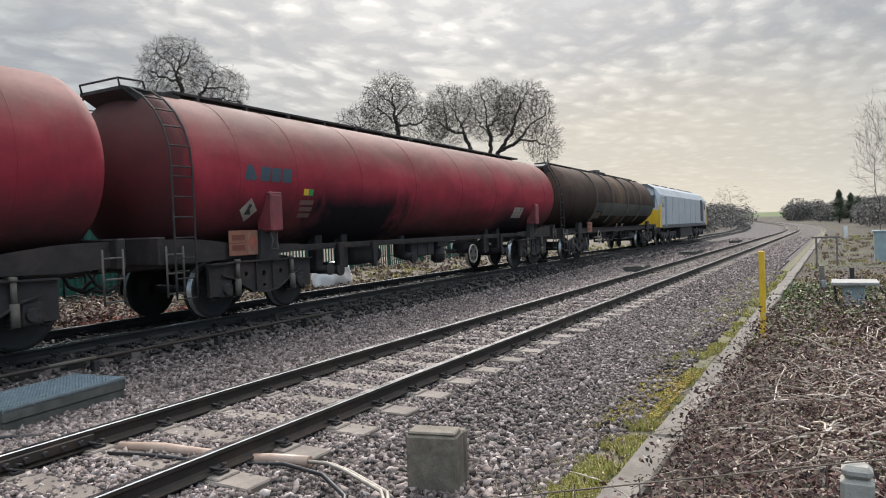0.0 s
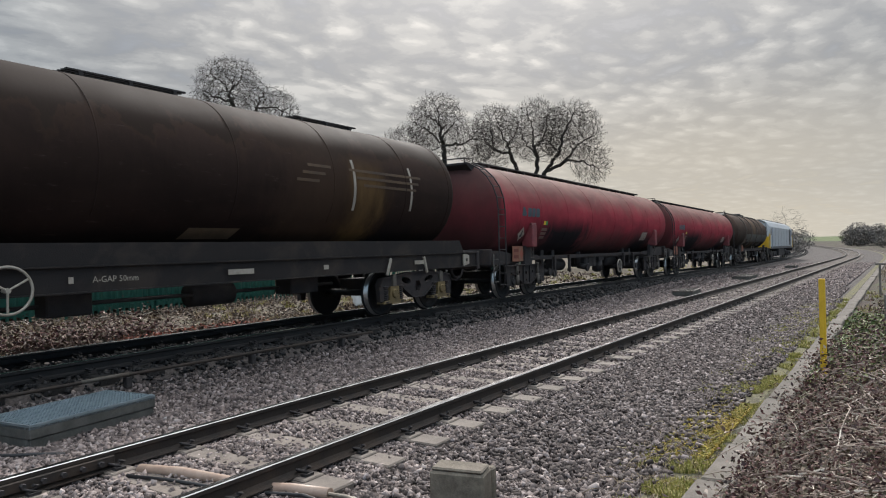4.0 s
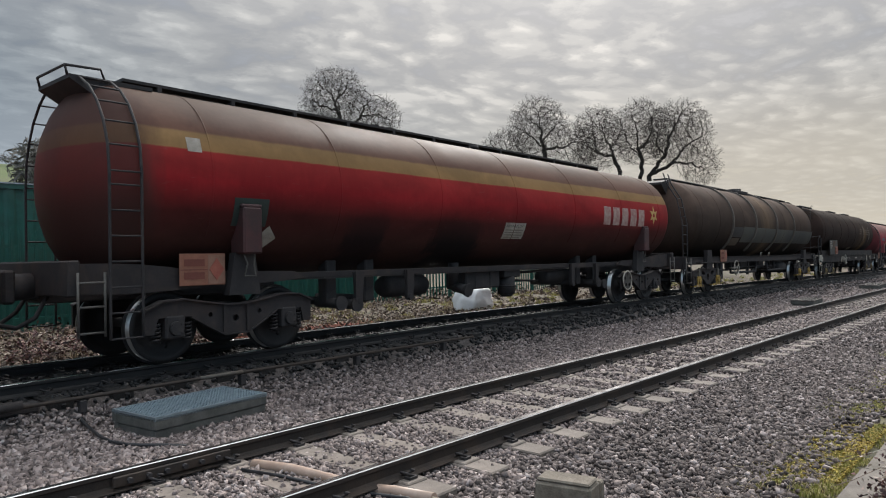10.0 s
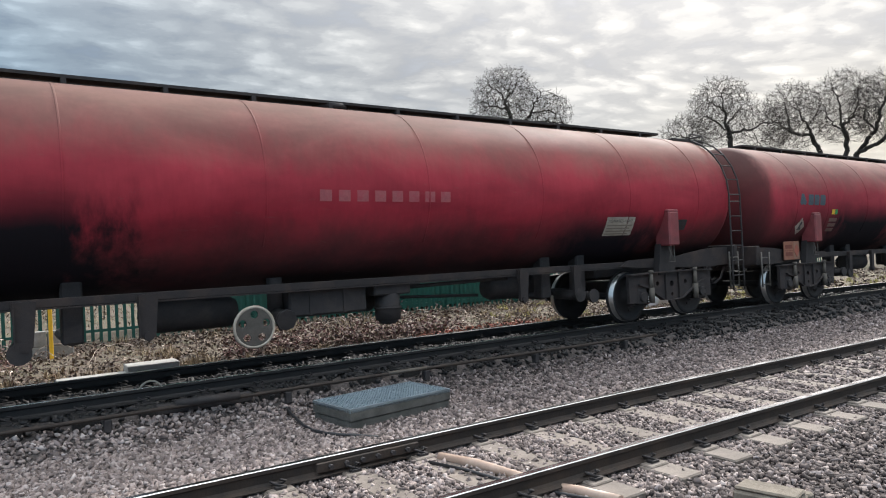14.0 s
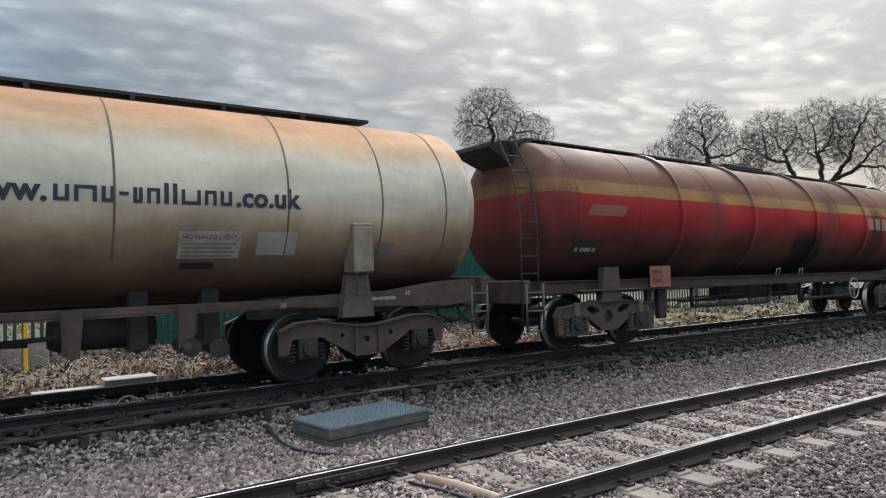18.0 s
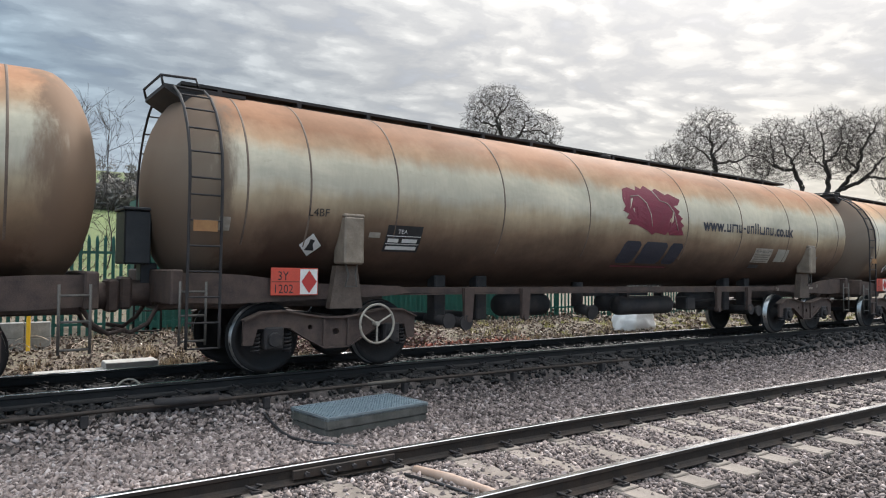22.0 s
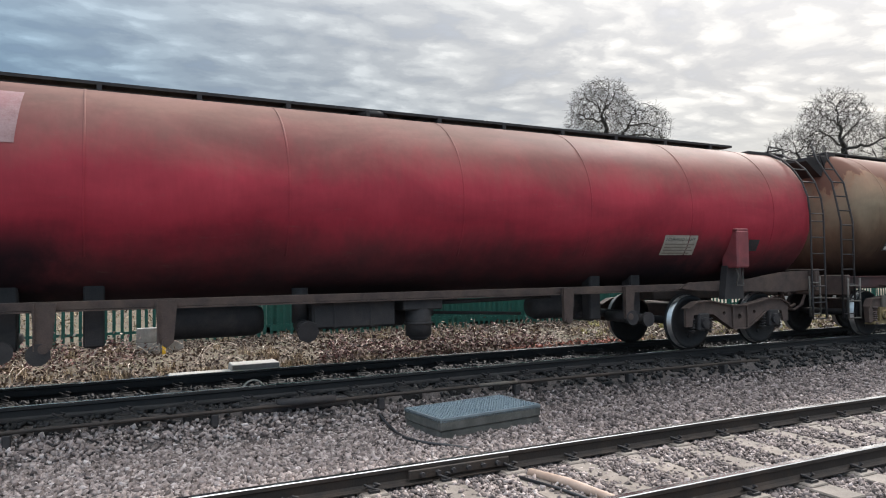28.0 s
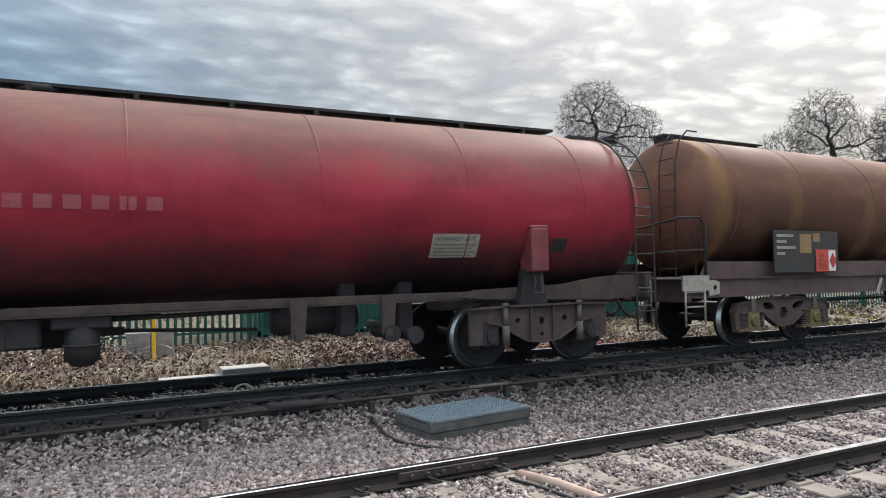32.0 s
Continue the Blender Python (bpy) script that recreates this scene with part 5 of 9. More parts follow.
def ribbed_wagon(label, paint, boxes, marks):
    """A tank with four stiffening hoops on a full underframe, with flared end platforms."""
    r, zc, half = 1.33, 2.50, 8.03
    w = tagged(new("tank_wagon"), label, "tank wagon", "tank wagons of the train")
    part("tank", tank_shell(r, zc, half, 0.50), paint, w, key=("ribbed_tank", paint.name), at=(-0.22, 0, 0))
    seams(w, (-7.4, -5.7, -3.1, -0.3, 2.5, 5.2, 7.2), r, zc, paint, ("ribseam", paint.name))
    for x in (-4.40, -1.68, 1.22, 4.02):
        def hoop(bm, x=x):
            n = 40
            rows = []
            for k in range(n + 1):
                u = -0.9 * r + (math.pi * r + 1.8 * r) * k / n
                a = u / r
                rows.append([bm.verts.new((x + d, -(r + l) * math.cos(a), zc + (r + l) * math.sin(a))) for d, l in ((-0.045, 0.0), (-0.04, 0.06), (0.04, 0.06), (0.045, 0.0))])
            for a, b in zip(rows, rows[1:]):
                for j in range(3):
                    f = bm.faces.new((a[j], a[j + 1], b[j + 1], b[j]))
        part("hoop", hoop, marks.get("hoop", paint), w, key=("hoop", paint.name, x))
    sole = marks.get("sole", GEAR["steel"])
    for y in (-1.06, 0.96):
        bar = part("solebar", lambda bm: box(bm, -8.55, 8.55, 0, 0.10, 1.02, 1.22, 0.008), sole, w, key=("solebar", sole.name), at=(0, y, 0))
        for z in (1.015, 1.215):
            part("flange", lambda bm: box(bm, -8.55, 8.55, -0.04, 0.12, 0, 0.016), sole, bar, key=("soleflange", sole.name), at=(0, 0, z))
    for s in (-1, 1):
        part("headstock", lambda bm: box(bm, -0.07, 0.07, -1.2, 1.2, 0.86, 1.26, 0.02), GEAR["steel"], w, key="headstock", at=(s * 8.55, 0, 0))
        def cradle(bm, s=s):
            for y in (-0.25, 0.25):
                box(bm, min(s * 8.5, s * 0.5), max(s * 8.5, s * 0.5), y - 0.04, y + 0.04, 0.95, 1.2)
        part("tank_saddle", cradle, GEAR["steel"], w, key=("cradle", s))
        def flare(bm, s=s):
            # a sheet platform that widens outwards from the tank's top
            xi, xo = (-7.6, -8.74) if s < 0 else (7.0, 8.02)
            v = [bm.verts.new(p) for p in ((xi, -0.40, 3.84), (xo, -0.52, 3.65), (xo, 0.52, 3.65), (xi, 0.40, 3.84), (xi, -0.40, 3.79), (xo, -0.52, 3.58), (xo, 0.52, 3.58), (xi, 0.40, 3.79), (-8.12 if s < 0 else 7.6, -0.42, 3.30 if s < 0 else 3.55), (-8.12 if s < 0 else 7.6, 0.42, 3.30 if s < 0 else 3.55))]
            for q in ((0, 1, 2, 3), (4, 5, 1, 0), (7, 6, 2, 3), (5, 6, 2, 1), (5, 8, 4), (6, 9, 7), (5, 6, 9, 8)):
                bm.faces.new([v[i] for i in q])
            if s < 0:
                tube(bm, [(s * 8.2, -0.55, 3.45), (s * 8.4, -0.58, 3.74), (s * 8.2, -0.58, 3.80), (s * 8.0, -0.52, 3.66)], 0.015, 6)
        part("end_platform", flare, GRIME, w, "flared sheet-steel end platform", key=("flare", s))
        def lad(bm, s=s):
            for d in (-0.19, 0.19):
                tube(bm, [(s * 8.42 + d, -1.12, 0.42), (s * 8.42 + d, -1.12, 2.3), (s * 8.40 + d, -0.95, 3.1), (s * 8.38 + d, -0.62, 3.62), (s * 8.35 + d, -0.5, 3.95)], 0.02, 6)
            for k in range(12):
                z = 0.5 + 0.29 * k
                y = -1.12 if z < 2.3 else -1.12 + 0.17 * (z - 2.3) / 0.8 if z < 3.1 else -0.95 + 0.33 * (z - 3.1) / 0.52
                rod(bm, (s * 8.42 - 0.19, y, z), (s * 8.42 + 0.19, y, z), 0.013, None, 6)
        if s < 0 or marks.get("two_ladders"):
            part("ladder", lad, GRIME, w, "steel end ladder", key=("riblad", s))
    walk_ = new("top_walkway")
    walk_.parent = w
    for a, b, xs in ((-7.6, -2.0, (-7, -5.5, -4, -2.6)), (-1.9, 2.0, (-0.9, 0.9)), (2.1, 7.0, (2.6, 4, 5.5, 6.8))):
        part("walkway_section", lambda bm, a=a, b=b, xs=xs: (box(bm, a, b, -0.25, 0.25, zc + r + 0.03, zc + r + 0.065), [box(bm, x - 0.03, x + 0.03, -0.27, 0.27, zc + r - 0.06, zc + r + 0.034) for x in xs]), GRIME, walk_, key=("ribwalk", a))
    part("manhole", lambda bm: (box(bm, -1.2, 0.5, -0.42, 0.42, zc + r - 0.05, zc + r + 0.09, 0.02), rod(bm, (0, 0, zc + r), (0, 0, zc + r + 0.2), 0.28, None, 18)), GRIME, w, key="ribman")
    part("brake_gear", lambda bm: (tube(bm, [(-3.6, -0.95, 0.62), (-0.6, -0.95, 0.60), (-0.45, -0.95, 0.8), (-0.45, -0.95, 1.02)], 0.045, 8), tube(bm, [(1.0, -0.95, 1.02), (1.0, -0.95, 0.68), (1.15, -0.95, 0.6), (3.9, -0.95, 0.62)], 0.045, 8), rod(bm, (-3.6, -0.95, 0.62), (-3.6, -0.95, 1.05), 0.04), box(bm, -0.5, 0.9, -0.3, 0.3, 0.7, 1.0, 0.03), rod(bm, (2.2, -0.9, 0.62), (2.2, -0.9, 1.05), 0.06)), GRIME, w, key="ribbrake")
    for x0, x1, y0, z0, nm in ((-1.75, -1.0, -0.75, 0.72, "valve_chest"), (1.0, 1.7, -0.65, 0.70, "brake_chest"), (-4.75, -4.5, -0.98, 0.42, "drop_leg"), (-5.1, -4.95, -0.98, 0.5, "drop_leg")):
        part(nm, lambda bm, x0=x0, x1=x1, y0=y0, z0=z0: box(bm, x0, x1, y0, y0 + (0.6 if x1 - x0 > 0.5 else 0.14), z0, 1.02, 0.03), GRIME, w, key=("ribbox", x0))
    part("air_reservoir", lambda bm: lathe(bm, [(-0.6, 0), (-0.6, 0.16), (-0.5, 0.22), (0.5, 0.22), (0.6, 0.16), (0.6, 0)], 16, "x", (0, -0.5, 0.75)), GRIME, w, key="ribres", at=(3.52, -0.25, -0.03))
    for x in (-6.47, 6.47):
        part("saddle_bracket", lambda bm: (plate(bm, [(-0.18, 1.46), (0.22, 1.46), (0.30, 0.84), (-0.26, 0.84)], -1.20, -1.07), box(bm, -0.86, 0.84, -1.24, -0.95, 1.03, 1.06, 0.006), box(bm, -0.3, 0.34, -1.2, -0.9, 0.82, 0.86, 0.006)), GEAR["steel"], w, key="ribsaddle", at=(x, 0, 0))
    part("brake_rigging", lambda bm: ([rod(bm, (-3.6, y, z), (2.7, y, z), 0.022, None, 6) for y, z in ((-0.85, 0.80), (-0.6, 0.70), (0.5, 0.66))], [rod(bm, (x, -0.85, 0.62), (x, -0.85, 1.03), 0.025, None, 6) for x in (-2.4, -1.2, 0.2, 2.0)]), GRIME, w, key="ribrig")
    part("handbrake_wheel", handwheel_mesh, DIRTY_WHITE, w, "pale spoked handbrake wheel", key="handwheel", at=(marks.get("wheel", -3.75), -1.18, 0.80))
    hazard_plate(w, marks.get("plate", -5.15), 1.26, -1.10)
    for x in (-0.35, 0.75):
        part("lifting_loop", lambda bm: tube(bm, [(-0.08, -1.1, 1.2), (-0.08, -1.14, 1.36), (0.06, -1.14, 1.36), (0.06, -1.1, 1.2)], 0.014, 6), DIRTY_WHITE, w, key="loop", at=(x, 0, 0))
    common_gear(w, "cast", boxes)
    for s in (-1, 1):
        def steps(bm, s=s):
            for x in (s * 8.6, s * 8.22):
                rod(bm, (x, -1.22, 0.4), (x, -1.22, 1.2), 0.018)
            for z in (0.42, 0.75, 1.05):
                rod(bm, (s * 8.6, -1.22, z), (s * 8.22, -1.22, z), 0.016)
        part("step_ladder", steps, STEP, w, key=("ribsteps", s))
    return w, r, zc


def framed_wagon(label, paint):
    """A smooth tank set on a deep full-length underframe, with a boarding platform at its end."""
    r, zc, half = 1.26, 2.60, 7.96
    w = tagged(new("tank_wagon"), label, "tank wagon", "tank wagons of the train")
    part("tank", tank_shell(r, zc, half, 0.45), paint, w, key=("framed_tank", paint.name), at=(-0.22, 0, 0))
    seams(w, (-7.3, -5.4, -3.2, -1.1, 1.1, 3.3, 5.5, 7.15), r, zc, paint, "tipseam")
    for y in (-1.16, 1.06):
        # the dark wagon's brown underframe is darkened further for the shade there
        brown = mat("brown_underframe", (0.060, 0.036, 0.036), (0.130, 0.080, 0.076), 4, 0.8, 0, 0.3, 50, (0.16, 0.11, 0.08), 0.3) if paint is PAINT_TIP else mat("shaded_brown_underframe", (0.007, 0.005, 0.005), (0.018, 0.013, 0.012), 4, 0.8, 0, 0.3, 50, (0.10, 0.07, 0.05), 0.3)
        bar = part("solebar", lambda bm: box(bm, -8.5, 8.5, 0, 0.10, 0.90, 1.22, 0.01), brown, w, key="tipsole" + paint.name, at=(0, y, 0))
        for z in (0.895, 1.215):
            part("flange", lambda bm: box(bm, -8.5, 8.5, -0.05, 0.12, 0, 0.018), brown, bar, key="tipflange" + paint.name, at=(0, 0, z))
        part("tank_skirt", lambda bm: plate(bm, [(-8.1, 1.235), (-7.9, 1.52), (7.9, 1.52), (8.1, 1.235)], 0.10, 0.16), brown, bar, key="tipskirt" + paint.name)
    for s in (-1, 1):
        part("headstock", lambda bm: box(bm, -0.07, 0.07, -1.2, 1.2, 0.82, 1.26, 0.02), GEAR["steel"], w, key="tiphead", at=(s * 8.55, 0, 0))
        part("tow_bracket", lambda bm: plate(bm, [(-0.13, -0.14), (0.13, -0.1), (0.13, 0.1), (0.0, 0.14), (-0.13, 0.12)], -0.015, 0.015, [ring_pts(0.02, 0, 0.05, 10)]), DIRTY_WHITE, w, key="towbr", at=(s * 7.95, -1.20, 1.06))
    part("centre_sill", lambda bm: box(bm, -8.4, 8.4, -0.3, 0.3, 0.85, 1.2), GEAR["steel"], w, key="tipsill")
    part("boarding_platform", lambda bm: (box(bm, -8.72, -8.1, -1.22, -0.55, 1.22, 1.26), box(bm, -8.72, -8.1, -1.24, -1.2, 1.02, 1.28), [rod(bm, (x, -1.22, 0.42), (x, -1.22, 1.25), 0.018) for x in (-8.66, -8.2)], [rod(bm, (-8.66, -1.22, z), (-8.2, -1.22, z), 0.015) for z in (0.45, 0.75, 1.0)]), DIRTY_WHITE, w, "pale boarding step", key="tipplat")
    def rails_(bm):
        tube(bm, [(-8.12, -1.2, 1.25), (-8.12, -1.2, 2.15), (-8.18, -1.15, 2.25), (-8.26, -1.1, 2.1), (-8.26, -1.1, 1.25)], 0.018, 6)
        tube(bm, [(-8.14, -1.18, 1.25), (-8.14, -1.18, 2.2), (-8.24, -1.18, 2.28), (-8.7, -1.16, 2.26), (-8.72, -0.4, 2.15), (-8.72, 0.6, 2.1)], 0.02, 6)
        tube(bm, [(-8.14, -1.18, 1.72), (-8.7, -1.16, 1.7), (-8.72, 0.6, 1.65)], 0.016, 6)
        for dy in (-0.45, -0.08):
            tube(bm, [(-8.36, dy - 0.3, 1.25), (-8.32, dy - 0.3, 3.25), (-8.2, dy - 0.3, 3.68), (-8.0, dy - 0.3, 3.88), (-7.75, dy - 0.3, 3.88)], 0.016, 6)
        for k in range(9):
            rod(bm, (-8.345, -0.75, 1.4 + 0.28 * k), (-8.345, -0.38, 1.4 + 0.28 * k), 0.012, None, 6)
    part("end_ladder", rails_, GRIME, w, "dark steel ladder and railing", key="tiprails")
    walk_ = new("top_walkway")
    walk_.parent = w
    for a, b in ((-8.0, -5.2), (-0.9, 1.0), (3.4, 5.2)):
        part("walkway_section", lambda bm, a=a, b=b: ([box(bm, a, b, y, y + 0.05, zc + r + 0.05, zc + r + 0.075) for y in (-0.2, -0.1, 0.0, 0.1)], [box(bm, x - 0.03, x + 0.03, -0.21, 0.21, zc + r - 0.05, zc + r + 0.054) for x in (a + 0.2, (a + b) / 2, b - 0.2)]), GRIME, walk_, key=("tipwalk", a))
    part("data_board", lambda bm: box(bm, -6.45, -4.55, -1.29, -1.26, 1.30, 2.08, 0.005), mat("slate_board", (0.022, 0.022, 0.022), (0.05, 0.046, 0.042), 7, 0.6, 0, 0.1, 60, (0.08, 0.05, 0.03), 0.5), w, "slate-grey data board", key="tipboard")
    hazard_plate(w, -4.98, 1.52, -1.31, 0.60, 0.42, clear=paint is PAINT_TIP)
    part("handbrake_wheel", handwheel_mesh, DIRTY_WHITE, w, "pale spoked handbrake wheel", key="handwheel", at=(-2.2, -1.25, 0.98))
    for x, a in ((-3.1, 0.5), (-2.7, -0.4), (4.9, 0.4), (6.2, -0.3)):
        part("lever", lambda bm: box(bm, -0.03, 0.03, -0.02, 0.02, -0.18, 0.18, 0.008), DIRTY_WHITE, w, key="tiplever", at=(x, -1.22, 1.0)).rotation_euler = (0, a, 0)
    part("brake_gear", lambda bm: (lathe(bm, [(-0.4, 0), (-0.4, 0.18), (0.4, 0.18), (0.4, 0)], 14, "x", (1.2, -0.4, 0.7)), rod(bm, (-4, -0.5, 0.72), (4, -0.5, 0.72), 0.03), box(bm, -1.5, -0.9, -0.7, -0.4, 0.58, 0.88, 0.02), box(bm, 2.6, 3.3, -0.8, -0.4, 0.6, 0.9, 0.02)), GRIME, w, key="tipbrake")
    common_gear(w, "cast", mat("ochre_axlebox", (0.10, 0.07, 0.03), (0.2, 0.14, 0.06), 6, 0.7), bx=6.02)
    return w, r, zc


def mark(w, name, key, x0, x1, u0, u1, r, zc, material, label="", lift=0.004, slant=0.0):
    return part(name, sticker(x0, x1, u0, u1, r, zc, lift, slant), material, w, label, key=(key, "st", x0, x1, u0, u1))


def lettering(w, name, key, text, x, u, size, r, zc, material, label="", lift=0.008, bold=0.0):
    ob = new(name, words_mesh((key, text, x, u), text, size, material, lambda a, b: on_tank(x + a, u + b, r, zc, lift), 0.0, bold))
    ob.parent = w
    if label:
        ob["label"] = label
    return ob


def notice(w, key, x, u, r, zc, warn=True):
    """A white NO NAKED LIGHT notice with small print."""
    p = mark(w, "notice_panel", key, x, x + 0.74, u, u + 0.36, r, zc, DIRTY_WHITE, "white notice panel with black print")
    lettering(p, "lettering", key, "NO NAKED LIGHT", x + 0.035, u + 0.262, 0.078, r, zc, BLACKPLATE)
    for i in range(4):
        mark(p, "print_bar", key, x + 0.04, x + 0.69 - 0.05 * (i % 2), u + 0.19 - 0.055 * i, u + 0.215 - 0.055 * i, r, zc, mat("faded_print", (0.16, 0.13, 0.10), (0.24, 0.2, 0.16)), lift=0.008)


def plain_block(x0, x1, u0, u1, cut=0.06, lean=0.0):
    """The outline of a block with clipped corners."""
    return [(x0 + cut, u0), (x1 - cut, u0), (x1, u0 + cut), (x1 + lean, u1 - cut), (x1 - cut + lean, u1), (x0 + cut + lean, u1), (x0 + lean, u1 - cut), (x0, u0 + cut)]


RED_WHEEL = {2: 1.6, 3: 1.6}


def red_wagon(ladder_end, brand, number):
    big = number == 14
    w, r, zc = smooth_wagon("red bogie tank wagon, darker below, with a dark top walkway", PAINT_DULL if number in (2, 3, 7) else PAINT_RED_LATE if number > 13 else PAINT_RED, "redseam", ladder_end, {"wheel": None if big else RED_WHEEL.get(number, -1.7), "axis": 2.36, "bogie": "bow" if big else "plate", "plate": -6.87 if number < 4 else -7.06}, (-7.1, -5.7, -3.7, -1.5, 0.9, 3.1, 5.2, 7.2), (-7.5, 7.4))
    grey = mat("slate_brand_paint", (0.020, 0.040, 0.055), (0.045, 0.068, 0.085), 4, 0.6)
    if brand:
        x0, u0, k = (-7.76, -0.12, 1.0) if big else (-7.02, -0.14, 0.56)
        tri = [(0.0, 0.10), (0.12, 0.0), (0.26, 0.06), (0.40, 0.0), (0.52, 0.12), (0.42, 0.32), (0.36, 0.48), (0.16, 0.48), (0.08, 0.30)]
        part("brand_emblem", outline_sticker([(x0 + k * a, u0 + k * b) for a, b in tri], r, zc, 0.004), grey, w, "slate-grey emblem of plain shape", key=("redemblem", big))
        for i, (a, b) in enumerate(((0.64, 1.06), (1.12, 1.52), (1.60, 2.04))):
            part("brand_block", outline_sticker(plain_block(x0 + k * a, x0 + k * b, u0 + 0.02 * k, u0 + 0.46 * k, 0.05 * k, 0.06 * k), r, zc, 0.004), grey, w, "slate-grey block of plain shape", key=("redblock", i, big))
        dia = part("warning_diamond", outline_sticker([(-7.02, -0.64), (-6.82, -0.86), (-6.62, -0.64), (-6.82, -0.42)], r, zc, 0.005), DIRTY_WHITE, w, "grimy white warning diamond", key="reddia")
        part("symbol", outline_sticker([(-6.90, -0.72), (-6.74, -0.72), (-6.80, -0.62), (-6.76, -0.54), (-6.84, -0.52), (-6.86, -0.62)], r, zc, 0.009), BLACKPLATE, dia, key="reddiasym")
        mark(w, "yellow_tag", "red", -5.60 if big else -5.52, -5.38 if big else -5.38, -0.34, -0.16 if big else -0.22, r, zc, YELLOW)
        mark(w, "green_tag", "red", -5.37, -5.16 if big else -5.25, -0.34, -0.16 if big else -0.22, r, zc, mat("green_tag_paint", (0.02, 0.20, 0.06), (0.04, 0.28, 0.09)))
        if big:
            mark(w, "peeled_patch", "redpeel", -4.92, -4.34, 0.42, 1.22, r, zc, mat("chalky_peeled_paint", (0.20, 0.10, 0.10), (0.32, 0.21, 0.205), 5, 0.8, 0.0, 0.15, 50, (0.24, 0.06, 0.07), 0.6), "chalky patch of peeled paint", lift=0.003, slant=0.06)
            dp = mark(w, "data_panel", "redbig", -5.64, -5.04, -0.78, -0.36, r, zc, mat("ochre_data_panel", (0.22, 0.15, 0.075), (0.36, 0.27, 0.15), 7, 0.6, 0.0, 0.1, 60, (0.12, 0.08, 0.05), 0.5), "ochre data panel above a dark one")
            mark(dp, "lower_panel", "redbig2", -5.62, -5.06, -0.76, -0.64, r, zc, BLACKPLATE, lift=0.008)
        else:
            for j in range(3):
                mark(w, "figure_bar", "redfig", -5.58 + 0.02 * j, -5.20, -0.52 - 0.13 * j, -0.43 - 0.13 * j, r, zc, mat("faded_figures", (0.10, 0.05, 0.04), (0.17, 0.10, 0.08)))
    if number in (8, 16):
        for i, x in enumerate([-0.8 + 0.27 * j for j in range(8)]):
            mark(w, "brand_block", "ghost", x, x + 0.17, -0.20, -0.05, r, zc, mat("ghost_lettering", (0.26, 0.058, 0.070), (0.36, 0.10, 0.105), 14, 0.7, 0.0, 0.1, 60, (0.33, 0.04, 0.06), 0.8), "faded block of a former mark")
    notice(w, "rednotice", 4.65, -0.80, r, zc)
    mark(w, "grille_panel", "redgr", 6.65, 6.92, -0.72, -0.50, r, zc, BLACKPLATE)
    return w


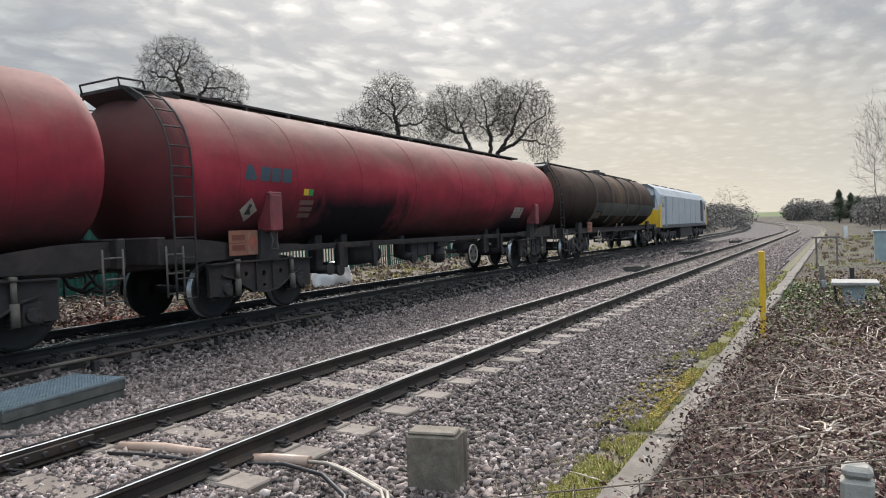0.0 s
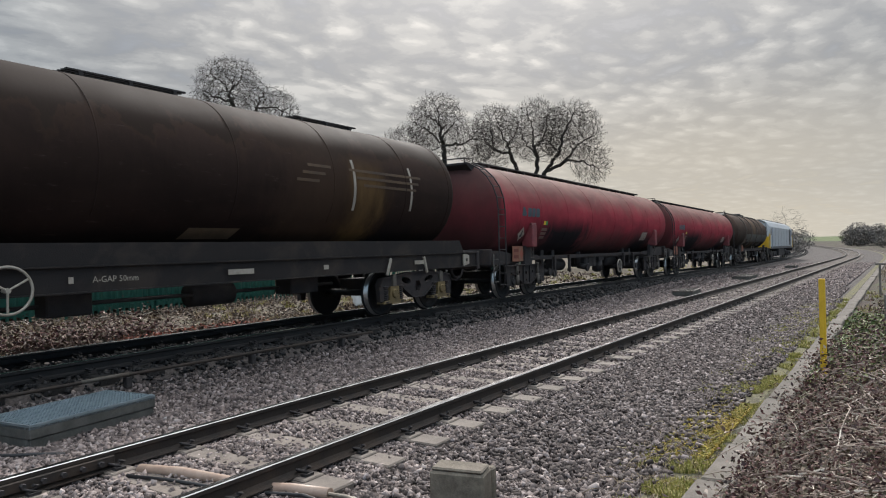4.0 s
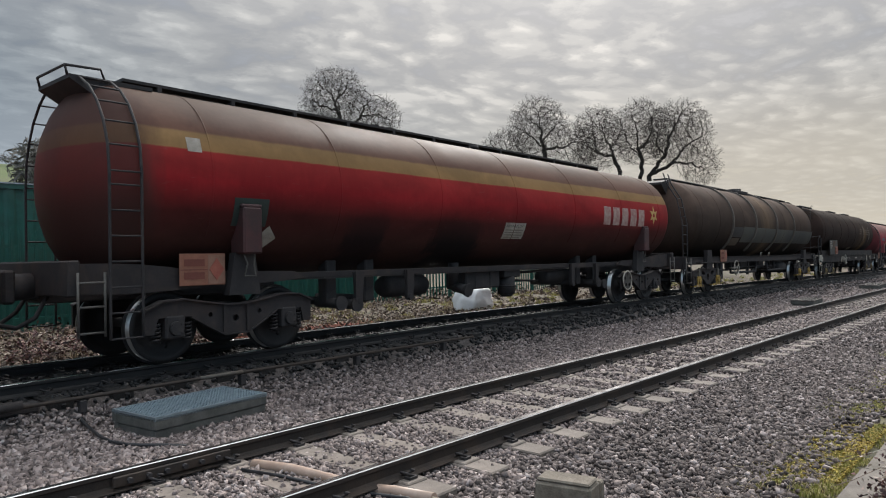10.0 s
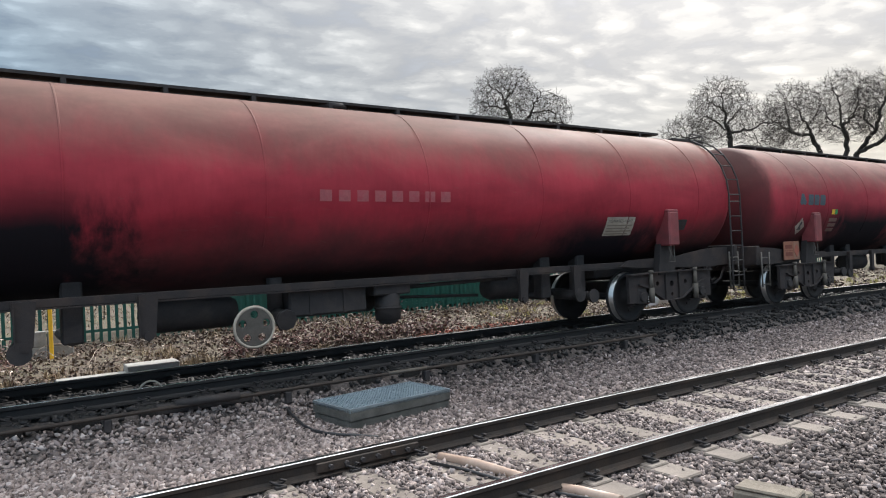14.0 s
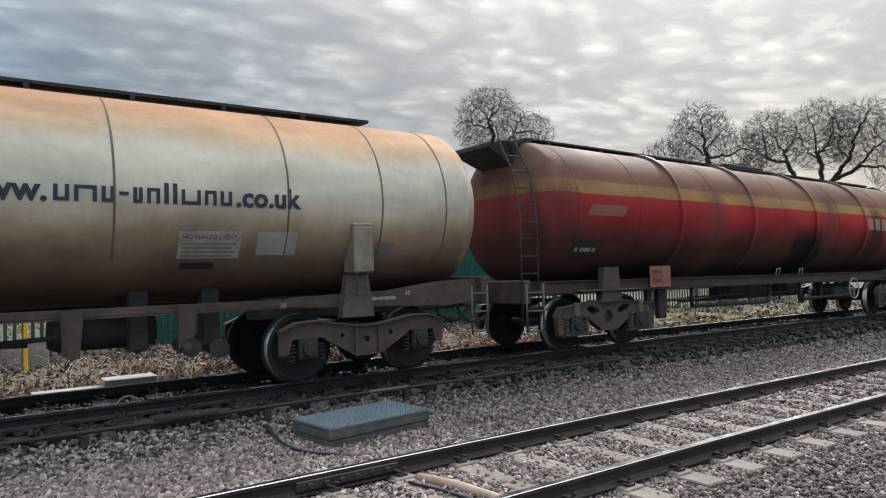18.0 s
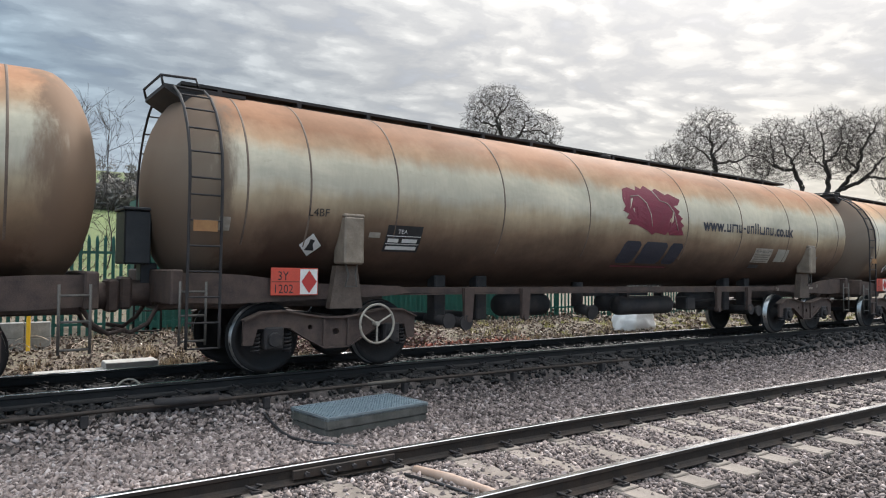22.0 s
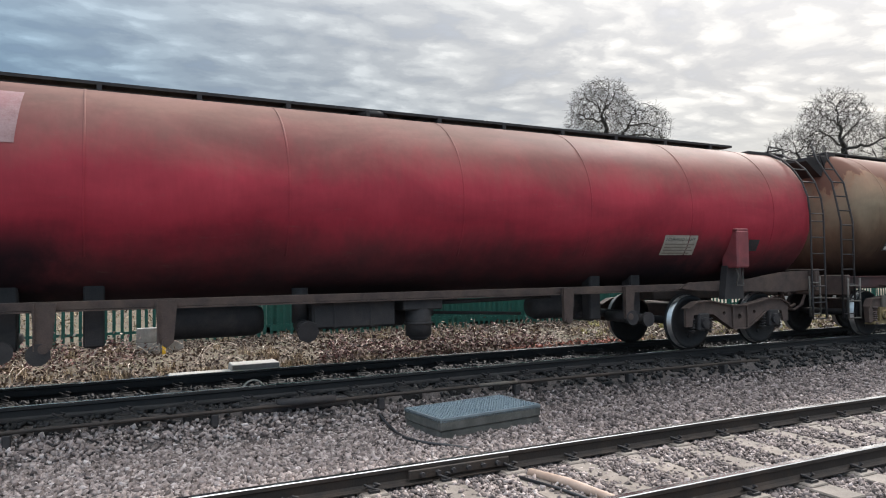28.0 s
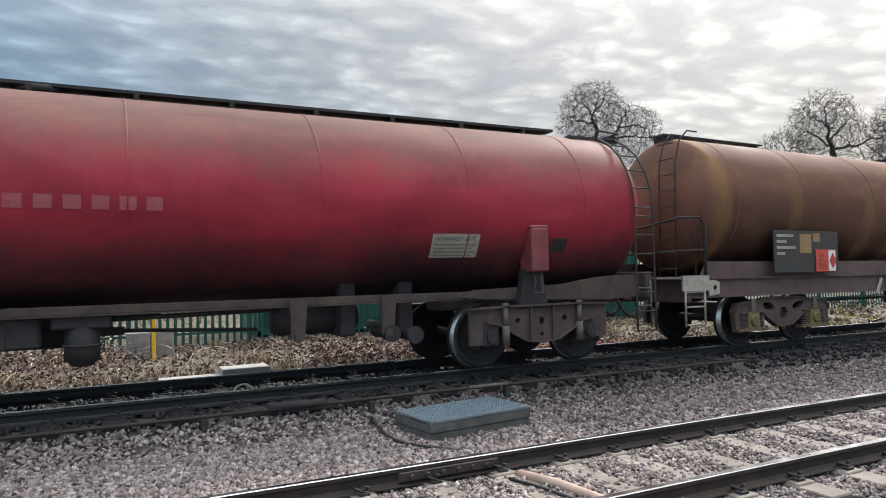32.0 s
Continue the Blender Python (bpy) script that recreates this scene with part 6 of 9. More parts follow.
def cream_wagon(number):
    w, r, zc = smooth_wagon("cream bogie tank wagon, rust-brown above and below, with a maroon emblem", PAINT_LIGHTEST if number == 10 else PAINT_LIGHTER if number == 12 else PAINT_EWS, "creamseam", -1, {"wheel": -5.88, "cover": COVER_CREAM}, (-7.8, -6.96, -5.62, -3.62, -1.62, 1.28, 3.25, 5.28, 6.66, 7.75), (-8.35, 7.05))
    # stencils on the stub frame
    for text, x, z in (("48", 7.16, 1.12), ("38", 5.24, 1.03)):
        new("figures", words_mesh(("stencil", text), text, 0.10, DIRTY_WHITE, lambda a, b, x=x, z=z: (x + a, -1.008, z - 0.02 + b))).parent = w
    for i in range(4):
        part("figure_bar", lambda bm: box(bm, 0, 0.085, -1.006, -1.002, 0, 0.045), DIRTY_WHITE, w, key="stubtable", at=(6.62 + 0.10 * i, 0, 1.05))
    # emblem: a ragged maroon crest of plain shape
    top = [(-0.42, 0.55), (-0.36, 0.80), (-0.20, 0.86), (0.0, 0.80), (0.05, 0.92), (0.18, 0.86), (0.30, 0.96), (0.5, 0.84), (0.62, 0.92), (0.86, 0.78), (0.98, 0.82), (1.30, 0.70), (1.18, 0.55), (1.05, 0.52)]
    low = [(1.22, 0.40), (1.16, 0.34), (1.30, 0.24), (1.22, 0.18), (1.34, 0.08), (1.26, 0.02), (1.36, -0.14), (0.92, -0.16), (0.86, -0.08), (0.80, -0.16), (0.50, -0.12), (0.40, -0.18), (0.28, -0.10), (-0.05, 0.02), (-0.30, 0.02), (-0.22, 0.12), (-0.36, 0.14), (-0.28, 0.24), (-0.44, 0.30), (-0.36, 0.40)]
    dx, du = -0.28, -0.20
    part("emblem", outline_sticker([(x * 1.05 + dx, u * 0.86 + du + 0.05) for x, u in top + low], r, zc, 0.005), MAROON, w, "maroon crest of plain ragged shape", key="crest")
    for i, pts in enumerate(([(-0.10, 0.52), (0.15, 0.56), (0.35, 0.42), (0.45, 0.20), (0.50, -0.02)], [(0.62, 0.70), (0.78, 0.50), (1.02, 0.46), (1.18, 0.30), (1.24, 0.1), (1.32, -0.06)])):
        part("emblem_line", lambda bm, pts=pts: tube(bm, [on_tank(x - 0.38, u - 0.12, r, zc, 0.004) for x, u in pts], 0.012, 4), DIRTY_WHITE, w, key=("crestline", i))
    for i, (a, b) in enumerate(((-0.66, -0.16), (-0.08, 0.66), (0.74, 1.16))):
        part("brand_block", outline_sticker(plain_block(a, b, -0.92, -0.44, 0.07, 0.08), r, zc, 0.005), NAVY, w, "navy block of a brand mark", key=("creambrand", i))
    part("brand_underline", sticker(-0.68, 1.0, -1.02, -0.985, r, zc, 0.005), MAROON, w, key="creamline")
    # the web address, its name struck down to bars of the letters' strokes
    lettering(w, "lettering", "creamaddr", "www.", 1.80, -0.13, 0.34, r, zc, NAVY, bold=0.011)
    x = 2.66
    for i, ww in enumerate((0.15, 0.22, 0.13, 0.10, 0.10, 0.14, 0.05, 0.05, 0.22, 0.14, 0.14)):
        tall = i in (6, 7)
        lo, hi = (-0.05, -0.01) if i == 3 else (-0.13, 0.11 if tall else 0.045)
        if tall or i == 3:
            mark(w, "address_bar", "creamaddr", x, x + ww, lo, hi, r, zc, NAVY, lift=0.005)
        else:
            for a, b in ((x, x + 0.042), (x + ww - 0.042, x + ww)):
                mark(w, "address_bar", "creamaddr", a, b, lo, hi, r, zc, NAVY, lift=0.005)
            mark(w, "address_bar", "creamaddr", x + 0.042, x + ww - 0.042, hi - 0.04 if i % 2 else lo, hi if i % 2 else lo + 0.04, r, zc, NAVY, lift=0.005)
        x += ww + 0.045
    lettering(w, "lettering", "creamaddr2", ".co.uk", x, -0.13, 0.34, r, zc, NAVY, bold=0.011)
    part("end_box", lambda bm: (box(bm, -8.98, -8.66, -0.25, 0.3, 1.40, 2.08, 0.02), box(bm, -9.0, -8.64, -0.28, 0.33, 2.08, 2.12, 0.01), box(bm, -8.75, -8.55, -0.1, 0.15, 1.0, 1.42, 0.01)), BLACKPLATE, w, "black equipment box on the wagon's end", key="creamendbox")
    lettering(w, "lettering", "creamcode", "L4BF", -6.98, -0.36, 0.15, r, zc, BLACKPLATE)
    p = mark(w, "data_panel", "creamdata", -5.74, -5.14, -0.84, -0.42, r, zc, BLACKPLATE, "black data panel with white figures")
    lettering(p, "lettering", "creamdata", "TEA", -5.56, -0.54, 0.09, r, zc, WHITE)
    for i, (a, b, u) in enumerate(((-5.70, -5.52, -0.68), (-5.46, -5.2, -0.68), (-5.70, -5.18, -0.80))):
        mark(p, "figure_bar", "creamfig", a, b, u, u + 0.06, r, zc, WHITE, lift=0.008)
    for i, u in enumerate((-0.585, -0.71)):
        mark(p, "rule_line", "creamrule", -5.73, -5.15, u, u + 0.012, r, zc, WHITE, lift=0.008)
    mark(w, "maker_plate", "creammk", -6.02, -5.84, -0.62, -0.54, r, zc, DIRTY_WHITE)
    dia = part("warning_diamond", outline_sticker([(-7.02, -0.78), (-6.86, -0.96), (-6.70, -0.78), (-6.86, -0.60)], r, zc, 0.005), WHITE, w, "white warning diamond with a black symbol", key="creamdia")
    part("symbol", outline_sticker([(-6.93, -0.86), (-6.79, -0.86), (-6.83, -0.76), (-6.81, -0.70), (-6.88, -0.68), (-6.89, -0.76)], r, zc, 0.009), BLACKPLATE, dia, key="creamdiasym")
    mark(w, "warning_tag", "creamtag", -8.12, -7.98, -0.62, -0.44, r, zc, DIRTY_WHITE)
    part("ladder_tag", lambda bm: box(bm, -8.47, -8.19, -1.385, -1.37, 1.79, 1.92), mat("ochre_tag", (0.22, 0.10, 0.035), (0.32, 0.16, 0.06), 8, 0.6), w, "faded orange tag on the ladder", key="creamladtag")
    notice(w, "creamnotice", 3.95, -0.80, r, zc)
    mark(w, "data_panel", "creamdata2", 6.60, 6.90, -0.82, -0.58, r, zc, mat("louvre_grey", (0.12, 0.11, 0.10), (0.2, 0.18, 0.16)))
    mark(w, "patch_panel", "creampatch", 4.90, 5.42, -0.76, -0.44, r, zc, mat("greyed_panel", (0.26, 0.24, 0.19), (0.36, 0.33, 0.28)))
    mark(w, "number_panel", "creamnum", 4.0, 4.4, -0.96, -0.86, r, zc, BLACKPLATE)
    ob = new("lettering", words_mesh("mincurve", "MINIMUM CURVE 80 METRES", 0.085, DIRTY_WHITE, lambda a, b: (0.2 + a, -0.636, 1.09 + b)))
    ob.parent = w
    return w


def stripe_wagon():
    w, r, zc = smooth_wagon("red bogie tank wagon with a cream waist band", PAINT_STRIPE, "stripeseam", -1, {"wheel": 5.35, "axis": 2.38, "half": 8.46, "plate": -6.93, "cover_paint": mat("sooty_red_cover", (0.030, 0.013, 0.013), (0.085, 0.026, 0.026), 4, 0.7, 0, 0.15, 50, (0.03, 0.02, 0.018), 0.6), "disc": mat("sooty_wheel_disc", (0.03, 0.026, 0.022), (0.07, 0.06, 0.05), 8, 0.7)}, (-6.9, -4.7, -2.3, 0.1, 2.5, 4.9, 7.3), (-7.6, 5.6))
    for i in range(5):
        mark(w, "brand_block", "stripe", 3.92 + 0.50 * i, 3.92 + 0.50 * i + 0.36, -0.31, 0.15, r, zc, mat("worn_white_letter", (0.25, 0.10, 0.085), (0.46, 0.36, 0.31), 9, 0.6, 0.0, 0.1, 60, (0.22, 0.04, 0.04), 0.7), "worn chalky block of a brand mark")
    def star(bm):
        # a six-pointed badge with an open middle
        tips = [((0.27 if k % 2 == 0 else 0.125) * math.cos(k * math.pi / 6 + math.pi / 2), (0.27 if k % 2 == 0 else 0.125) * math.sin(k * math.pi / 6 + math.pi / 2)) for k in range(12)]
        rows = [[bm.verts.new(on_tank(6.9 + a * q, 0.02 + b * q, r, zc, 0.005)) for a, b in tips] for q in (1.0, 0.75, 0.5)]
        rows.append([bm.verts.new(on_tank(6.9 + 0.06 * math.cos(k * math.pi / 6 + math.pi / 2), 0.02 + 0.06 * math.sin(k * math.pi / 6 + math.pi / 2), r, zc, 0.005)) for k in range(12)])
        for p, q in zip(rows, rows[1:]):
            for k in range(12):
                bm.faces.new((p[k], p[(k + 1) % 12], q[(k + 1) % 12], q[k]))
    part("star_badge", star, mat("brass_yellow_paint", (0.42, 0.26, 0.08), (0.52, 0.34, 0.12)), w, "ochre star-shaped badge", key="star")
    notice(w, "stripenotice", -0.25, -0.74, r, zc)
    mark(w, "warning_tag", "stripetag", -7.23, -7.03, 0.34, 0.54, r, zc, DIRTY_WHITE)
    mark(w, "data_panel", "stripedata", -6.57, -6.02, -0.62, -0.22, r, zc, mat("dark_green_panel", (0.014, 0.024, 0.020), (0.030, 0.044, 0.037), 6, 0.6), "dark green data panel")
    part("warning_diamond", outline_sticker([(-6.12, -0.80), (-5.95, -1.0), (-5.78, -0.80), (-5.95, -0.60)], r, zc, 0.005), DIRTY_WHITE, w, "grimy white warning diamond", key="stripedia")
    return w


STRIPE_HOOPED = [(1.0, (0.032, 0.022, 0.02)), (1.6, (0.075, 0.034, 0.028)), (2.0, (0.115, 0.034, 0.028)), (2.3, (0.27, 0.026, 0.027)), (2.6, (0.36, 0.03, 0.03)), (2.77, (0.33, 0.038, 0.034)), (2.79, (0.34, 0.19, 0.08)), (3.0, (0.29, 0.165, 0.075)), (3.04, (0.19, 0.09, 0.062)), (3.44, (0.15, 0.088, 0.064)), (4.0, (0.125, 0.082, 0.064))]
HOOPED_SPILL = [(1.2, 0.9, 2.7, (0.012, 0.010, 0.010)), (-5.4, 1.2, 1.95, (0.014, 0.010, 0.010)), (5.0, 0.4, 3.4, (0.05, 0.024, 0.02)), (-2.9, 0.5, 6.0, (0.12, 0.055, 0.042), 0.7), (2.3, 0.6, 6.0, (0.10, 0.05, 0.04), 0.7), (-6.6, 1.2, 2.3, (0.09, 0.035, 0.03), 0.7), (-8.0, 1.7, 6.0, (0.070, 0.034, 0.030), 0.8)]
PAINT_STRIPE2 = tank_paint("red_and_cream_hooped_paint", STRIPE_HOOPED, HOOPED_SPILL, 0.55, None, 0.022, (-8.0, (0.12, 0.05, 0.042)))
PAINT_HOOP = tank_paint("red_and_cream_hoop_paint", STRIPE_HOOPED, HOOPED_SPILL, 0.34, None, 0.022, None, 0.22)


def build_train():
    kinds = "BRRFBSRRMEEEORFR"
    train = []
    for i, k in enumerate(kinds, 1):
        GEAR["steel"] = STEEL_BROWN if i > 8 else STEEL
        if k == "R":
            w = red_wagon(-1 if i in (2, 3) else 1, i != 16, i)
        elif k == "E":
            w = cream_wagon(i)
        elif k == "S":
            w = stripe_wagon()
        elif k == "F":
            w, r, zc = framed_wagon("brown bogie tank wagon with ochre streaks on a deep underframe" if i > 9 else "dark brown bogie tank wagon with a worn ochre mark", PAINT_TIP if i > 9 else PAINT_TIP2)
            ochre = mat("ochre_brand_paint", (0.22, 0.13, 0.055), (0.34, 0.215, 0.10), 5, 0.7, 0, 0.1, 40, (0.15, 0.08, 0.05), 0.55) if i > 9 else mat("worn_ochre_mark", (0.06, 0.036, 0.02), (0.11, 0.065, 0.033), 3, 0.7, 0, 0.1, 40, (0.04, 0.025, 0.02), 0.8)
            key0 = "tip" if i > 9 else "tipworn"
            for j in range(0 if i > 9 else 3, 8 if i > 9 else 6):
                u, thick = (0.54 - 0.138 * j, 0.075) if i > 9 else (0.62 - 0.135 * j, 0.05)
                x0, x1 = (2.66 - 0.11 * j, 6.50 - 0.06 * j) if i > 9 else (3.05 - 0.14 * j, 6.35 - 0.10 * j)
                gap = (3.22 - 0.16 * (j - 3), 3.72 + 0.20 * (j - 3))
                for a, b in ((x0, gap[0]), (gap[1], x1)) if 2 < j < 7 else ((x0, x1),):
                    if b - a > 0.1:
                        mark(w, "brand_bar", key0, a, b, u, u + thick, r, zc, ochre, "faded ochre stripe of a brand mark")
            if i > 9:
                part("brand_edge", outline_sticker([(6.50, 0.615), (6.54, 0.615), (6.12, -0.43), (6.08, -0.43)], r, zc, 0.005), ochre, w, key=key0 + "edge")
            if i < 9:
                mark(w, "patch_panel", "tipdark", 0.35, 1.30, -1.20, -0.95, r, zc, mat("scraped_brown_patch", (0.07, 0.045, 0.025), (0.13, 0.085, 0.05), 6, 0.7), slant=0.1)
                for q, x in enumerate((3.85, 5.68)):
                    mark(w, "chalk_stroke", "tipdark", x, x + 0.07, -0.52 + 0.05 * q, 0.44, r, zc, DIRTY_WHITE, "pale chalk stroke", slant=-0.05)
            else:
                part("brand_wedge", outline_sticker([(2.30, -0.42), (4.45, -0.42), (4.05, -0.22), (3.72, -0.04), (3.46, 0.10), (3.2, -0.08), (2.8, -0.24)], r, zc, 0.006), ochre, w, "faded ochre wedge", key=key0 + "wedge")
            for j in range(11):
                if j != 7 and i > 9:
                    mark(w, "brand_block", key0 + "name", 2.05 + 0.20 * j, 2.05 + 0.20 * j + 0.145, -0.70, -0.54, r, zc, ochre)
            if i > 9:
                part("ochre_splash", outline_sticker([(-0.03, 0.53), (0.10, 0.42), (0.29, 0.05), (0.22, -0.05), (0.17, 0.05), (0.21, -0.67), (0.16, -0.6), (0.08, -0.07)], r, zc, 0.003), mat("ochre_splash", (0.30, 0.18, 0.07), (0.42, 0.27, 0.12), 6, 0.8), w, "dried ochre splash", key="tipsplash")
                for j, x in enumerate((-1.75, -1.55, -1.3, -1.2, -0.95, -0.9, -1.8, -1.1)):
                    mark(w, "paint_fleck", "tipfleck", x, x + 0.018, 0.05 + 0.07 * (j % 4), 0.16 + 0.07 * (j % 4), r, zc, DIRTY_WHITE)
                for j, (x, z) in enumerate(((-1.8, 1.08), (1.75, 1.0))):
                    part("stencil_bar", lambda bm, x=x, z=z, j=j: box(bm, x, x + 0.55, -1.222, -1.215, z, z + 0.06), mat("faded_red_stencil", (0.20, 0.05, 0.04), (0.3, 0.09, 0.08)), w, key=("tipstencil", j))
            for j, (a, b) in enumerate(((-6.38, -5.9), (-6.38, -6.1), (-6.38, -5.85), (-6.38, -6.15))):
                part("figure_bar", lambda bm, a=a, b=b, j=j: box(bm, a, b, -1.296, -1.292, 1.96 - 0.11 * j, 2.01 - 0.11 * j), DIRTY_WHITE, w, key=("tipfig", j))
            part("patch_panel", lambda bm: (box(bm, -5.72, -5.38, -1.296, -1.292, 1.66, 2.02), box(bm, -5.32, -5.12, -1.296, -1.292, 1.88, 2.04)), ochre, w, key="tippatch")
            if i < 9:
                ob = new("lettering", words_mesh("agap", "A-GAP 50mm", 0.11, DIRTY_WHITE, lambda a, b: (-1.2 + a, -1.218, 1.02 + b)))
                ob.parent = w
            for j, (x, ww) in enumerate(((-1.5, 0.06), (0.9, 0.5), (3.0, 0.12), (5.8, 0.4))):
                part("figure_bar", lambda bm, x=x, ww=ww: box(bm, x, x + ww, -1.222, -1.215, 1.02, 1.10), DIRTY_WHITE, w, key=("tipsmall", j))
        else:
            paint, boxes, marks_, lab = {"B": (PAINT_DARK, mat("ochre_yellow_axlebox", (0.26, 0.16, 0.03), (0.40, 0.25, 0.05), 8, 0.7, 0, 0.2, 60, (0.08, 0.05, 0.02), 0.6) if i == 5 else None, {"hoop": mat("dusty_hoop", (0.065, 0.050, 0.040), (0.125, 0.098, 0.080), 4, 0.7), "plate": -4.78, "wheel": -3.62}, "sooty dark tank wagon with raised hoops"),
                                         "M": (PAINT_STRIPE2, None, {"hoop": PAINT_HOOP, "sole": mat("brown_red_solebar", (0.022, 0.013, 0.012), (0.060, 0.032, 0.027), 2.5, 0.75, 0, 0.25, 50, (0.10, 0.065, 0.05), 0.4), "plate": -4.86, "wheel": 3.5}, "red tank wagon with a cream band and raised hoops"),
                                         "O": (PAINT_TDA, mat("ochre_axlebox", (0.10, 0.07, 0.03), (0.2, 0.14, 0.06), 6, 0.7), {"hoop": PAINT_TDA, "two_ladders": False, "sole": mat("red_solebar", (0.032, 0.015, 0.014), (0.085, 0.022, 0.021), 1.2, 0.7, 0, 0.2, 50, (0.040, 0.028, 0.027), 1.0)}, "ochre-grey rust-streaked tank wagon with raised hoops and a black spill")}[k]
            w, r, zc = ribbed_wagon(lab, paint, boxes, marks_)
            if k == "M":
                for j in range(5):
                    mark(w, "brand_block", "hooped", 4.22 + 0.43 * j, 4.22 + 0.43 * j + 0.31, -0.12, 0.20, r, zc, mat("worn_ochre_letter", (0.22, 0.10, 0.055), (0.40, 0.25, 0.15), 9, 0.6, 0.0, 0.1, 60, (0.26, 0.04, 0.035), 0.7), "worn ochre block of a brand mark")
                mark(w, "ghost_panel", "hooped2", -7.2, -6.2, -0.12, 0.08, r, zc, mat("faded_red_panel", (0.17, 0.05, 0.04), (0.25, 0.09, 0.065)), slant=0.15)
                p = mark(w, "data_panel", "hooped3", -7.38, -6.72, -0.90, -0.56, r, zc, mat("sooty_data_panel", (0.014, 0.011, 0.010), (0.030, 0.022, 0.020), 6, 0.7), "black data panel with white figures")
                for j, (a, b) in enumerate(((-7.34, -7.26), (-7.20, -6.92), (-6.88, -6.80))):
                    mark(p, "figure_bar", "hoopedfig", a, b, -0.80, -0.72, r, zc, DIRTY_WHITE, lift=0.008)
            elif k == "O":
                p = mark(w, "data_panel", "odata", -7.28, -6.70, -0.80, -0.40, r, zc, BLACKPLATE, "black data panel with white figures")
                lettering(p, "lettering", "odata", "TDA", -7.24, -0.53, 0.12, r, zc, WHITE)
                for j, (a, b, u) in enumerate(((-7.24, -7.04, -0.655), (-6.98, -6.74, -0.655), (-7.24, -6.78, -0.77))):
                    mark(p, "figure_bar", "ofig", a, b, u, u + 0.07, r, zc, WHITE, lift=0.008)
                mark(w, "blue_tag", "oblue", -5.20, -4.92, -0.68, -0.42, r, zc, mat("dirty_blue_tag", (0.045, 0.06, 0.09), (0.08, 0.10, 0.14), 8, 0.6))
                for j in range(3):
                    part("tag_wave", outline_sticker([(-5.10 + 0.12 * q, -0.52 - 0.13 * j + (0.03 if q % 2 else 0)) for q in range(4)] + [(-4.74 - 0.12 * q, -0.58 - 0.13 * j + (0.03 if q % 2 else 0)) for q in range(4)], r, zc, 0.009), mat("dirty_yellow_tag", (0.17, 0.105, 0.025), (0.30, 0.19, 0.05), 8, 0.6), w, key=("owave", j))
                dia = part("warning_diamond", outline_sticker([(-5.38, -0.98), (-5.2, -1.16), (-5.02, -0.98), (-5.2, -0.80)], r, zc, 0.005), DIRTY_WHITE, w, "grimy white warning diamond", key="odia")
                for j, (x, u, a, b, m) in enumerate(((6.55, 0.72, 0.42, 0.22, COVER_RED), (5.15, 0.80, 0.10, 0.10, DIRTY_WHITE), (5.35, 0.62, 0.08, 0.14, DIRTY_WHITE), (5.95, 0.66, 0.09, 0.15, mat("blue_tag_paint", (0.03, 0.10, 0.22), (0.05, 0.15, 0.3))), (6.1, 0.86, 0.12, 0.07, DIRTY_WHITE), (6.5, 0.28, 0.06, 0.12, DIRTY_WHITE), (6.95, 0.95, 0.10, 0.08, YELLOW))):
                    part("torn_sticker", outline_sticker([(x, u), (x + a * 0.9, u + b * 0.1), (x + a, u + b * 0.8), (x + a * 0.5, u + b), (x + a * 0.05, u + b * 0.7)], r, zc, 0.006), m, w, key=("torn", j))
                notice(w, "onotice", 1.25, -0.92, r, zc)
            else:
                mark(w, "waist_band", "sooty", -3.1, 7.5, -0.79, -0.17, r, zc, mat("faded_dark_band", (0.034, 0.034, 0.029), (0.082, 0.078, 0.064), 0.7, 0.7, 0, 0.1, 40, (0.018, 0.018, 0.018), 0.9), "dark faded waist band", lift=0.003)
                mark(w, "dark_panel", "sooty2", -4.20, -3.12, -0.58, -0.2, r, zc, mat("soot_black_panel", (0.010, 0.010, 0.012), (0.022, 0.021, 0.022), 3, 0.6), lift=0.006)
                mark(w, "tan_patch", "sooty3", -4.15, -3.25, -0.94, -0.62, r, zc, mat("tan_scraped_patch", (0.06, 0.040, 0.024), (0.11, 0.074, 0.044), 5, 0.7))
        train.append(w)
    return train


TRAIN = build_train()


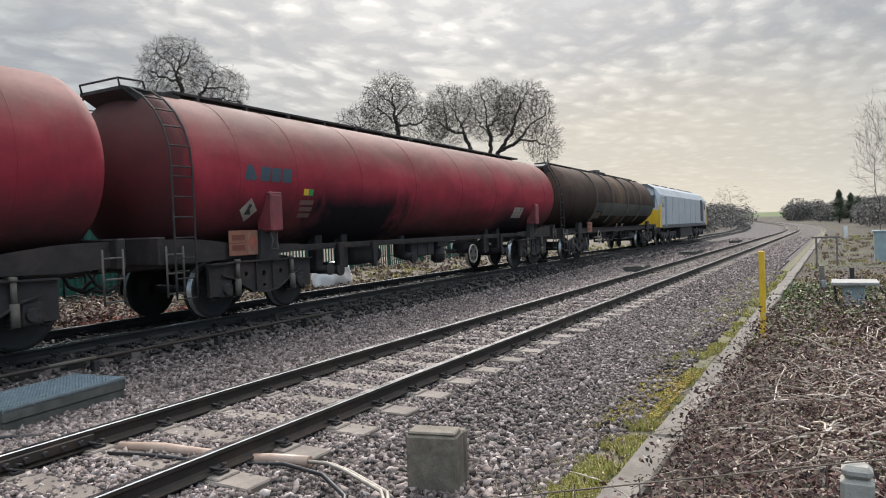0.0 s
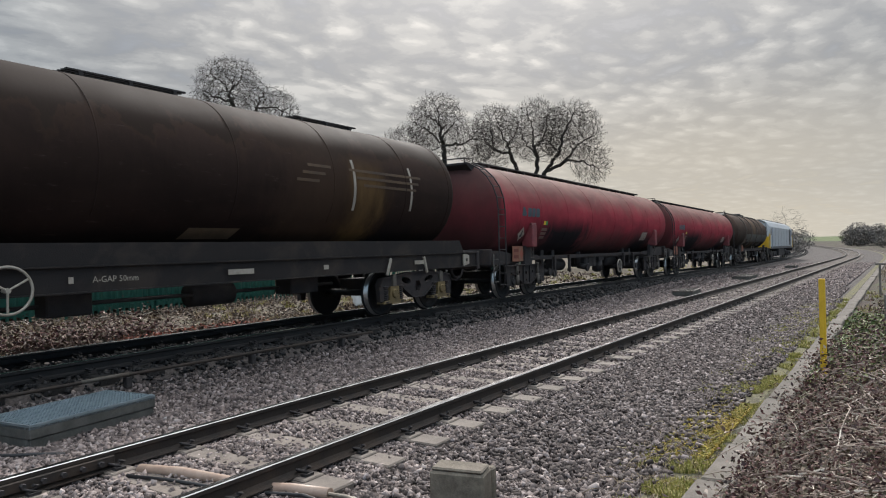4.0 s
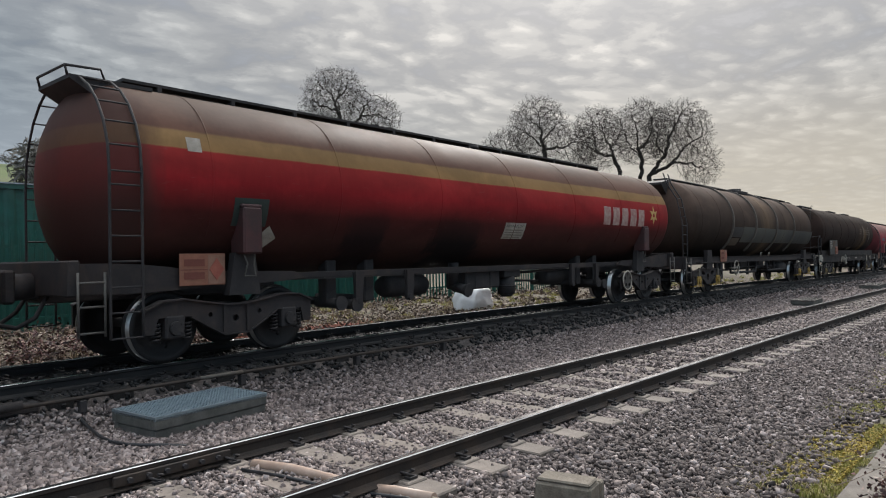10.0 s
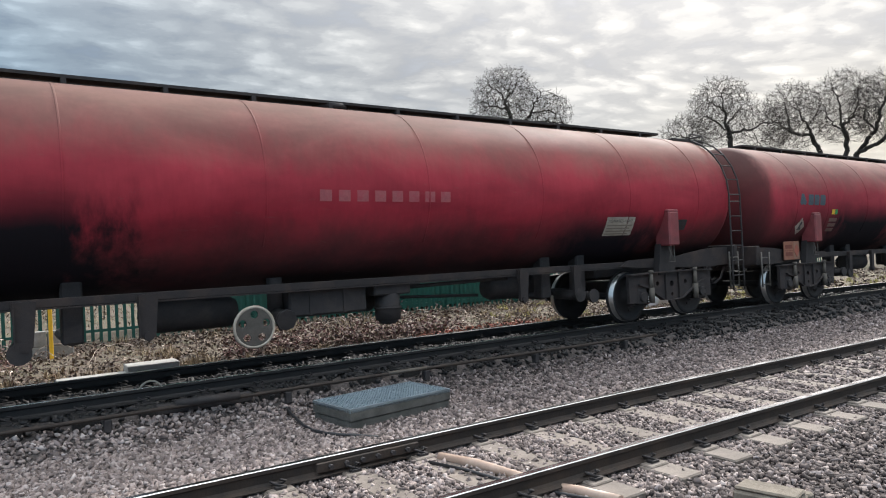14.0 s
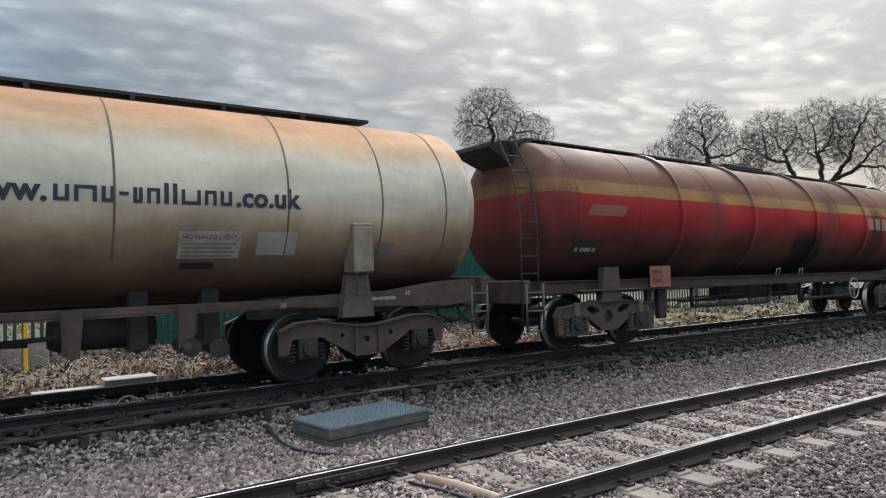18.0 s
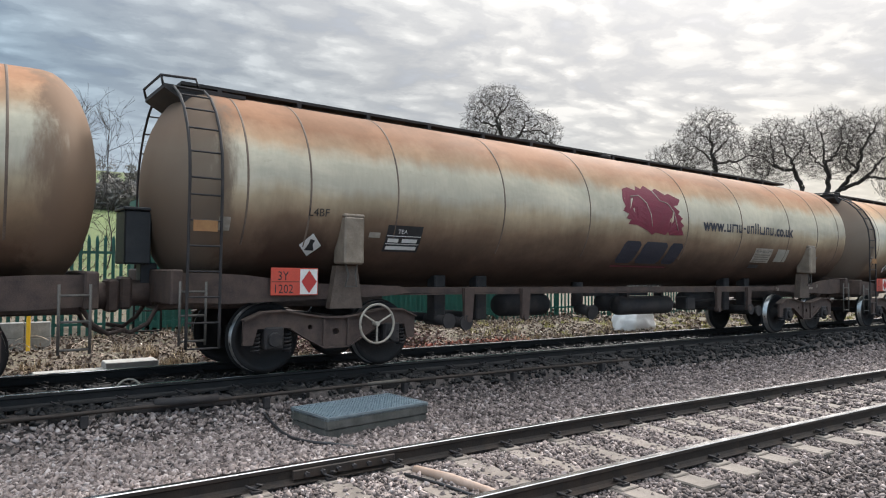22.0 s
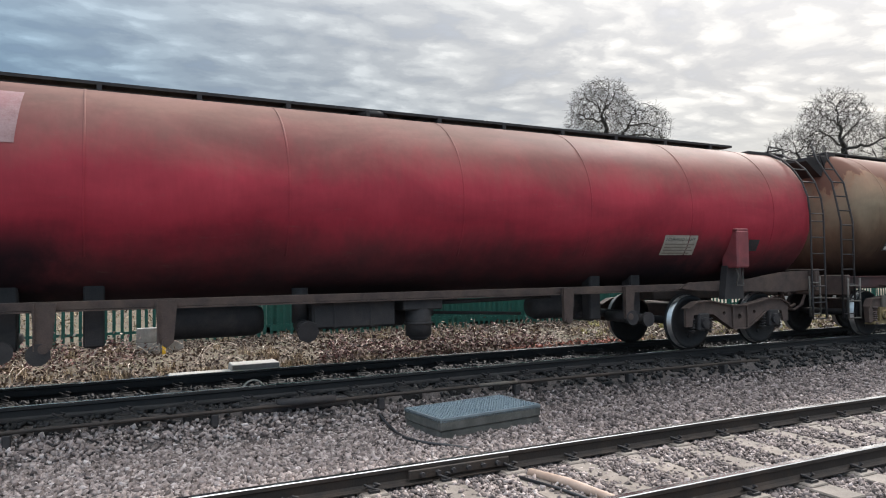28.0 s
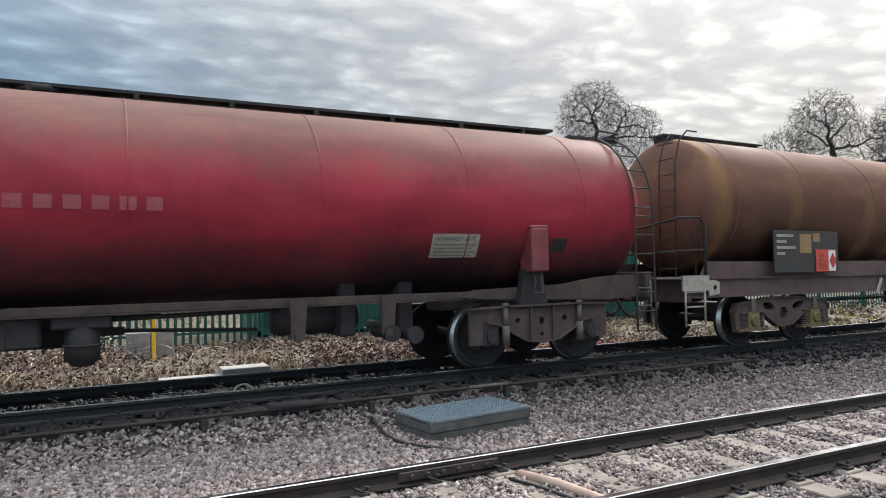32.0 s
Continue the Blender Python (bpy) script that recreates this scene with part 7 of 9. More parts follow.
def build_loco():
    """A heavy six-axle diesel locomotive with a cab at each end."""
    w = tagged(new("diesel_locomotive"), "grey diesel locomotive with a yellow cab end, hauling the train", "locomotive")
    grey = mat("pale_grey_loco_paint", (0.30, 0.32, 0.34), (0.44, 0.46, 0.48), 2, 0.5, 0, 0.1, 50, (0.2, 0.19, 0.18), 0.35)
    glass = mat("dark_cab_glass", (0.01, 0.012, 0.015), (0.03, 0.034, 0.04), 4, 0.15)
    L, W2 = 10.35, 1.32
    def body(bm):
        sec = [(-W2, 1.15), (W2, 1.15), (W2, 3.15), (W2 - 0.35, 3.62), (0.55, 3.86), (-0.55, 3.86), (-W2 + 0.35, 3.62), (-W2, 3.15)]
        xs = (-L + 0.25, L - 0.25)
        rings = [[bm.verts.new((x, y, z)) for y, z in sec] for x in xs]
        for k in range(8):
            bm.faces.new((rings[0][k], rings[0][(k + 1) % 8], rings[1][(k + 1) % 8], rings[1][k]))
        for s, ring in ((-1, rings[0]), (1, rings[1])):
            xo = s * L
            tip = [bm.verts.new((xo if z < 2.3 else xo - s * 0.32 * (z - 2.3), y * (0.97 if z < 3.2 else 0.9), z)) for y, z in ((-W2, 1.15), (W2, 1.15), (W2, 2.2), (W2 - 0.35, 3.5), (0.5, 3.72), (-0.5, 3.72), (-W2 + 0.35, 3.5), (-W2, 2.2))]
            for k in range(8):
                bm.faces.new((ring[k], ring[(k + 1) % 8], tip[(k + 1) % 8], tip[k]))
            bm.faces.new(tip)
    part("body", body, grey, w)
    for s in (-1, 1):
        part("cab_front", lambda bm, s=s: (box(bm, min(s * (L + 0.01), s * (L + 0.05)), max(s * (L + 0.01), s * (L + 0.05)), -1.26, 1.26, 1.15, 2.25, 0.01), box(bm, min(s * (L - 0.55), s * (L + 0.03)), max(s * (L - 0.55), s * (L + 0.03)), -W2 - 0.006, -W2 + 0.02, 1.15, 2.5)), YELLOW, w, "yellow cab front", key=("cabfront", s))
        part("cab_window", lambda bm, s=s: [bm.faces.new([bm.verts.new((s * (L + 0.02 - 0.32 * (z - 2.3)), y, z)) for y, z in ((a, 2.38), (a + 0.95, 2.38), (a + 0.9, 3.15), (a + 0.05, 3.15))]) for a in (-1.05, 0.1)], glass, w, key=("cabwin", s))
        part("side_window", lambda bm, s=s: box(bm, min(s * 9.5, s * 8.9), max(s * 9.5, s * 8.9), -W2 - 0.012, -W2 + 0.01, 2.4, 3.0), glass, w, key=("sidewin", s))
        part("cab_door", lambda bm, s=s: box(bm, min(s * 8.6, s * 8.0), max(s * 8.6, s * 8.0), -W2 - 0.015, -W2 + 0.01, 1.2, 3.1, 0.01), mat("blue_grey_door", (0.16, 0.19, 0.24), (0.24, 0.27, 0.32)), w, key=("cabdoor", s))
        part("buffer_beam", lambda bm, s=s: (box(bm, min(s * 10.2, s * 10.42), max(s * 10.2, s * 10.42), -1.3, 1.3, 0.75, 1.18, 0.02), [rod(bm, (s * 10.3, y, 1.05), (s * 10.66, y, 1.05), 0.12 if False else 0.10, 0.22, 12) for y in (-0.87, 0.87)]), GRIME, w, key=("beam", s))
        bog = part("bogie", lambda bm: (box(bm, -2.6, 2.6, -1.18, -1.05, 0.55, 0.85, 0.03), box(bm, -2.6, 2.6, 1.05, 1.18, 0.55, 0.85, 0.03), [box(bm, x - 0.16, x + 0.16, -1.24, -1.04, 0.32, 0.75, 0.02) for x in (-2.05, 0, 2.05)], [box(bm, x - 0.3, x + 0.3, -1.2, -1.08, 0.4, 0.62, 0.02) for x in (-1.05, 1.05)]), GRIME, w, key="locobogie", at=(s * 6.6, 0, 0))
        for x in (-2.05, 0, 2.05):
            wheelset(bog, x)
    part("grille", lambda bm: [box(bm, 6.9 + 0.0, 8.0 - 0.0, -W2 - 0.02, -W2 + 0.01, 1.5 + 0.12 * i, 1.58 + 0.12 * i) for i in range(14)] + [box(bm, 6.85, 8.05, -W2 - 0.008, -W2 + 0.01, 1.45, 3.2)], mat("black_grille", (0.012, 0.012, 0.013), (0.03, 0.03, 0.03), 6, 0.6), w, "dark louvred grille")
    part("fuel_tank", lambda bm: box(bm, -2.6, 2.6, -1.25, 1.25, 0.35, 1.1, 0.06), GRIME, w)
    part("roof_vents", lambda bm: [box(bm, x, x + 1.5, -0.5, 0.5, 3.84, 3.94, 0.02) for x in (-7.5, -4.6, -1.4, 1.5, 4.2, 6.4)], GRIME, w)
    for x in (-6.0, -3.5, -1.0, 1.5, 4.0):
        part("side_panel_seam", lambda bm: box(bm, -0.015, 0.015, -W2 - 0.008, -W2 + 0.01, 1.2, 3.15), mat("seam_grey", (0.14, 0.14, 0.15), (0.2, 0.2, 0.21)), w, key="locoseam", at=(x, 0, 0))
    part("lower_valance", lambda bm: box(bm, -9.6, 9.6, -W2 - 0.012, -W2 + 0.01, 1.1, 1.32), mat("charcoal_valance", (0.05, 0.05, 0.055), (0.1, 0.1, 0.1)), w)
    return w


LOCO = build_loco()


# ---------------------------------------------------------------- things beside the line
def catch_pit(x, y, length, width, top, turn, label, dull=False):
    """A precast drain chamber of two courses with an open bar grating."""
    p = tagged(new("catch_pit"), label, "drain chamber", "catch pits between the tracks")
    p.matrix_basis = pose(x, y, 0, 0, 0, turn)
    x0, x1, y0, y1 = -length / 2, length / 2, -width / 2, width / 2
    t = 0.07
    stone = mat("weathered_pit_concrete", (0.055, 0.052, 0.046), (0.125, 0.118, 0.105), 6, 0.9, 0, 0.4, 50, (0.06, 0.07, 0.055), 0.5)
    def course(bm, lo, hi, d):
        for a, b, c, e in ((x0 + d, x1 - d, y0 + d, y0 + d + t), (x0 + d, x1 - d, y1 - d - t, y1 - d), (x0 + d, x0 + d + t, y0 + d + t, y1 - d - t), (x1 - d - t, x1 - d, y0 + d + t, y1 - d - t)):
            box(bm, a, b, c, e, lo, hi, 0.008)
    part("upper_course", lambda bm: course(bm, top - 0.135, top - 0.012, 0.0), stone, p)
    part("lower_course", lambda bm: course(bm, top - 0.55, top - 0.139, 0.012), stone, p)
    def grid(bm):
        n = int(length / 0.04)
        for i in range(n + 1):
            xx = x0 + 0.02 + (length - 0.04) * i / n
            box(bm, xx - 0.005, xx + 0.005, y0 + 0.02, y1 - 0.02, top - 0.03, top)
        m = int(width / 0.05)
        for i in range(m + 1):
            yy = y0 + 0.02 + (width - 0.04) * i / m
            box(bm, x0 + 0.02, x1 - 0.02, yy - 0.006, yy + 0.006, top - 0.025, top - 0.002)
    part("grating", grid, mat("rusty_brown_grating", (0.05, 0.042, 0.036), (0.13, 0.112, 0.098), 8, 0.7, 0.1, 0.1, 60) if dull else mat("blue_grey_grating", (0.20, 0.26, 0.29), (0.33, 0.40, 0.44), 8, 0.45, 0.35, 0.1, 60), p, "brown rusty bar grating" if dull else "blue-grey bar grating")
    part("grating_frame", lambda bm: (box(bm, x0, x1, y0, y0 + 0.02, top - 0.04, top + 0.004), box(bm, x0, x1, y1 - 0.02, y1, top - 0.04, top + 0.004), box(bm, x0, x0 + 0.02, y0 + 0.02, y1 - 0.02, top - 0.04, top + 0.004), box(bm, x1 - 0.02, x1, y0 + 0.02, y1 - 0.02, top - 0.04, top + 0.004)), mat("rusty_grating_edge", (0.06, 0.05, 0.043), (0.13, 0.11, 0.095), 7, 0.7, 0.1) if dull else mat("grating_edge_steel", (0.16, 0.19, 0.20), (0.27, 0.31, 0.33), 7, 0.5, 0.3), p)
    # a black floor closes the chamber below the grating
    part("sump", lambda bm: box(bm, x0 + 0.03, x1 - 0.03, y0 + 0.03, y1 - 0.03, top - 0.34, top - 0.30), mat("black_sump_floor", (0.012, 0.013, 0.014), (0.03, 0.03, 0.03), 5, 0.5), p)
    return p


catch_pit(3.92, 7.40, 1.45, 0.82, 0.018, 7.0, "concrete catch pit with a blue-grey grating beside the far track")
catch_pit(25.3, 6.4, 1.4, 0.7, 0.0, 3.0, "low brown concrete catch pit with a rusty grating in the ballast", True)
catch_pit(38.2, 6.7, 2.5, 0.8, 0.0, 0.0, "low brown concrete catch pit with a rusty grating in the ballast", True)
catch_pit(55.8, 6.65, 1.6, 0.7, 0.0, 0.0, "low brown concrete catch pit with a rusty grating in the ballast", True)


def make_trough():
    """The line of concrete trough lids along the verge."""
    t = tagged(new("cable_trough"), "line of worn concrete trough lids along the verge", "cable trough", kind="structure")
    rng = random.Random(9)
    s = -13.8
    while s < 130:
        x, y, a = along(s + 0.5, 1.10)
        part("trough_lid", lambda bm: box(bm, -0.493, 0.493, -0.12, 0.12, -0.22, 0.0, 0.018), KERB, t, key="lid", at=(x, y + rng.uniform(-0.015, 0.015), -0.10 + rng.uniform(-0.012, 0.012)), turn=a + rng.uniform(-0.02, 0.02)).rotation_euler[0] = rng.uniform(-0.03, 0.03)
        s += 1.0


make_trough()


def make_small_things():
    p = tagged(new("marker_post"), "slim yellow marker post on the verge", "post")
    part("shaft", lambda bm: box(bm, 9.47, 9.53, 0.73, 0.80, -0.3, 1.14, 0.008), YELLOW, p)
    b = tagged(new("concrete_marker"), "stubby weathered concrete marker block in the ballast", "marker block")
    old = mat("old_marker_concrete", (0.085, 0.068, 0.050), (0.23, 0.195, 0.155), 8, 0.9, 0, 0.4, 60, (0.08, 0.075, 0.05), 0.5)
    part("front_slab", lambda bm: (box(bm, -0.14, 0.055, -0.185, 0.185, -0.55, 0.165, 0.015), box(bm, -0.13, 0.045, -0.175, 0.175, 0.165, 0.188, 0.01)), old, b, at=(3.87, 2.40, 0), turn=0.22)
    part("back_slab", lambda bm: box(bm, 0.07, 0.14, -0.19, 0.18, -0.55, 0.15, 0.012), old, b, at=(3.87, 2.40, 0), turn=0.22)
    pipe = tagged(new("cable_duct"), "pale orange plastic duct laid under the rails", "duct")
    part("tube", lambda bm: tube(bm, [(3.36, 5.27, -0.165), (3.46, 4.83, -0.15), (3.53, 4.42, -0.165), (3.62, 4.05, -0.19), (3.67, 3.81, -0.17), (3.72, 3.46, -0.16)], 0.045, 10), mat("faded_orange_plastic", (0.32, 0.21, 0.155), (0.46, 0.34, 0.27), 5, 0.5, 0, 0.1, 60, (0.2, 0.14, 0.1), 0.4), pipe)
    part("inner_cable", lambda bm: [tube(bm, [(3.71, 3.5 + d, -0.16), (3.68, 3.2 + d, -0.13), (3.61, 2.98 + d, -0.13), (3.38, 2.5 + d, -0.12), (3.0, 2.2, -0.16), (2.6, 2.1, -0.3)], 0.014, 6) for d in (0, 0.05)], DIRTY_WHITE, pipe, "pale cables out of the duct")
    part("black_lead", lambda bm: tube(bm, [(3.2, 5.2, -0.16), (3.3, 4.75, -0.15), (3.4, 4.35, -0.17), (3.55, 3.9, -0.18), (3.58, 3.6, -0.15), (3.5, 3.15, -0.14), (3.25, 2.75, -0.14), (2.85, 2.45, -0.2)], 0.016, 6), BLACKPLATE, pipe, "black lead beside the duct")
    c = tagged(new("black_cable"), "black cable trailing over the ballast from the far rail", "cable")
    part("strand", lambda bm: tube(bm, [(3.3, 8.5, 0.10), (2.93, 8.42, 0.05), (2.95, 8.2, -0.05), (2.95, 7.95, -0.13), (2.95, 7.74, -0.17), (2.91, 7.42, -0.18), (2.90, 7.11, -0.18), (2.96, 6.9, -0.185), (3.06, 6.73, -0.185), (3.17, 6.6, -0.185), (3.28, 6.51, -0.2), (3.45, 6.4, -0.23)], 0.018, 6), BLACKPLATE, c)
    yp = tagged(new("marker_post"), "short yellow marker post on the waste ground", "post")
    part("shaft", lambda bm: box(bm, 0.87, 0.94, 15.2, 15.27, -0.3, 1.02, 0.008), YELLOW, yp)
    bl = tagged(new("concrete_blocks"), "low grey concrete block wall behind the far track", "block wall")
    for i, (x, z) in enumerate(((0.62, 0.0), (1.08, 0.0), (0.62, 0.3), (1.08, 0.3))):
        part("block", lambda bm: box(bm, -0.22, 0.22, -0.11, 0.11, -0.12, 0.18, 0.01), mat("grey_block", (0.16, 0.16, 0.15), (0.27, 0.265, 0.25), 6, 0.9, 0, 0.4, 50, (0.10, 0.09, 0.07), 0.4, 0.1), bl, key="greyblock", at=(x + 0.0, 15.55, z + 0.1))
    tr = tagged(new("trough_stack"), "two concrete trough lids beside the far rail", "trough lid")
    pale_lid = mat("pale_lid_concrete", (0.26, 0.25, 0.23), (0.42, 0.40, 0.37), 6, 0.85, 0, 0.3, 50, (0.15, 0.13, 0.10), 0.4)
    part("lid", lambda bm: box(bm, 0.72, 1.7, 10.9, 11.3, 0.02, 0.17, 0.01), pale_lid, tr)
    part("lid", lambda bm: box(bm, 1.62, 2.35, 10.95, 11.35, 0.10, 0.27, 0.01), pale_lid, tr)


make_small_things()


def palisade():
    """A green palisade fence: pales, rails and posts."""
    f = tagged(new("palisade_fence"), "green steel palisade fence behind the waste ground", "fence", kind="structure")
    y = 17.4
    x0, x1 = -16.0, 34.0
    def pale(bm):
        plate(bm, [(-0.035, 0.05), (0.035, 0.05), (0.035, 2.28), (0.012, 2.42), (0.0, 2.36), (-0.012, 2.42), (-0.035, 2.28)], -0.012, 0.0)
        box(bm, -0.008, 0.008, -0.028, -0.012, 0.05, 2.28)
    n = int((x1 - x0) / 0.17)
    for i in range(n):
        part("pale", pale, GREEN, f, key="pale", at=(x0 + 0.17 * i, y, 0.0))
    for z in (0.35, 2.0):
        part("fence_rail", lambda bm: box(bm, x0, x1, y + 0.01, y + 0.06, -0.03, 0.03), GREEN, f, key="frail", at=(0, 0, z))
    for i in range(int((x1 - x0) / 2.75) + 1):
        part("fence_post", lambda bm: box(bm, -0.05, 0.05, y + 0.05, y + 0.14, 0, 2.35), GREEN, f, key="fpost", at=(x0 + 2.75 * i, 0, 0))


palisade()


def container():
    c = tagged(new("shipping_container"), "green corrugated steel container behind the fence", "container")
    x0, x1, y0, y1, z0, z1 = 3.62, 16.7, 18.3, 20.75, 0.15, 3.50
    def side(bm):
        pts = []
        x = x0
        k = 0
        while x < x1:
            d = 0.0 if k % 4 in (0, 3) else 0.04
            pts.append((x, y0 + d))
            x += 0.13 if k % 2 else 0.07
            k += 1
        pts.append((x1, y0))
        a = [bm.verts.new((x, y, z0 + 0.1)) for x, y in pts]
        b = [bm.verts.new((x, y, z1 - 0.1)) for x, y in pts]
        for i in range(len(pts) - 1):
            bm.faces.new((a[i], a[i + 1], b[i + 1], b[i]))
    part("corrugated_side", side, GREEN, c)
    part("shell", lambda bm: box(bm, x0, x1, y0 + 0.06, y1, z0, z1), GREEN, c)
    part("corner_frame", lambda bm: [box(bm, a, b, y0 - 0.02, y0 + 0.07, p, q) for a, b, p, q in ((x0, x0 + 0.12, z0, z1), (x1 - 0.12, x1, z0, z1), (x0, x1, z0, z0 + 0.12), (x0, x1, z1 - 0.12, z1))], GREEN, c)
    part("roof_trim", lambda bm: box(bm, x0 - 0.02, x1 + 0.02, y0 - 0.04, y0 + 0.1, z1, z1 + 0.03), GALV, c, "pale trim along the roof")
    part("door_panel", lambda bm: box(bm, 6.45, 7.45, y0 - 0.035, y0 - 0.005, 0.35, 2.62, 0.01), GREEN, c)
    part("door_canopy", lambda bm: box(bm, 6.35, 7.55, y0 - 0.22, y0 - 0.005, 2.66, 2.72, 0.01), BLACKPLATE, c, "dark canopy over the door")
    for i in range(4):
        st = part("notice_strip", lambda bm: box(bm, -0.045 if i else -0.02, 0.045 if i else 0.02, y0 - 0.05, y0 - 0.037, 1.45, 2.27), WHITE, c, "white strip on the door", key=("strip", i > 0), at=(6.70 + 0.15 * i, 0, 0))
        if i > 1:
            part("strip_mark", lambda bm: box(bm, -0.04, 0.04, y0 - 0.056, y0 - 0.051, 1.98, 2.22), mat("red_strip_mark", (0.4, 0.04, 0.04), (0.5, 0.07, 0.06)), st, key="stripmark")
    part("vent", lambda bm: [box(bm, x0 + 0.25, x0 + 0.65, y0 - 0.03, y0 + 0.02, z1 - 0.42 + 0.05 * i, z1 - 0.40 + 0.05 * i) for i in range(5)], GREEN, c)


container()


def parked_car(x, y, turn, paint, label):
    """A hatchback seen over the fence, on the rising ground."""
    z = ground_z(x, y)
    c = tagged(new("parked_car"), label, "car")
    c.matrix_basis = pose(x, y, z, 0, 0, turn)
    glass = mat("dark_car_glass", (0.012, 0.014, 0.018), (0.03, 0.034, 0.04), 4, 0.1)
    def hull(bm):
        secs = [(-2.0, 0.35, 0.72, 0.72), (-1.85, 0.25, 0.86, 0.80), (-0.9, 0.22, 0.95, 0.85), (0.8, 0.22, 0.97, 0.85), (1.8, 0.25, 0.92, 0.82), (2.0, 0.4, 0.80, 0.74)]
        rows = [[bm.verts.new(q) for q in ((a, -w, lo), (a, -w, hi), (a, w, hi), (a, w, lo))] for a, lo, hi, w in secs]
        for p, q in zip(rows, rows[1:]):
            for k in range(4):
                bm.faces.new((p[k], p[(k + 1) % 4], q[(k + 1) % 4], q[k]))
        bm.faces.new(rows[0])
        bm.faces.new(rows[-1][::-1])
    part("body", hull, paint, c)
    def cabin(bm):
        low = [bm.verts.new(q) for q in ((-1.0, -0.80, 0.94), (1.75, -0.80, 0.95), (1.75, 0.80, 0.95), (-1.0, 0.80, 0.94))]
        top = [bm.verts.new(q) for q in ((-0.25, -0.60, 1.42), (1.35, -0.62, 1.43), (1.35, 0.62, 1.43), (-0.25, 0.60, 1.42))]
        for k in range(4):
            bm.faces.new((low[k], low[(k + 1) % 4], top[(k + 1) % 4], top[k]))
    part("cabin_glass", cabin, glass, c, "dark car glass")
    part("roof", lambda bm: box(bm, -0.28, 1.38, -0.63, 0.63, 1.42, 1.47, 0.02), paint, c)
    for a in (-1.25, 1.2):
        for b in (-0.74, 0.74):
            part("wheel", lambda bm: lathe(bm, [(-0.1, 0), (-0.1, 0.29), (0.1, 0.29), (0.1, 0)], 16, "y"), BLACKPLATE, c, key="carwheel", at=(a, b, 0.29))
    return c


parked_car(3.25, 36.0, 92, mat("blue_grey_car_paint", (0.10, 0.13, 0.19), (0.16, 0.19, 0.25), 3, 0.3), "blue-grey hatchback parked behind the fence")
parked_car(1.2, 37.5, 70, mat("white_car_paint", (0.55, 0.55, 0.54), (0.68, 0.68, 0.67), 3, 0.3), "white hatchback parked behind the fence")


def white_bag():
    b = tagged(new("bulk_bag"), "slumped white woven bulk bag on the grass", "bulk bag")
    def sack(bm):
        bmesh.ops.create_icosphere(bm, subdivisions=4, radius=0.45)
        for v in bm.verts:
            p = v.co
            s = 1 / max(abs(p.x), abs(p.y), abs(p.z) * 0.9, 0.3) * 0.5
            v.co = p * (0.55 + 0.5 * s)
            v.co += 0.06 * noise.noise_vector(v.co * 3.1) + 0.025 * noise.noise_vector(v.co * 9)
            v.co.z = max(v.co.z * 0.85, -0.32) + 0.32
        for f in bm.faces:
            f.smooth = True
    part("sack", sack, mat("white_woven_plastic", (0.66, 0.66, 0.66), (0.82, 0.82, 0.82), 5, 0.5, 0, 0.2, 60), b, at=(15.8, 13.1, ground_z(15.8, 13.1)))


white_bag()


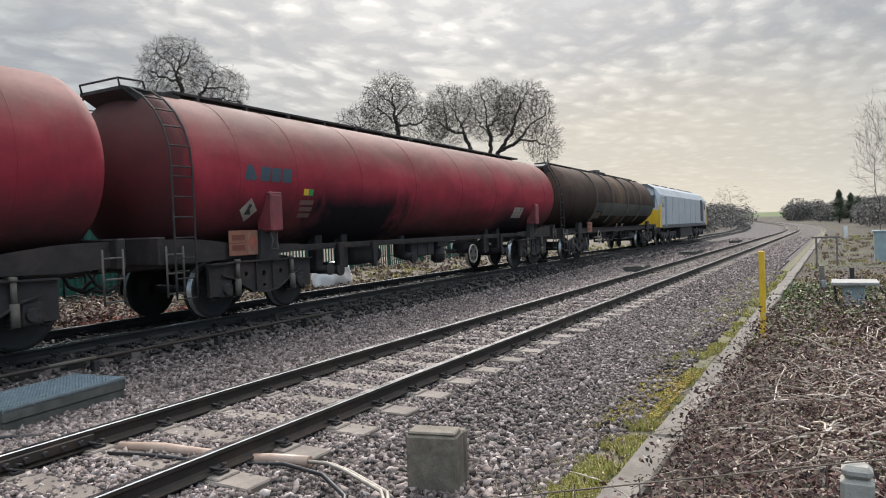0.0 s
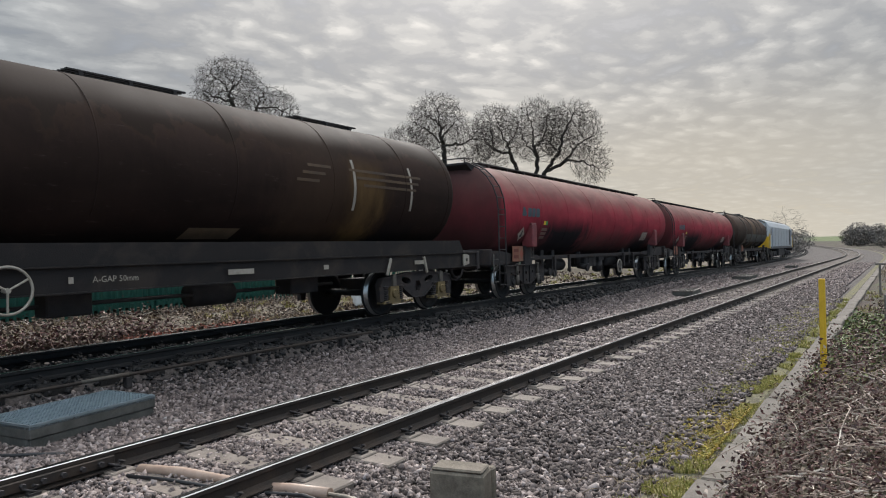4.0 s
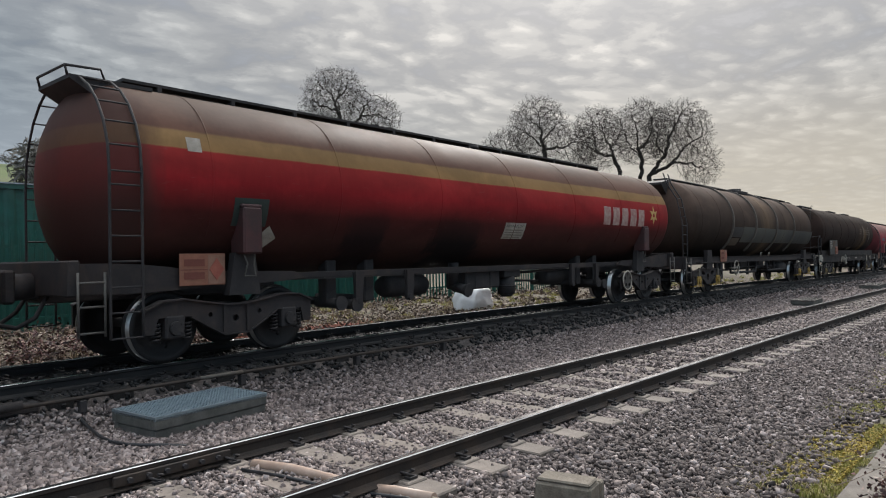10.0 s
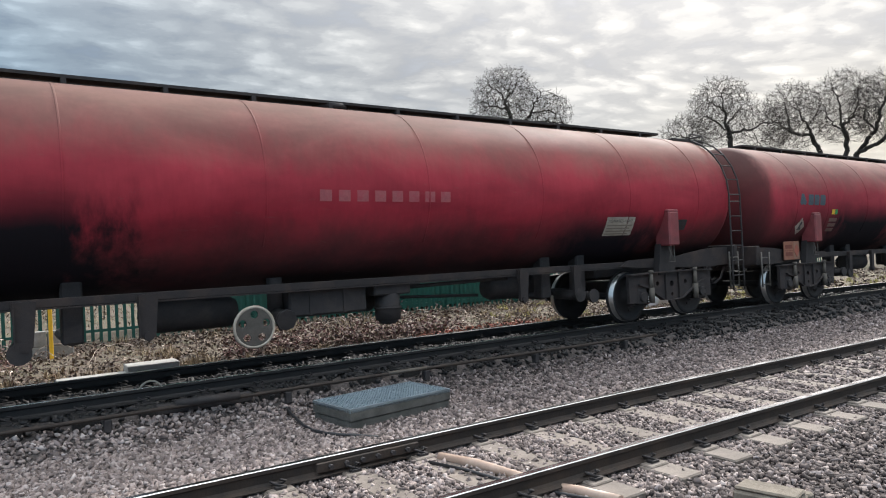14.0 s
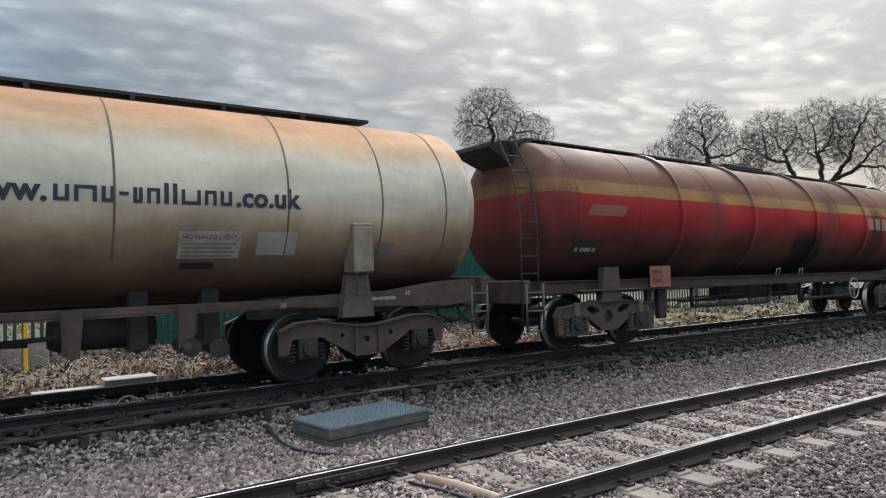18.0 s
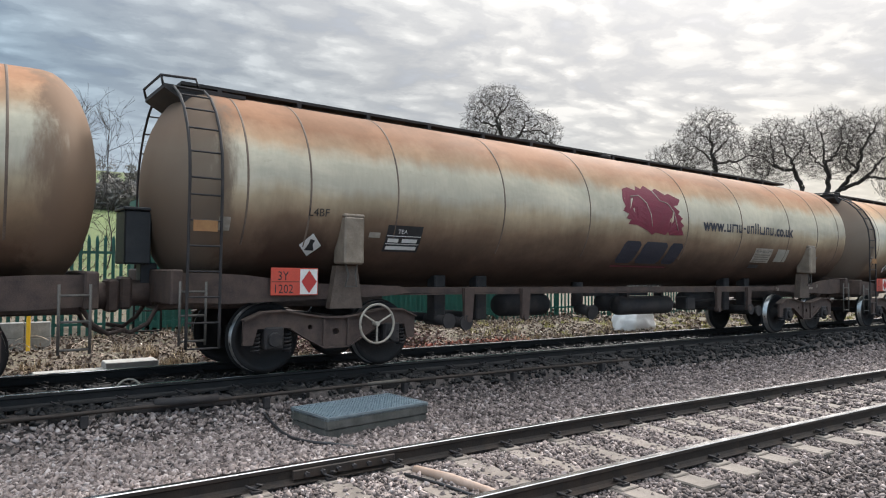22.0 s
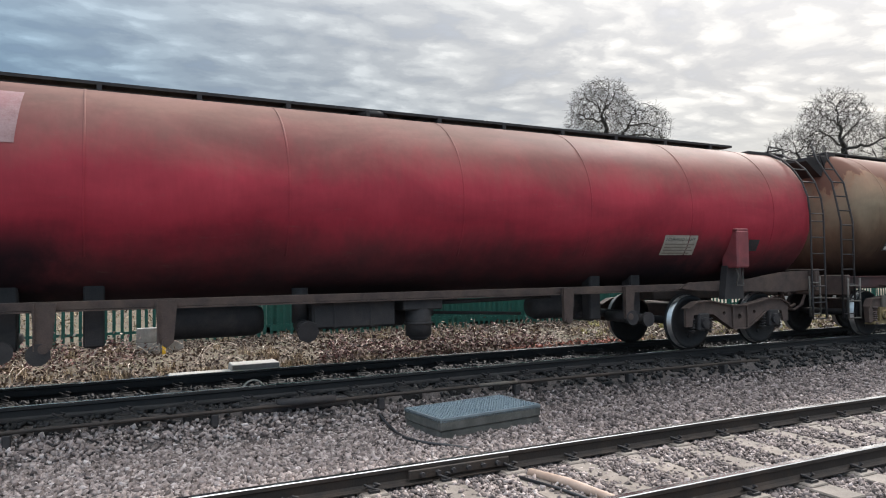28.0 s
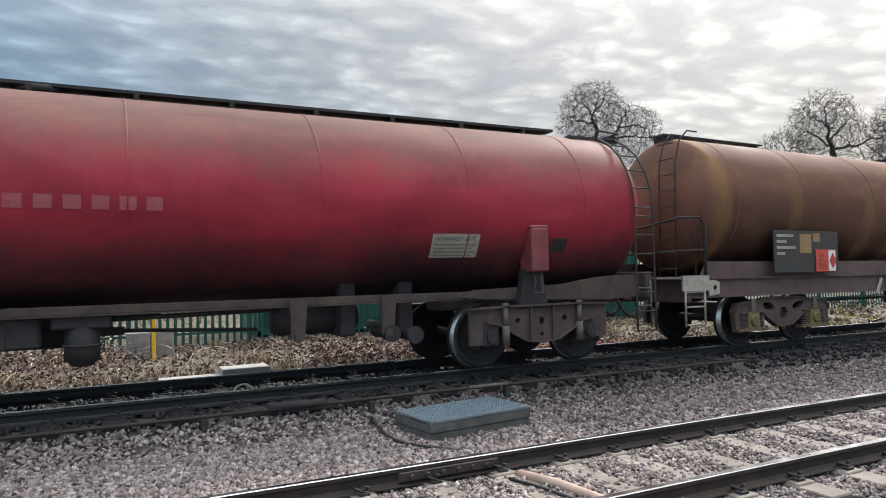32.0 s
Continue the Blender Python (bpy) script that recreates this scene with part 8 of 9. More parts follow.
# ---------------------------------------------------------------- trees
def colonise(seed, limbs, balls, count, step=0.32, reach=2.6, kill=0.36):
    """A bare tree that grows from its main limbs towards points strewn in its crown. limbs: bent lines, each from a point of an earlier one. Gives nodes, parents and radii."""
    g = np.random.default_rng(seed)
    pts = []
    for (cx, cy, cz, rx, rz), share in balls:
        n = int(count * share)
        d = g.normal(size=(n, 3))
        d /= np.linalg.norm(d, axis=1)[:, None]
        d *= (g.uniform(0, 1, (n, 1)) ** 0.30)
        pts.append(d * (rx, rx, rz) + (cx, cy, cz))
    pts = np.concatenate(pts)
    nodes, parent = [], []
    for line in limbs:
        start = np.array(line[0], float)
        last = int(np.argmin([np.linalg.norm(q - start) for q in nodes])) if nodes else -1
        if last < 0:
            nodes.append(start)
            parent.append(-1)
            last = 0
        for b in line[1:]:
            a, b = nodes[last], np.array(b, float)
            k = max(1, int(np.linalg.norm(b - a) / step))
            for i in range(1, k + 1):
                nodes.append(a + (b - a) * i / k + g.normal(size=3) * 0.07)
                parent.append(last)
                last = len(nodes) - 1
    near = np.full(len(pts), -1)
    dist = np.full(len(pts), 1e9)
    fresh = list(range(len(nodes)))
    alive = np.ones(len(pts), bool)
    for it in range(120):
        P = np.array([nodes[i] for i in fresh])
        if len(P) == 0:
            break
        for c in range(0, len(P), 200):
            D = np.linalg.norm(pts[:, None] - P[None, c:c + 200], axis=2)
            k = D.argmin(1)
            m = D[np.arange(len(pts)), k]
            better = m < dist
            dist[better], near[better] = m[better], np.array(fresh)[c + k[better]]
        alive &= dist > kill
        if not alive.any():
            break
        far = reach if it > 8 else 50
        use = alive & (dist < far)
        pull = {}
        for i in np.nonzero(use)[0]:
            v = pts[i] - nodes[near[i]]
            pull.setdefault(near[i], []).append(v / np.linalg.norm(v))
        fresh = []
        for i, vs in pull.items():
            v = np.mean(vs, axis=0) + g.normal(size=3) * 0.14
            if parent[i] >= 0:
                back = nodes[i] - nodes[parent[i]]
                v += 0.50 * back / max(np.linalg.norm(back), 1e-6)
            v /= max(np.linalg.norm(v), 1e-6)
            fresh.append(len(nodes))
            nodes.append(nodes[i] + v * step)
            parent.append(i)
        if len(nodes) > 30000:
            break
    radius = np.zeros(len(nodes))
    kids = [[] for _ in nodes]
    for i, p in enumerate(parent):
        if p >= 0:
            kids[p].append(i)
    for i in range(len(nodes) - 1, -1, -1):
        radius[i] = sum(radius[k] ** 2.42 for k in kids[i]) ** (1 / 2.42) if kids[i] else 0.0075
    return np.array(nodes), parent, radius, kids


TREES = {}


def bare_tree(key, at, seed, limbs, balls, count, label, step=0.25, twigs=3, turn=0.0, thick=1.0, reach=2.6):
    t = tagged(new("bare_tree"), label, "tree", "bare trees beyond the line")
    t.matrix_basis = Matrix.Translation(at) @ Matrix.Rotation(turn, 4, "Z")
    if key not in TREES:
        rng = random.Random(seed)
        nodes, parent, radius, kids = colonise(seed, limbs, balls, count, step, reach, step * 1.15)
        heavy, fine = [], []
        for i, p in enumerate(parent):
            if p < 0:
                continue
            r0, r1 = (min(r * (1 + 0.6 * min(1.0, max(0.0, r - 0.035) / 0.06)), 0.33) * thick for r in (min(radius[p], radius[i] * 1.25), radius[i]))
            (heavy if radius[i] > 0.035 else fine).append((Vector(nodes[p]), Vector(nodes[i]), r0, r1))
            if radius[i] < 0.020:
                d = (Vector(nodes[i]) - Vector(nodes[p])).normalized()
                for _ in range(twigs if not kids[i] else 1):
                    e = (d + Vector((rng.uniform(-1, 1), rng.uniform(-1, 1), rng.uniform(-0.8, 0.9))) * 0.5).normalized()
                    q = Vector(nodes[i]) + e * rng.uniform(0.30, 0.66) * step / 0.42
                    fine.append((Vector(nodes[i]), q, 0.0068, 0.0048))
                    for _k in range(2):
                        e2 = (e + Vector((rng.uniform(-1, 1), rng.uniform(-1, 1), rng.uniform(-0.7, 0.9))) * 0.5).normalized()
                        fine.append((q, q + e2 * rng.uniform(0.22, 0.5) * step / 0.42, 0.0048, 0.003))
        TREES[key] = (bars_mesh("trunk", heavy, 7, BARK), bars_mesh("crown", fine, 3, TWIG))
    for nm, me in zip(("trunk", "crown"), TREES[key]):
        new(nm, me).parent = t
    return t


def bars_mesh(name, bars, seg, material):
    """Tapered prisms along the bars, in one mesh."""
    V, F = [], []
    for a, b, ra, rb in bars:
        d = b - a
        if d.length < 1e-5:
            continue
        d.normalize()
        u = d.orthogonal().normalized()
        w = d.cross(u)
        o = len(V)
        for c, r in ((a, ra), (b, rb)):
            for k in range(seg):
                t = 2 * math.pi * k / seg
                V.append(tuple(c + (u * math.cos(t) + w * math.sin(t)) * r))
        for k in range(seg):
            F.append((o + k, o + (k + 1) % seg, o + seg + (k + 1) % seg, o + seg + k))
    me = bpy.data.meshes.new(name)
    me.from_pydata(V, [], F)
    me.materials.append(material)
    return me


T1_WAY, T1_Z = 0.6871, 13.33
T2_WAY, T2_Z = 0.9876, 9.68
T3_WAY, T3_Z = 1.0911, 8.50
T4_WAY, T4_Z = 1.1197, 8.14
T5_WAY, T5_Z = 1.1307, 7.95
T0_WAY, T0_Z = 0.9349, 10.68


def crown_tree(key, way, far, rise, seed, limbs, balls, count, label):
    """An oak whose limbs are told from the foot of its crown, at the height rise; it stands at the distance far in the direction way (clockwise from +y), seen face on."""
    x, y = far * math.sin(way), far * math.cos(way)
    z = ground_z(x, y)
    up = rise - z
    def lift(line):
        return [(q[0], q[2] if len(q) > 2 else 0.0, q[1] + up) for q in line]
    stem = [(0.2, 0.0, -0.5), (-0.1, 0.0, up * 0.5), (limbs[0][0][0], 0.0, up + limbs[0][0][1])]
    bare_tree(key, (x, y, z), seed, [stem] + [lift(q) for q in limbs], [((cx, cy, cz + up, rx, rz), w) for (cx, cy, cz, rx, rz), w in balls], count, label, turn=-way)


def plant_trees():
    oak = "bare broad-crowned oak tree beyond the line"
    crown_tree("t1", T1_WAY, 60.0, T1_Z, 11, [
        [(0, 0), (-0.1, 1.2), (-0.15, 1.7), (0.2, 2.9), (0.5, 4.0)], [(-0.15, 1.7), (-0.9, 2.7, 0.5), (-1.8, 3.5, 0.8)], [(-0.1, 0.9), (-1.2, 1.2, -0.6), (-2.5, 1.7, -1.0)], [(0.0, 2.0), (0.9, 2.8, -0.8), (1.5, 3.7, -1.4)],
        [(-0.1, 0.9), (0.3, 1.6, 1.2), (-0.4, 2.6, 2.4)], [(0.1, -0.8), (1.5, -0.4), (2.0, 0.6), (2.3, 1.3), (3.1, 2.3)], [(2.0, 0.6), (3.3, 0.7, 0.6), (4.5, 0.4, 0.9)], [(1.5, -0.4), (3.0, -0.5, -0.6), (4.6, -0.7, -0.8)]],
        [((-0.2, 0, 1.45, 3.0, 3.15), 0.62), ((2.9, 0, -0.2, 2.6, 2.6), 0.38)], 15000, oak)
    crown_tree("t2", T2_WAY, 59.0, T2_Z, 13, [
        [(0, 0), (-0.15, 1.0), (-0.35, 2.4), (-0.5, 3.6), (-0.8, 4.4)], [(-0.2, 1.3), (0.5, 2.3, 0.6), (1.3, 3.2, 0.9)], [(-0.2, 1.1), (-1.3, 1.7, -0.5), (-2.3, 2.5, -0.7)], [(-0.35, 2.4), (-1.2, 3.3, 0.8), (-1.8, 3.9, 1.2)], [(0, 0.5), (1.2, 0.7, -0.4), (2.4, 1.1, -0.6)]],
        [((-0.6, 0, 2.35, 2.55, 2.7), 0.72), ((2.4, 0, 0.7, 2.2, 1.7), 0.28)], 11500, "tall bare oak tree with a forked crown")
    crown_tree("t3", T3_WAY, 61.0, T3_Z, 14, [
        [(0, 0), (-0.5, 1.2), (-1.9, 1.6), (-2.6, 2.4), (-3.3, 2.9)], [(-0.3, 0.8), (-0.7, 2.0, 0.5), (-1.2, 3.2, 0.7), (-1.6, 4.4, 0.9)], [(-0.7, 2.0), (0.1, 3.0, -0.6), (0.3, 4.1, -0.8)], [(-1.9, 1.6), (-2.0, 2.8, -0.8), (-2.2, 3.9, -1.0)]],
        [((-1.7, 0, 2.75, 2.3, 2.75), 1.0)], 10000, "tall bare oak tree with twisted limbs")
    crown_tree("t4", T4_WAY, 61.5, T4_Z, 15, [
        [(0, 0), (0.1, 1.1), (-0.3, 2.2), (-0.15, 3.6), (-0.6, 4.9)], [(-0.2, 2.0), (0.6, 2.7, 0.5), (1.1, 4.0, 0.7), (1.0, 5.0, 0.9)], [(0.0, 1.5), (-1.0, 2.6, -0.7), (-1.4, 3.8, -0.9)]],
        [((0.1, 0, 3.5, 2.3, 2.9), 1.0)], 10000, "tall bare oak tree with twisted limbs")
    crown_tree("t5", T5_WAY, 62.0, T5_Z, 16, [
        [(0, 0), (1.3, 1.6), (1.7, 3.0), (2.4, 4.4), (2.7, 5.2)], [(0.1, 0.0), (1.9, 0.9, -0.5), (3.0, 2.2, -0.8), (4.3, 3.0, -1.0)], [(1.3, 1.6), (0.7, 2.8, 0.7), (0.9, 4.3, 1.0)], [(1.9, 0.9), (3.3, 0.9, 0.5), (4.6, 0.4, 0.7)]],
        [((2.5, 0, 3.4, 2.8, 2.8), 0.75), ((4.1, 0, 0.8, 1.7, 1.9), 0.25)], 12500, "tall bare oak tree with twisted limbs")
    crown_tree("t0", T0_WAY, 66.0, T0_Z, 17, [[(0, 0), (-0.1, 0.8), (-0.4, 1.7)], [(-0.1, 0.6), (0.7, 1.2), (1.2, 1.6)], [(-0.1, 0.6), (-1.2, 1.0), (-1.9, 1.3)]], [((-0.3, 0, 0.9, 2.2, 1.6), 1.0)], 3600, "small bare tree beyond the line")
    # behind the fence
    zb = ground_z(-3, 80)
    bare_tree("t6", (-3.0, 80.0, zb), 18, [[(0, 0, -0.5), (0, 0, 2.2)]], [((0, 0, 5.2, 4.4, 3.6), 1.0)], 900, "bare round-headed tree on the rising field", 0.5)
    for i, (x, y, h) in enumerate(((3.0, 25.0, 7.0), (3.8, 25.6, 5.8), (2.3, 26.0, 5.0))):
        bare_tree("sap", (x, y, ground_z(x, y)), 19, [[(0, 0, -0.3), (0, 0, 1.6)]], [((0, 0, 4.3, 1.0, 2.9), 1.0)], 240, "slender leafless sapling behind the fence", 0.35, 2, i * 1.3, 0.8)
    # along the line, far off
    for i, (x, y, k) in enumerate(((120, 15, 1), (64, -3.0, 2), (75, -6.5, 2), (54, -3.4, 2))):
        bare_tree("far%d" % k, (x, y, 0), 20 + k, [[(0, 0, -0.3), (0, 0, 2.0), (0.2, 0, 4.0)]], [((0, 0, 4.2 if k == 1 else 6.0, 2.6 if k == 1 else 1.7, 2.4 if k == 1 else 4.2), 1.0)], 420, "bare tree beside the line in the distance", 0.5, 3, i * 1.1, 0.7)


plant_trees()


# ---------------------------------------------------------------- scrub, grass and litter
def fast_mesh(name, V, F, material):
    me = bpy.data.meshes.new(name)
    k = F.shape[1]
    me.vertices.add(len(V))
    me.vertices.foreach_set("co", V.astype(np.float32).ravel())
    me.loops.add(F.size)
    me.loops.foreach_set("vertex_index", F.ravel().astype(np.int32))
    me.polygons.add(len(F))
    me.polygons.foreach_set("loop_start", np.arange(0, F.size, k, dtype=np.int32))
    me.update(calc_edges=True)
    me.materials.append(material)
    return new(name, me)


def heights(x, y):
    return np.array([ground_z(a, b) for a, b in zip(x, y)])


def leaves(name, patches, label, material, seed, lift=0.10, flatness=0.6):
    """Small folded leaves strewn over patches (x0, x1, y0, y1, count, size)."""
    g = np.random.default_rng(seed)
    V, F, o = [], [], 0
    for x0, x1, y0, y1, n, size in patches:
        n = int(n)
        clump = g.uniform(0, 1, (max(4, n // 60), 2)) * (x1 - x0, y1 - y0) + (x0, y0)
        c = clump[g.integers(0, len(clump), n)] + g.normal(size=(n, 2)) * 0.22
        loose = g.uniform(0, 1, n) < 0.45
        c[loose] = g.uniform(0, 1, (loose.sum(), 2)) * (x1 - x0, y1 - y0) + (x0, y0)
        c[:, 0], c[:, 1] = np.clip(c[:, 0], x0, x1), np.clip(c[:, 1], y0, y1)
        z = heights(c[:, 0], c[:, 1]) + np.abs(g.normal(size=n)) * lift
        u = g.normal(size=(n, 3)) * (1, 1, flatness)
        u /= np.linalg.norm(u, axis=1)[:, None]
        w = g.normal(size=(n, 3)) * (1, 1, flatness)
        w -= u * (w * u).sum(1)[:, None]
        w /= np.linalg.norm(w, axis=1)[:, None]
        s = size * g.uniform(0.6, 1.4, (n, 1))
        p = np.stack([c[:, 0], c[:, 1], z], -1)
        nrm = np.cross(u, w)
        q = np.stack([p - u * s, p + w * s * 0.5 + nrm * s * 0.25, p + u * s, p - w * s * 0.5 + nrm * s * 0.25], 1)
        V.append(q.reshape(-1, 3))
        F.append(np.arange(n * 4).reshape(-1, 4) + o)
        o += n * 4
    return tagged(fast_mesh(name, np.concatenate(V), np.concatenate(F), material), label, "plants", kind="stuff")


def blades(name, patches, label, material, seed, lean=0.5):
    """Grass blades over patches (x0, x1, y0, y1, count, length)."""
    g = np.random.default_rng(seed)
    V, F, o = [], [], 0
    for x0, x1, y0, y1, n, length in patches:
        n = int(n)
        tuft = g.uniform(0, 1, (max(6, n // 70), 2)) * (x1 - x0, y1 - y0) + (x0, y0)
        c = tuft[g.integers(0, len(tuft), n)] + g.normal(size=(n, 2)) * 0.075
        c[:, 1] = np.clip(c[:, 1], y0 - 0.1, y1 + 0.1)
        keep = np.array([noise.noise((p[0] * 1.1, p[1] * 1.6, seed)) + 0.5 * noise.noise((p[0] * 3.7, p[1] * 4.1, seed)) > -0.08 for p in c])
        c = c[keep]
        n = len(c)
        z = heights(c[:, 0], c[:, 1])
        a = g.uniform(0, 6.28, n)
        out = np.stack([np.cos(a), np.sin(a), np.zeros(n)], -1)
        acr = np.stack([-np.sin(a), np.cos(a), np.zeros(n)], -1)
        L = length * g.uniform(0.5, 1.3, (n, 1))
        le = np.abs(g.normal(size=(n, 1))) * lean
        p0 = np.stack([c[:, 0], c[:, 1], z - 0.01], -1)
        up = np.array([0, 0, 1.0])
        p1 = p0 + L * 0.55 * (up + out * le * 0.5)
        p2 = p1 + L * 0.5 * (up * np.maximum(0.05, 1 - le) + out * le)
        wd = 0.004 + 0.02 * L
        q = np.stack([p0 - acr * wd, p0 + acr * wd, p1 + acr * wd * 0.8, p1 - acr * wd * 0.8, p2 + acr * wd * 0.15, p2 - acr * wd * 0.15], 1)
        V.append(q.reshape(-1, 3))
        k = np.arange(n)[:, None] * 6 + o
        F.append(np.concatenate([k + (0, 1, 2, 3), k + (3, 2, 4, 5)]))
        o += n * 6
    return tagged(fast_mesh(name, np.concatenate(V), np.concatenate(F), material), label, "grass", kind="stuff")


def stems(name, patches, label, material, seed, rise=0.35):
    """Dead arching canes over patches (x0, x1, y0, y1, count, length, radius)."""
    g = random.Random(seed)
    bars = []
    for x0, x1, y0, y1, n, length, rad in patches:
        for _ in range(n):
            x, y = g.uniform(x0, x1), g.uniform(y0, y1)
            p = Vector((x, y, ground_z(x, y) + g.uniform(0, 0.2)))
            a = g.uniform(0, 6.28)
            L = length * g.uniform(0.5, 1.4)
            d = Vector((math.cos(a), math.sin(a), g.uniform(0.1, 0.9) * rise * 2)).normalized()
            k = 6
            r = rad * g.uniform(0.6, 1.3)
            for i in range(k):
                q = p + d * L / k
                low = ground_z(q.x, q.y) + 0.01
                if q.z < low:
                    q.z = low
                bars.append((p.copy(), q.copy(), r, r * 0.88))
                p, r = q, r * 0.88
                d = (d + Vector((g.uniform(-0.25, 0.25), g.uniform(-0.25, 0.25), -0.22 + g.uniform(-0.15, 0.12)))).normalized()
    me = bars_mesh(name, bars, 5, material)
    return tagged(new(name, me), label, "plants", kind="stuff")


def thicket(name, boxes, label, material, seed, size=0.35):
    """Far woods and hedges: masses of small sprays with an uneven top."""
    g = np.random.default_rng(seed)
    V, F, o = [], [], 0
    for x0, x1, y0, y1, h, n in boxes:
        lumps = max(6, int(max(x1 - x0, y1 - y0) / 1.3))
        cx, cy = g.uniform(x0, x1, lumps), g.uniform(y0, y1, lumps)
        hh = h * g.uniform(0.55, 1.0, lumps)
        k = g.integers(0, lumps, int(n))
        d = g.normal(size=(int(n), 3))
        d /= np.linalg.norm(d, axis=1)[:, None]
        d *= g.uniform(0, 1, (int(n), 1)) ** 0.35
        rr = np.maximum(h * 0.45, 1.0)
        p = np.stack([cx[k] + d[:, 0] * rr, cy[k] + d[:, 1] * rr, np.maximum(hh[k] * 0.5 + d[:, 2] * hh[k] * 0.5, 0.02)], -1)
        p[:, 2] += heights(p[:, 0], p[:, 1])
        u, w = g.normal(size=(int(n), 3)), g.normal(size=(int(n), 3))
        u /= np.linalg.norm(u, axis=1)[:, None]
        w /= np.linalg.norm(w, axis=1)[:, None]
        s = size * g.uniform(0.5, 1.5, (int(n), 1)) * (h / 5) ** 0.5
        q = np.stack([p - u * s, p + w * s * 0.22, p + u * s, p - w * s * 0.22], 1)
        V.append(q.reshape(-1, 3))
        F.append(np.arange(int(n) * 4).reshape(-1, 4) + o)
        o += int(n) * 4
    return tagged(fast_mesh(name, np.concatenate(V), np.concatenate(F), material), label, "woodland", kind="stuff")


def dress():
    brown = island_mat("dead_bramble_leaf", [(0.0, (0.020, 0.011, 0.011)), (0.35, (0.075, 0.032, 0.030)), (0.60, (0.125, 0.052, 0.044)), (0.76, (0.085, 0.075, 0.040)), (0.90, (0.21, 0.135, 0.11)), (1.0, (0.46, 0.38, 0.32))], 0.8)
    cane = island_mat("dead_cane", [(0.0, (0.12, 0.080, 0.064)), (0.5, (0.36, 0.275, 0.22)), (0.85, (0.54, 0.45, 0.37)), (1.0, (0.70, 0.62, 0.53))], 0.7)
    green = island_mat("grass_blade", [(0.0, (0.17, 0.18, 0.035)), (0.4, (0.30, 0.29, 0.07)), (0.75, (0.42, 0.36, 0.13)), (1.0, (0.58, 0.48, 0.27))], 0.8)
    straw = island_mat("straw_blade", [(0.0, (0.085, 0.056, 0.034)), (0.5, (0.22, 0.155, 0.095)), (1.0, (0.42, 0.34, 0.22))], 0.8)
    litter = island_mat("leaf_litter", [(0.0, (0.028, 0.019, 0.015)), (0.45, (0.075, 0.050, 0.038)), (0.8, (0.14, 0.097, 0.070)), (1.0, (0.34, 0.27, 0.21))], 0.85)
    ivy = island_mat("low_green_leaf", [(0.0, (0.03, 0.05, 0.015)), (0.5, (0.08, 0.12, 0.03)), (1.0, (0.22, 0.25, 0.09))], 0.6)
    red = island_mat("red_leaf", [(0.0, (0.16, 0.03, 0.02)), (0.5, (0.30, 0.07, 0.045)), (1.0, (0.36, 0.16, 0.09))], 0.8)
    # the verge beside the camera
    leaves("bramble", [(1.9, 7.5, -3.2, 0.92, 54000, 0.017), (-9, 1.9, -4, -1.0, 9000, 0.03), (-9, 1.9, 0.5, 0.92, 3000, 0.03), (7.5, 12.0, -4.0, 0.88, 24000, 0.023), (12.0, 20, -6.0, 0.6, 11000, 0.028)], "dead brown bramble leaves over the verge", brown, 31, 0.20)
    stems("bramble_canes", [(2.4, 8.6, -2.8, 0.75, 720, 0.45, 0.0035), (2.6, 8.0, -2.8, 0.55, 430, 0.95, 0.006), (4.3, 8.8, -2.8, 0.2, 500, 0.95, 0.009), (10, 26, -7, -1.0, 90, 1.2, 0.012)], "pale dead bramble canes lying in arches", cane, 32)
    leaves("ivy", [(11, 17.5, -1.2, 0.85, 5000, 0.04), (9, 13, 0.2, 0.9, 1800, 0.03)], "low green leaves beside the trough", ivy, 33, 0.07)
    blades("verge_grass", [(3.4, 5.6, 1.25, 1.66, 12000, 0.05), (5.6, 8.6, 1.25, 1.95, 34000, 0.035), (9, 14, -0.6, 0.9, 9000, 0.06), (8.6, 13, 1.25, 2.1, 40000, 0.045), (13, 24, 1.24, 2.3, 34000, 0.06), (9.5, 15.5, -2.0, 0.9, 7000, 0.07), (15, 30, -5.0, 0.9, 11000, 0.10), (30, 60, -8.0, 0.9, 6000, 0.16)], "short yellow-green grass and moss along the trough", green, 34)
    blades("dry_verge_grass", [(14, 30, -7.0, 0.85, 14000, 0.12), (30, 70, -9.0, 0.85, 16000, 0.2), (3.2, 9, 1.35, 2.0, 2500, 0.05), (13, 24, -7.0, 0.8, 9000, 0.10), (24, 60, -10.0, 0.8, 12000, 0.16)], "flattened straw-coloured grass on the verge", straw, 37, 0.9)
    leaves("moss", [(5.8, 7.8, 1.30, 1.75, 9000, 0.013)], "yellow-brown moss patch", island_mat("moss", [(0.0, (0.14, 0.085, 0.010)), (0.5, (0.26, 0.175, 0.015)), (1.0, (0.34, 0.28, 0.05))], 0.9), 35, 0.012, 0.15)
    stems("straw", [(3.4, 6.5, 1.2, 2.0, 120, 0.16, 0.003), (24, 40, -6, -1, 60, 0.8, 0.02)], "bits of dry straw on the ballast's edge", straw, 36, 0.05)
    # the waste ground beyond the far track
    leaves("leaf_litter", [(-8, 3, 11.5, 17.3, 11000, 0.040), (3, 16, 11.5, 17.3, 11000, 0.045), (16, 40, 11.8, 20, 5000, 0.08)], "brown leaf litter on the waste ground", litter, 41, 0.06)
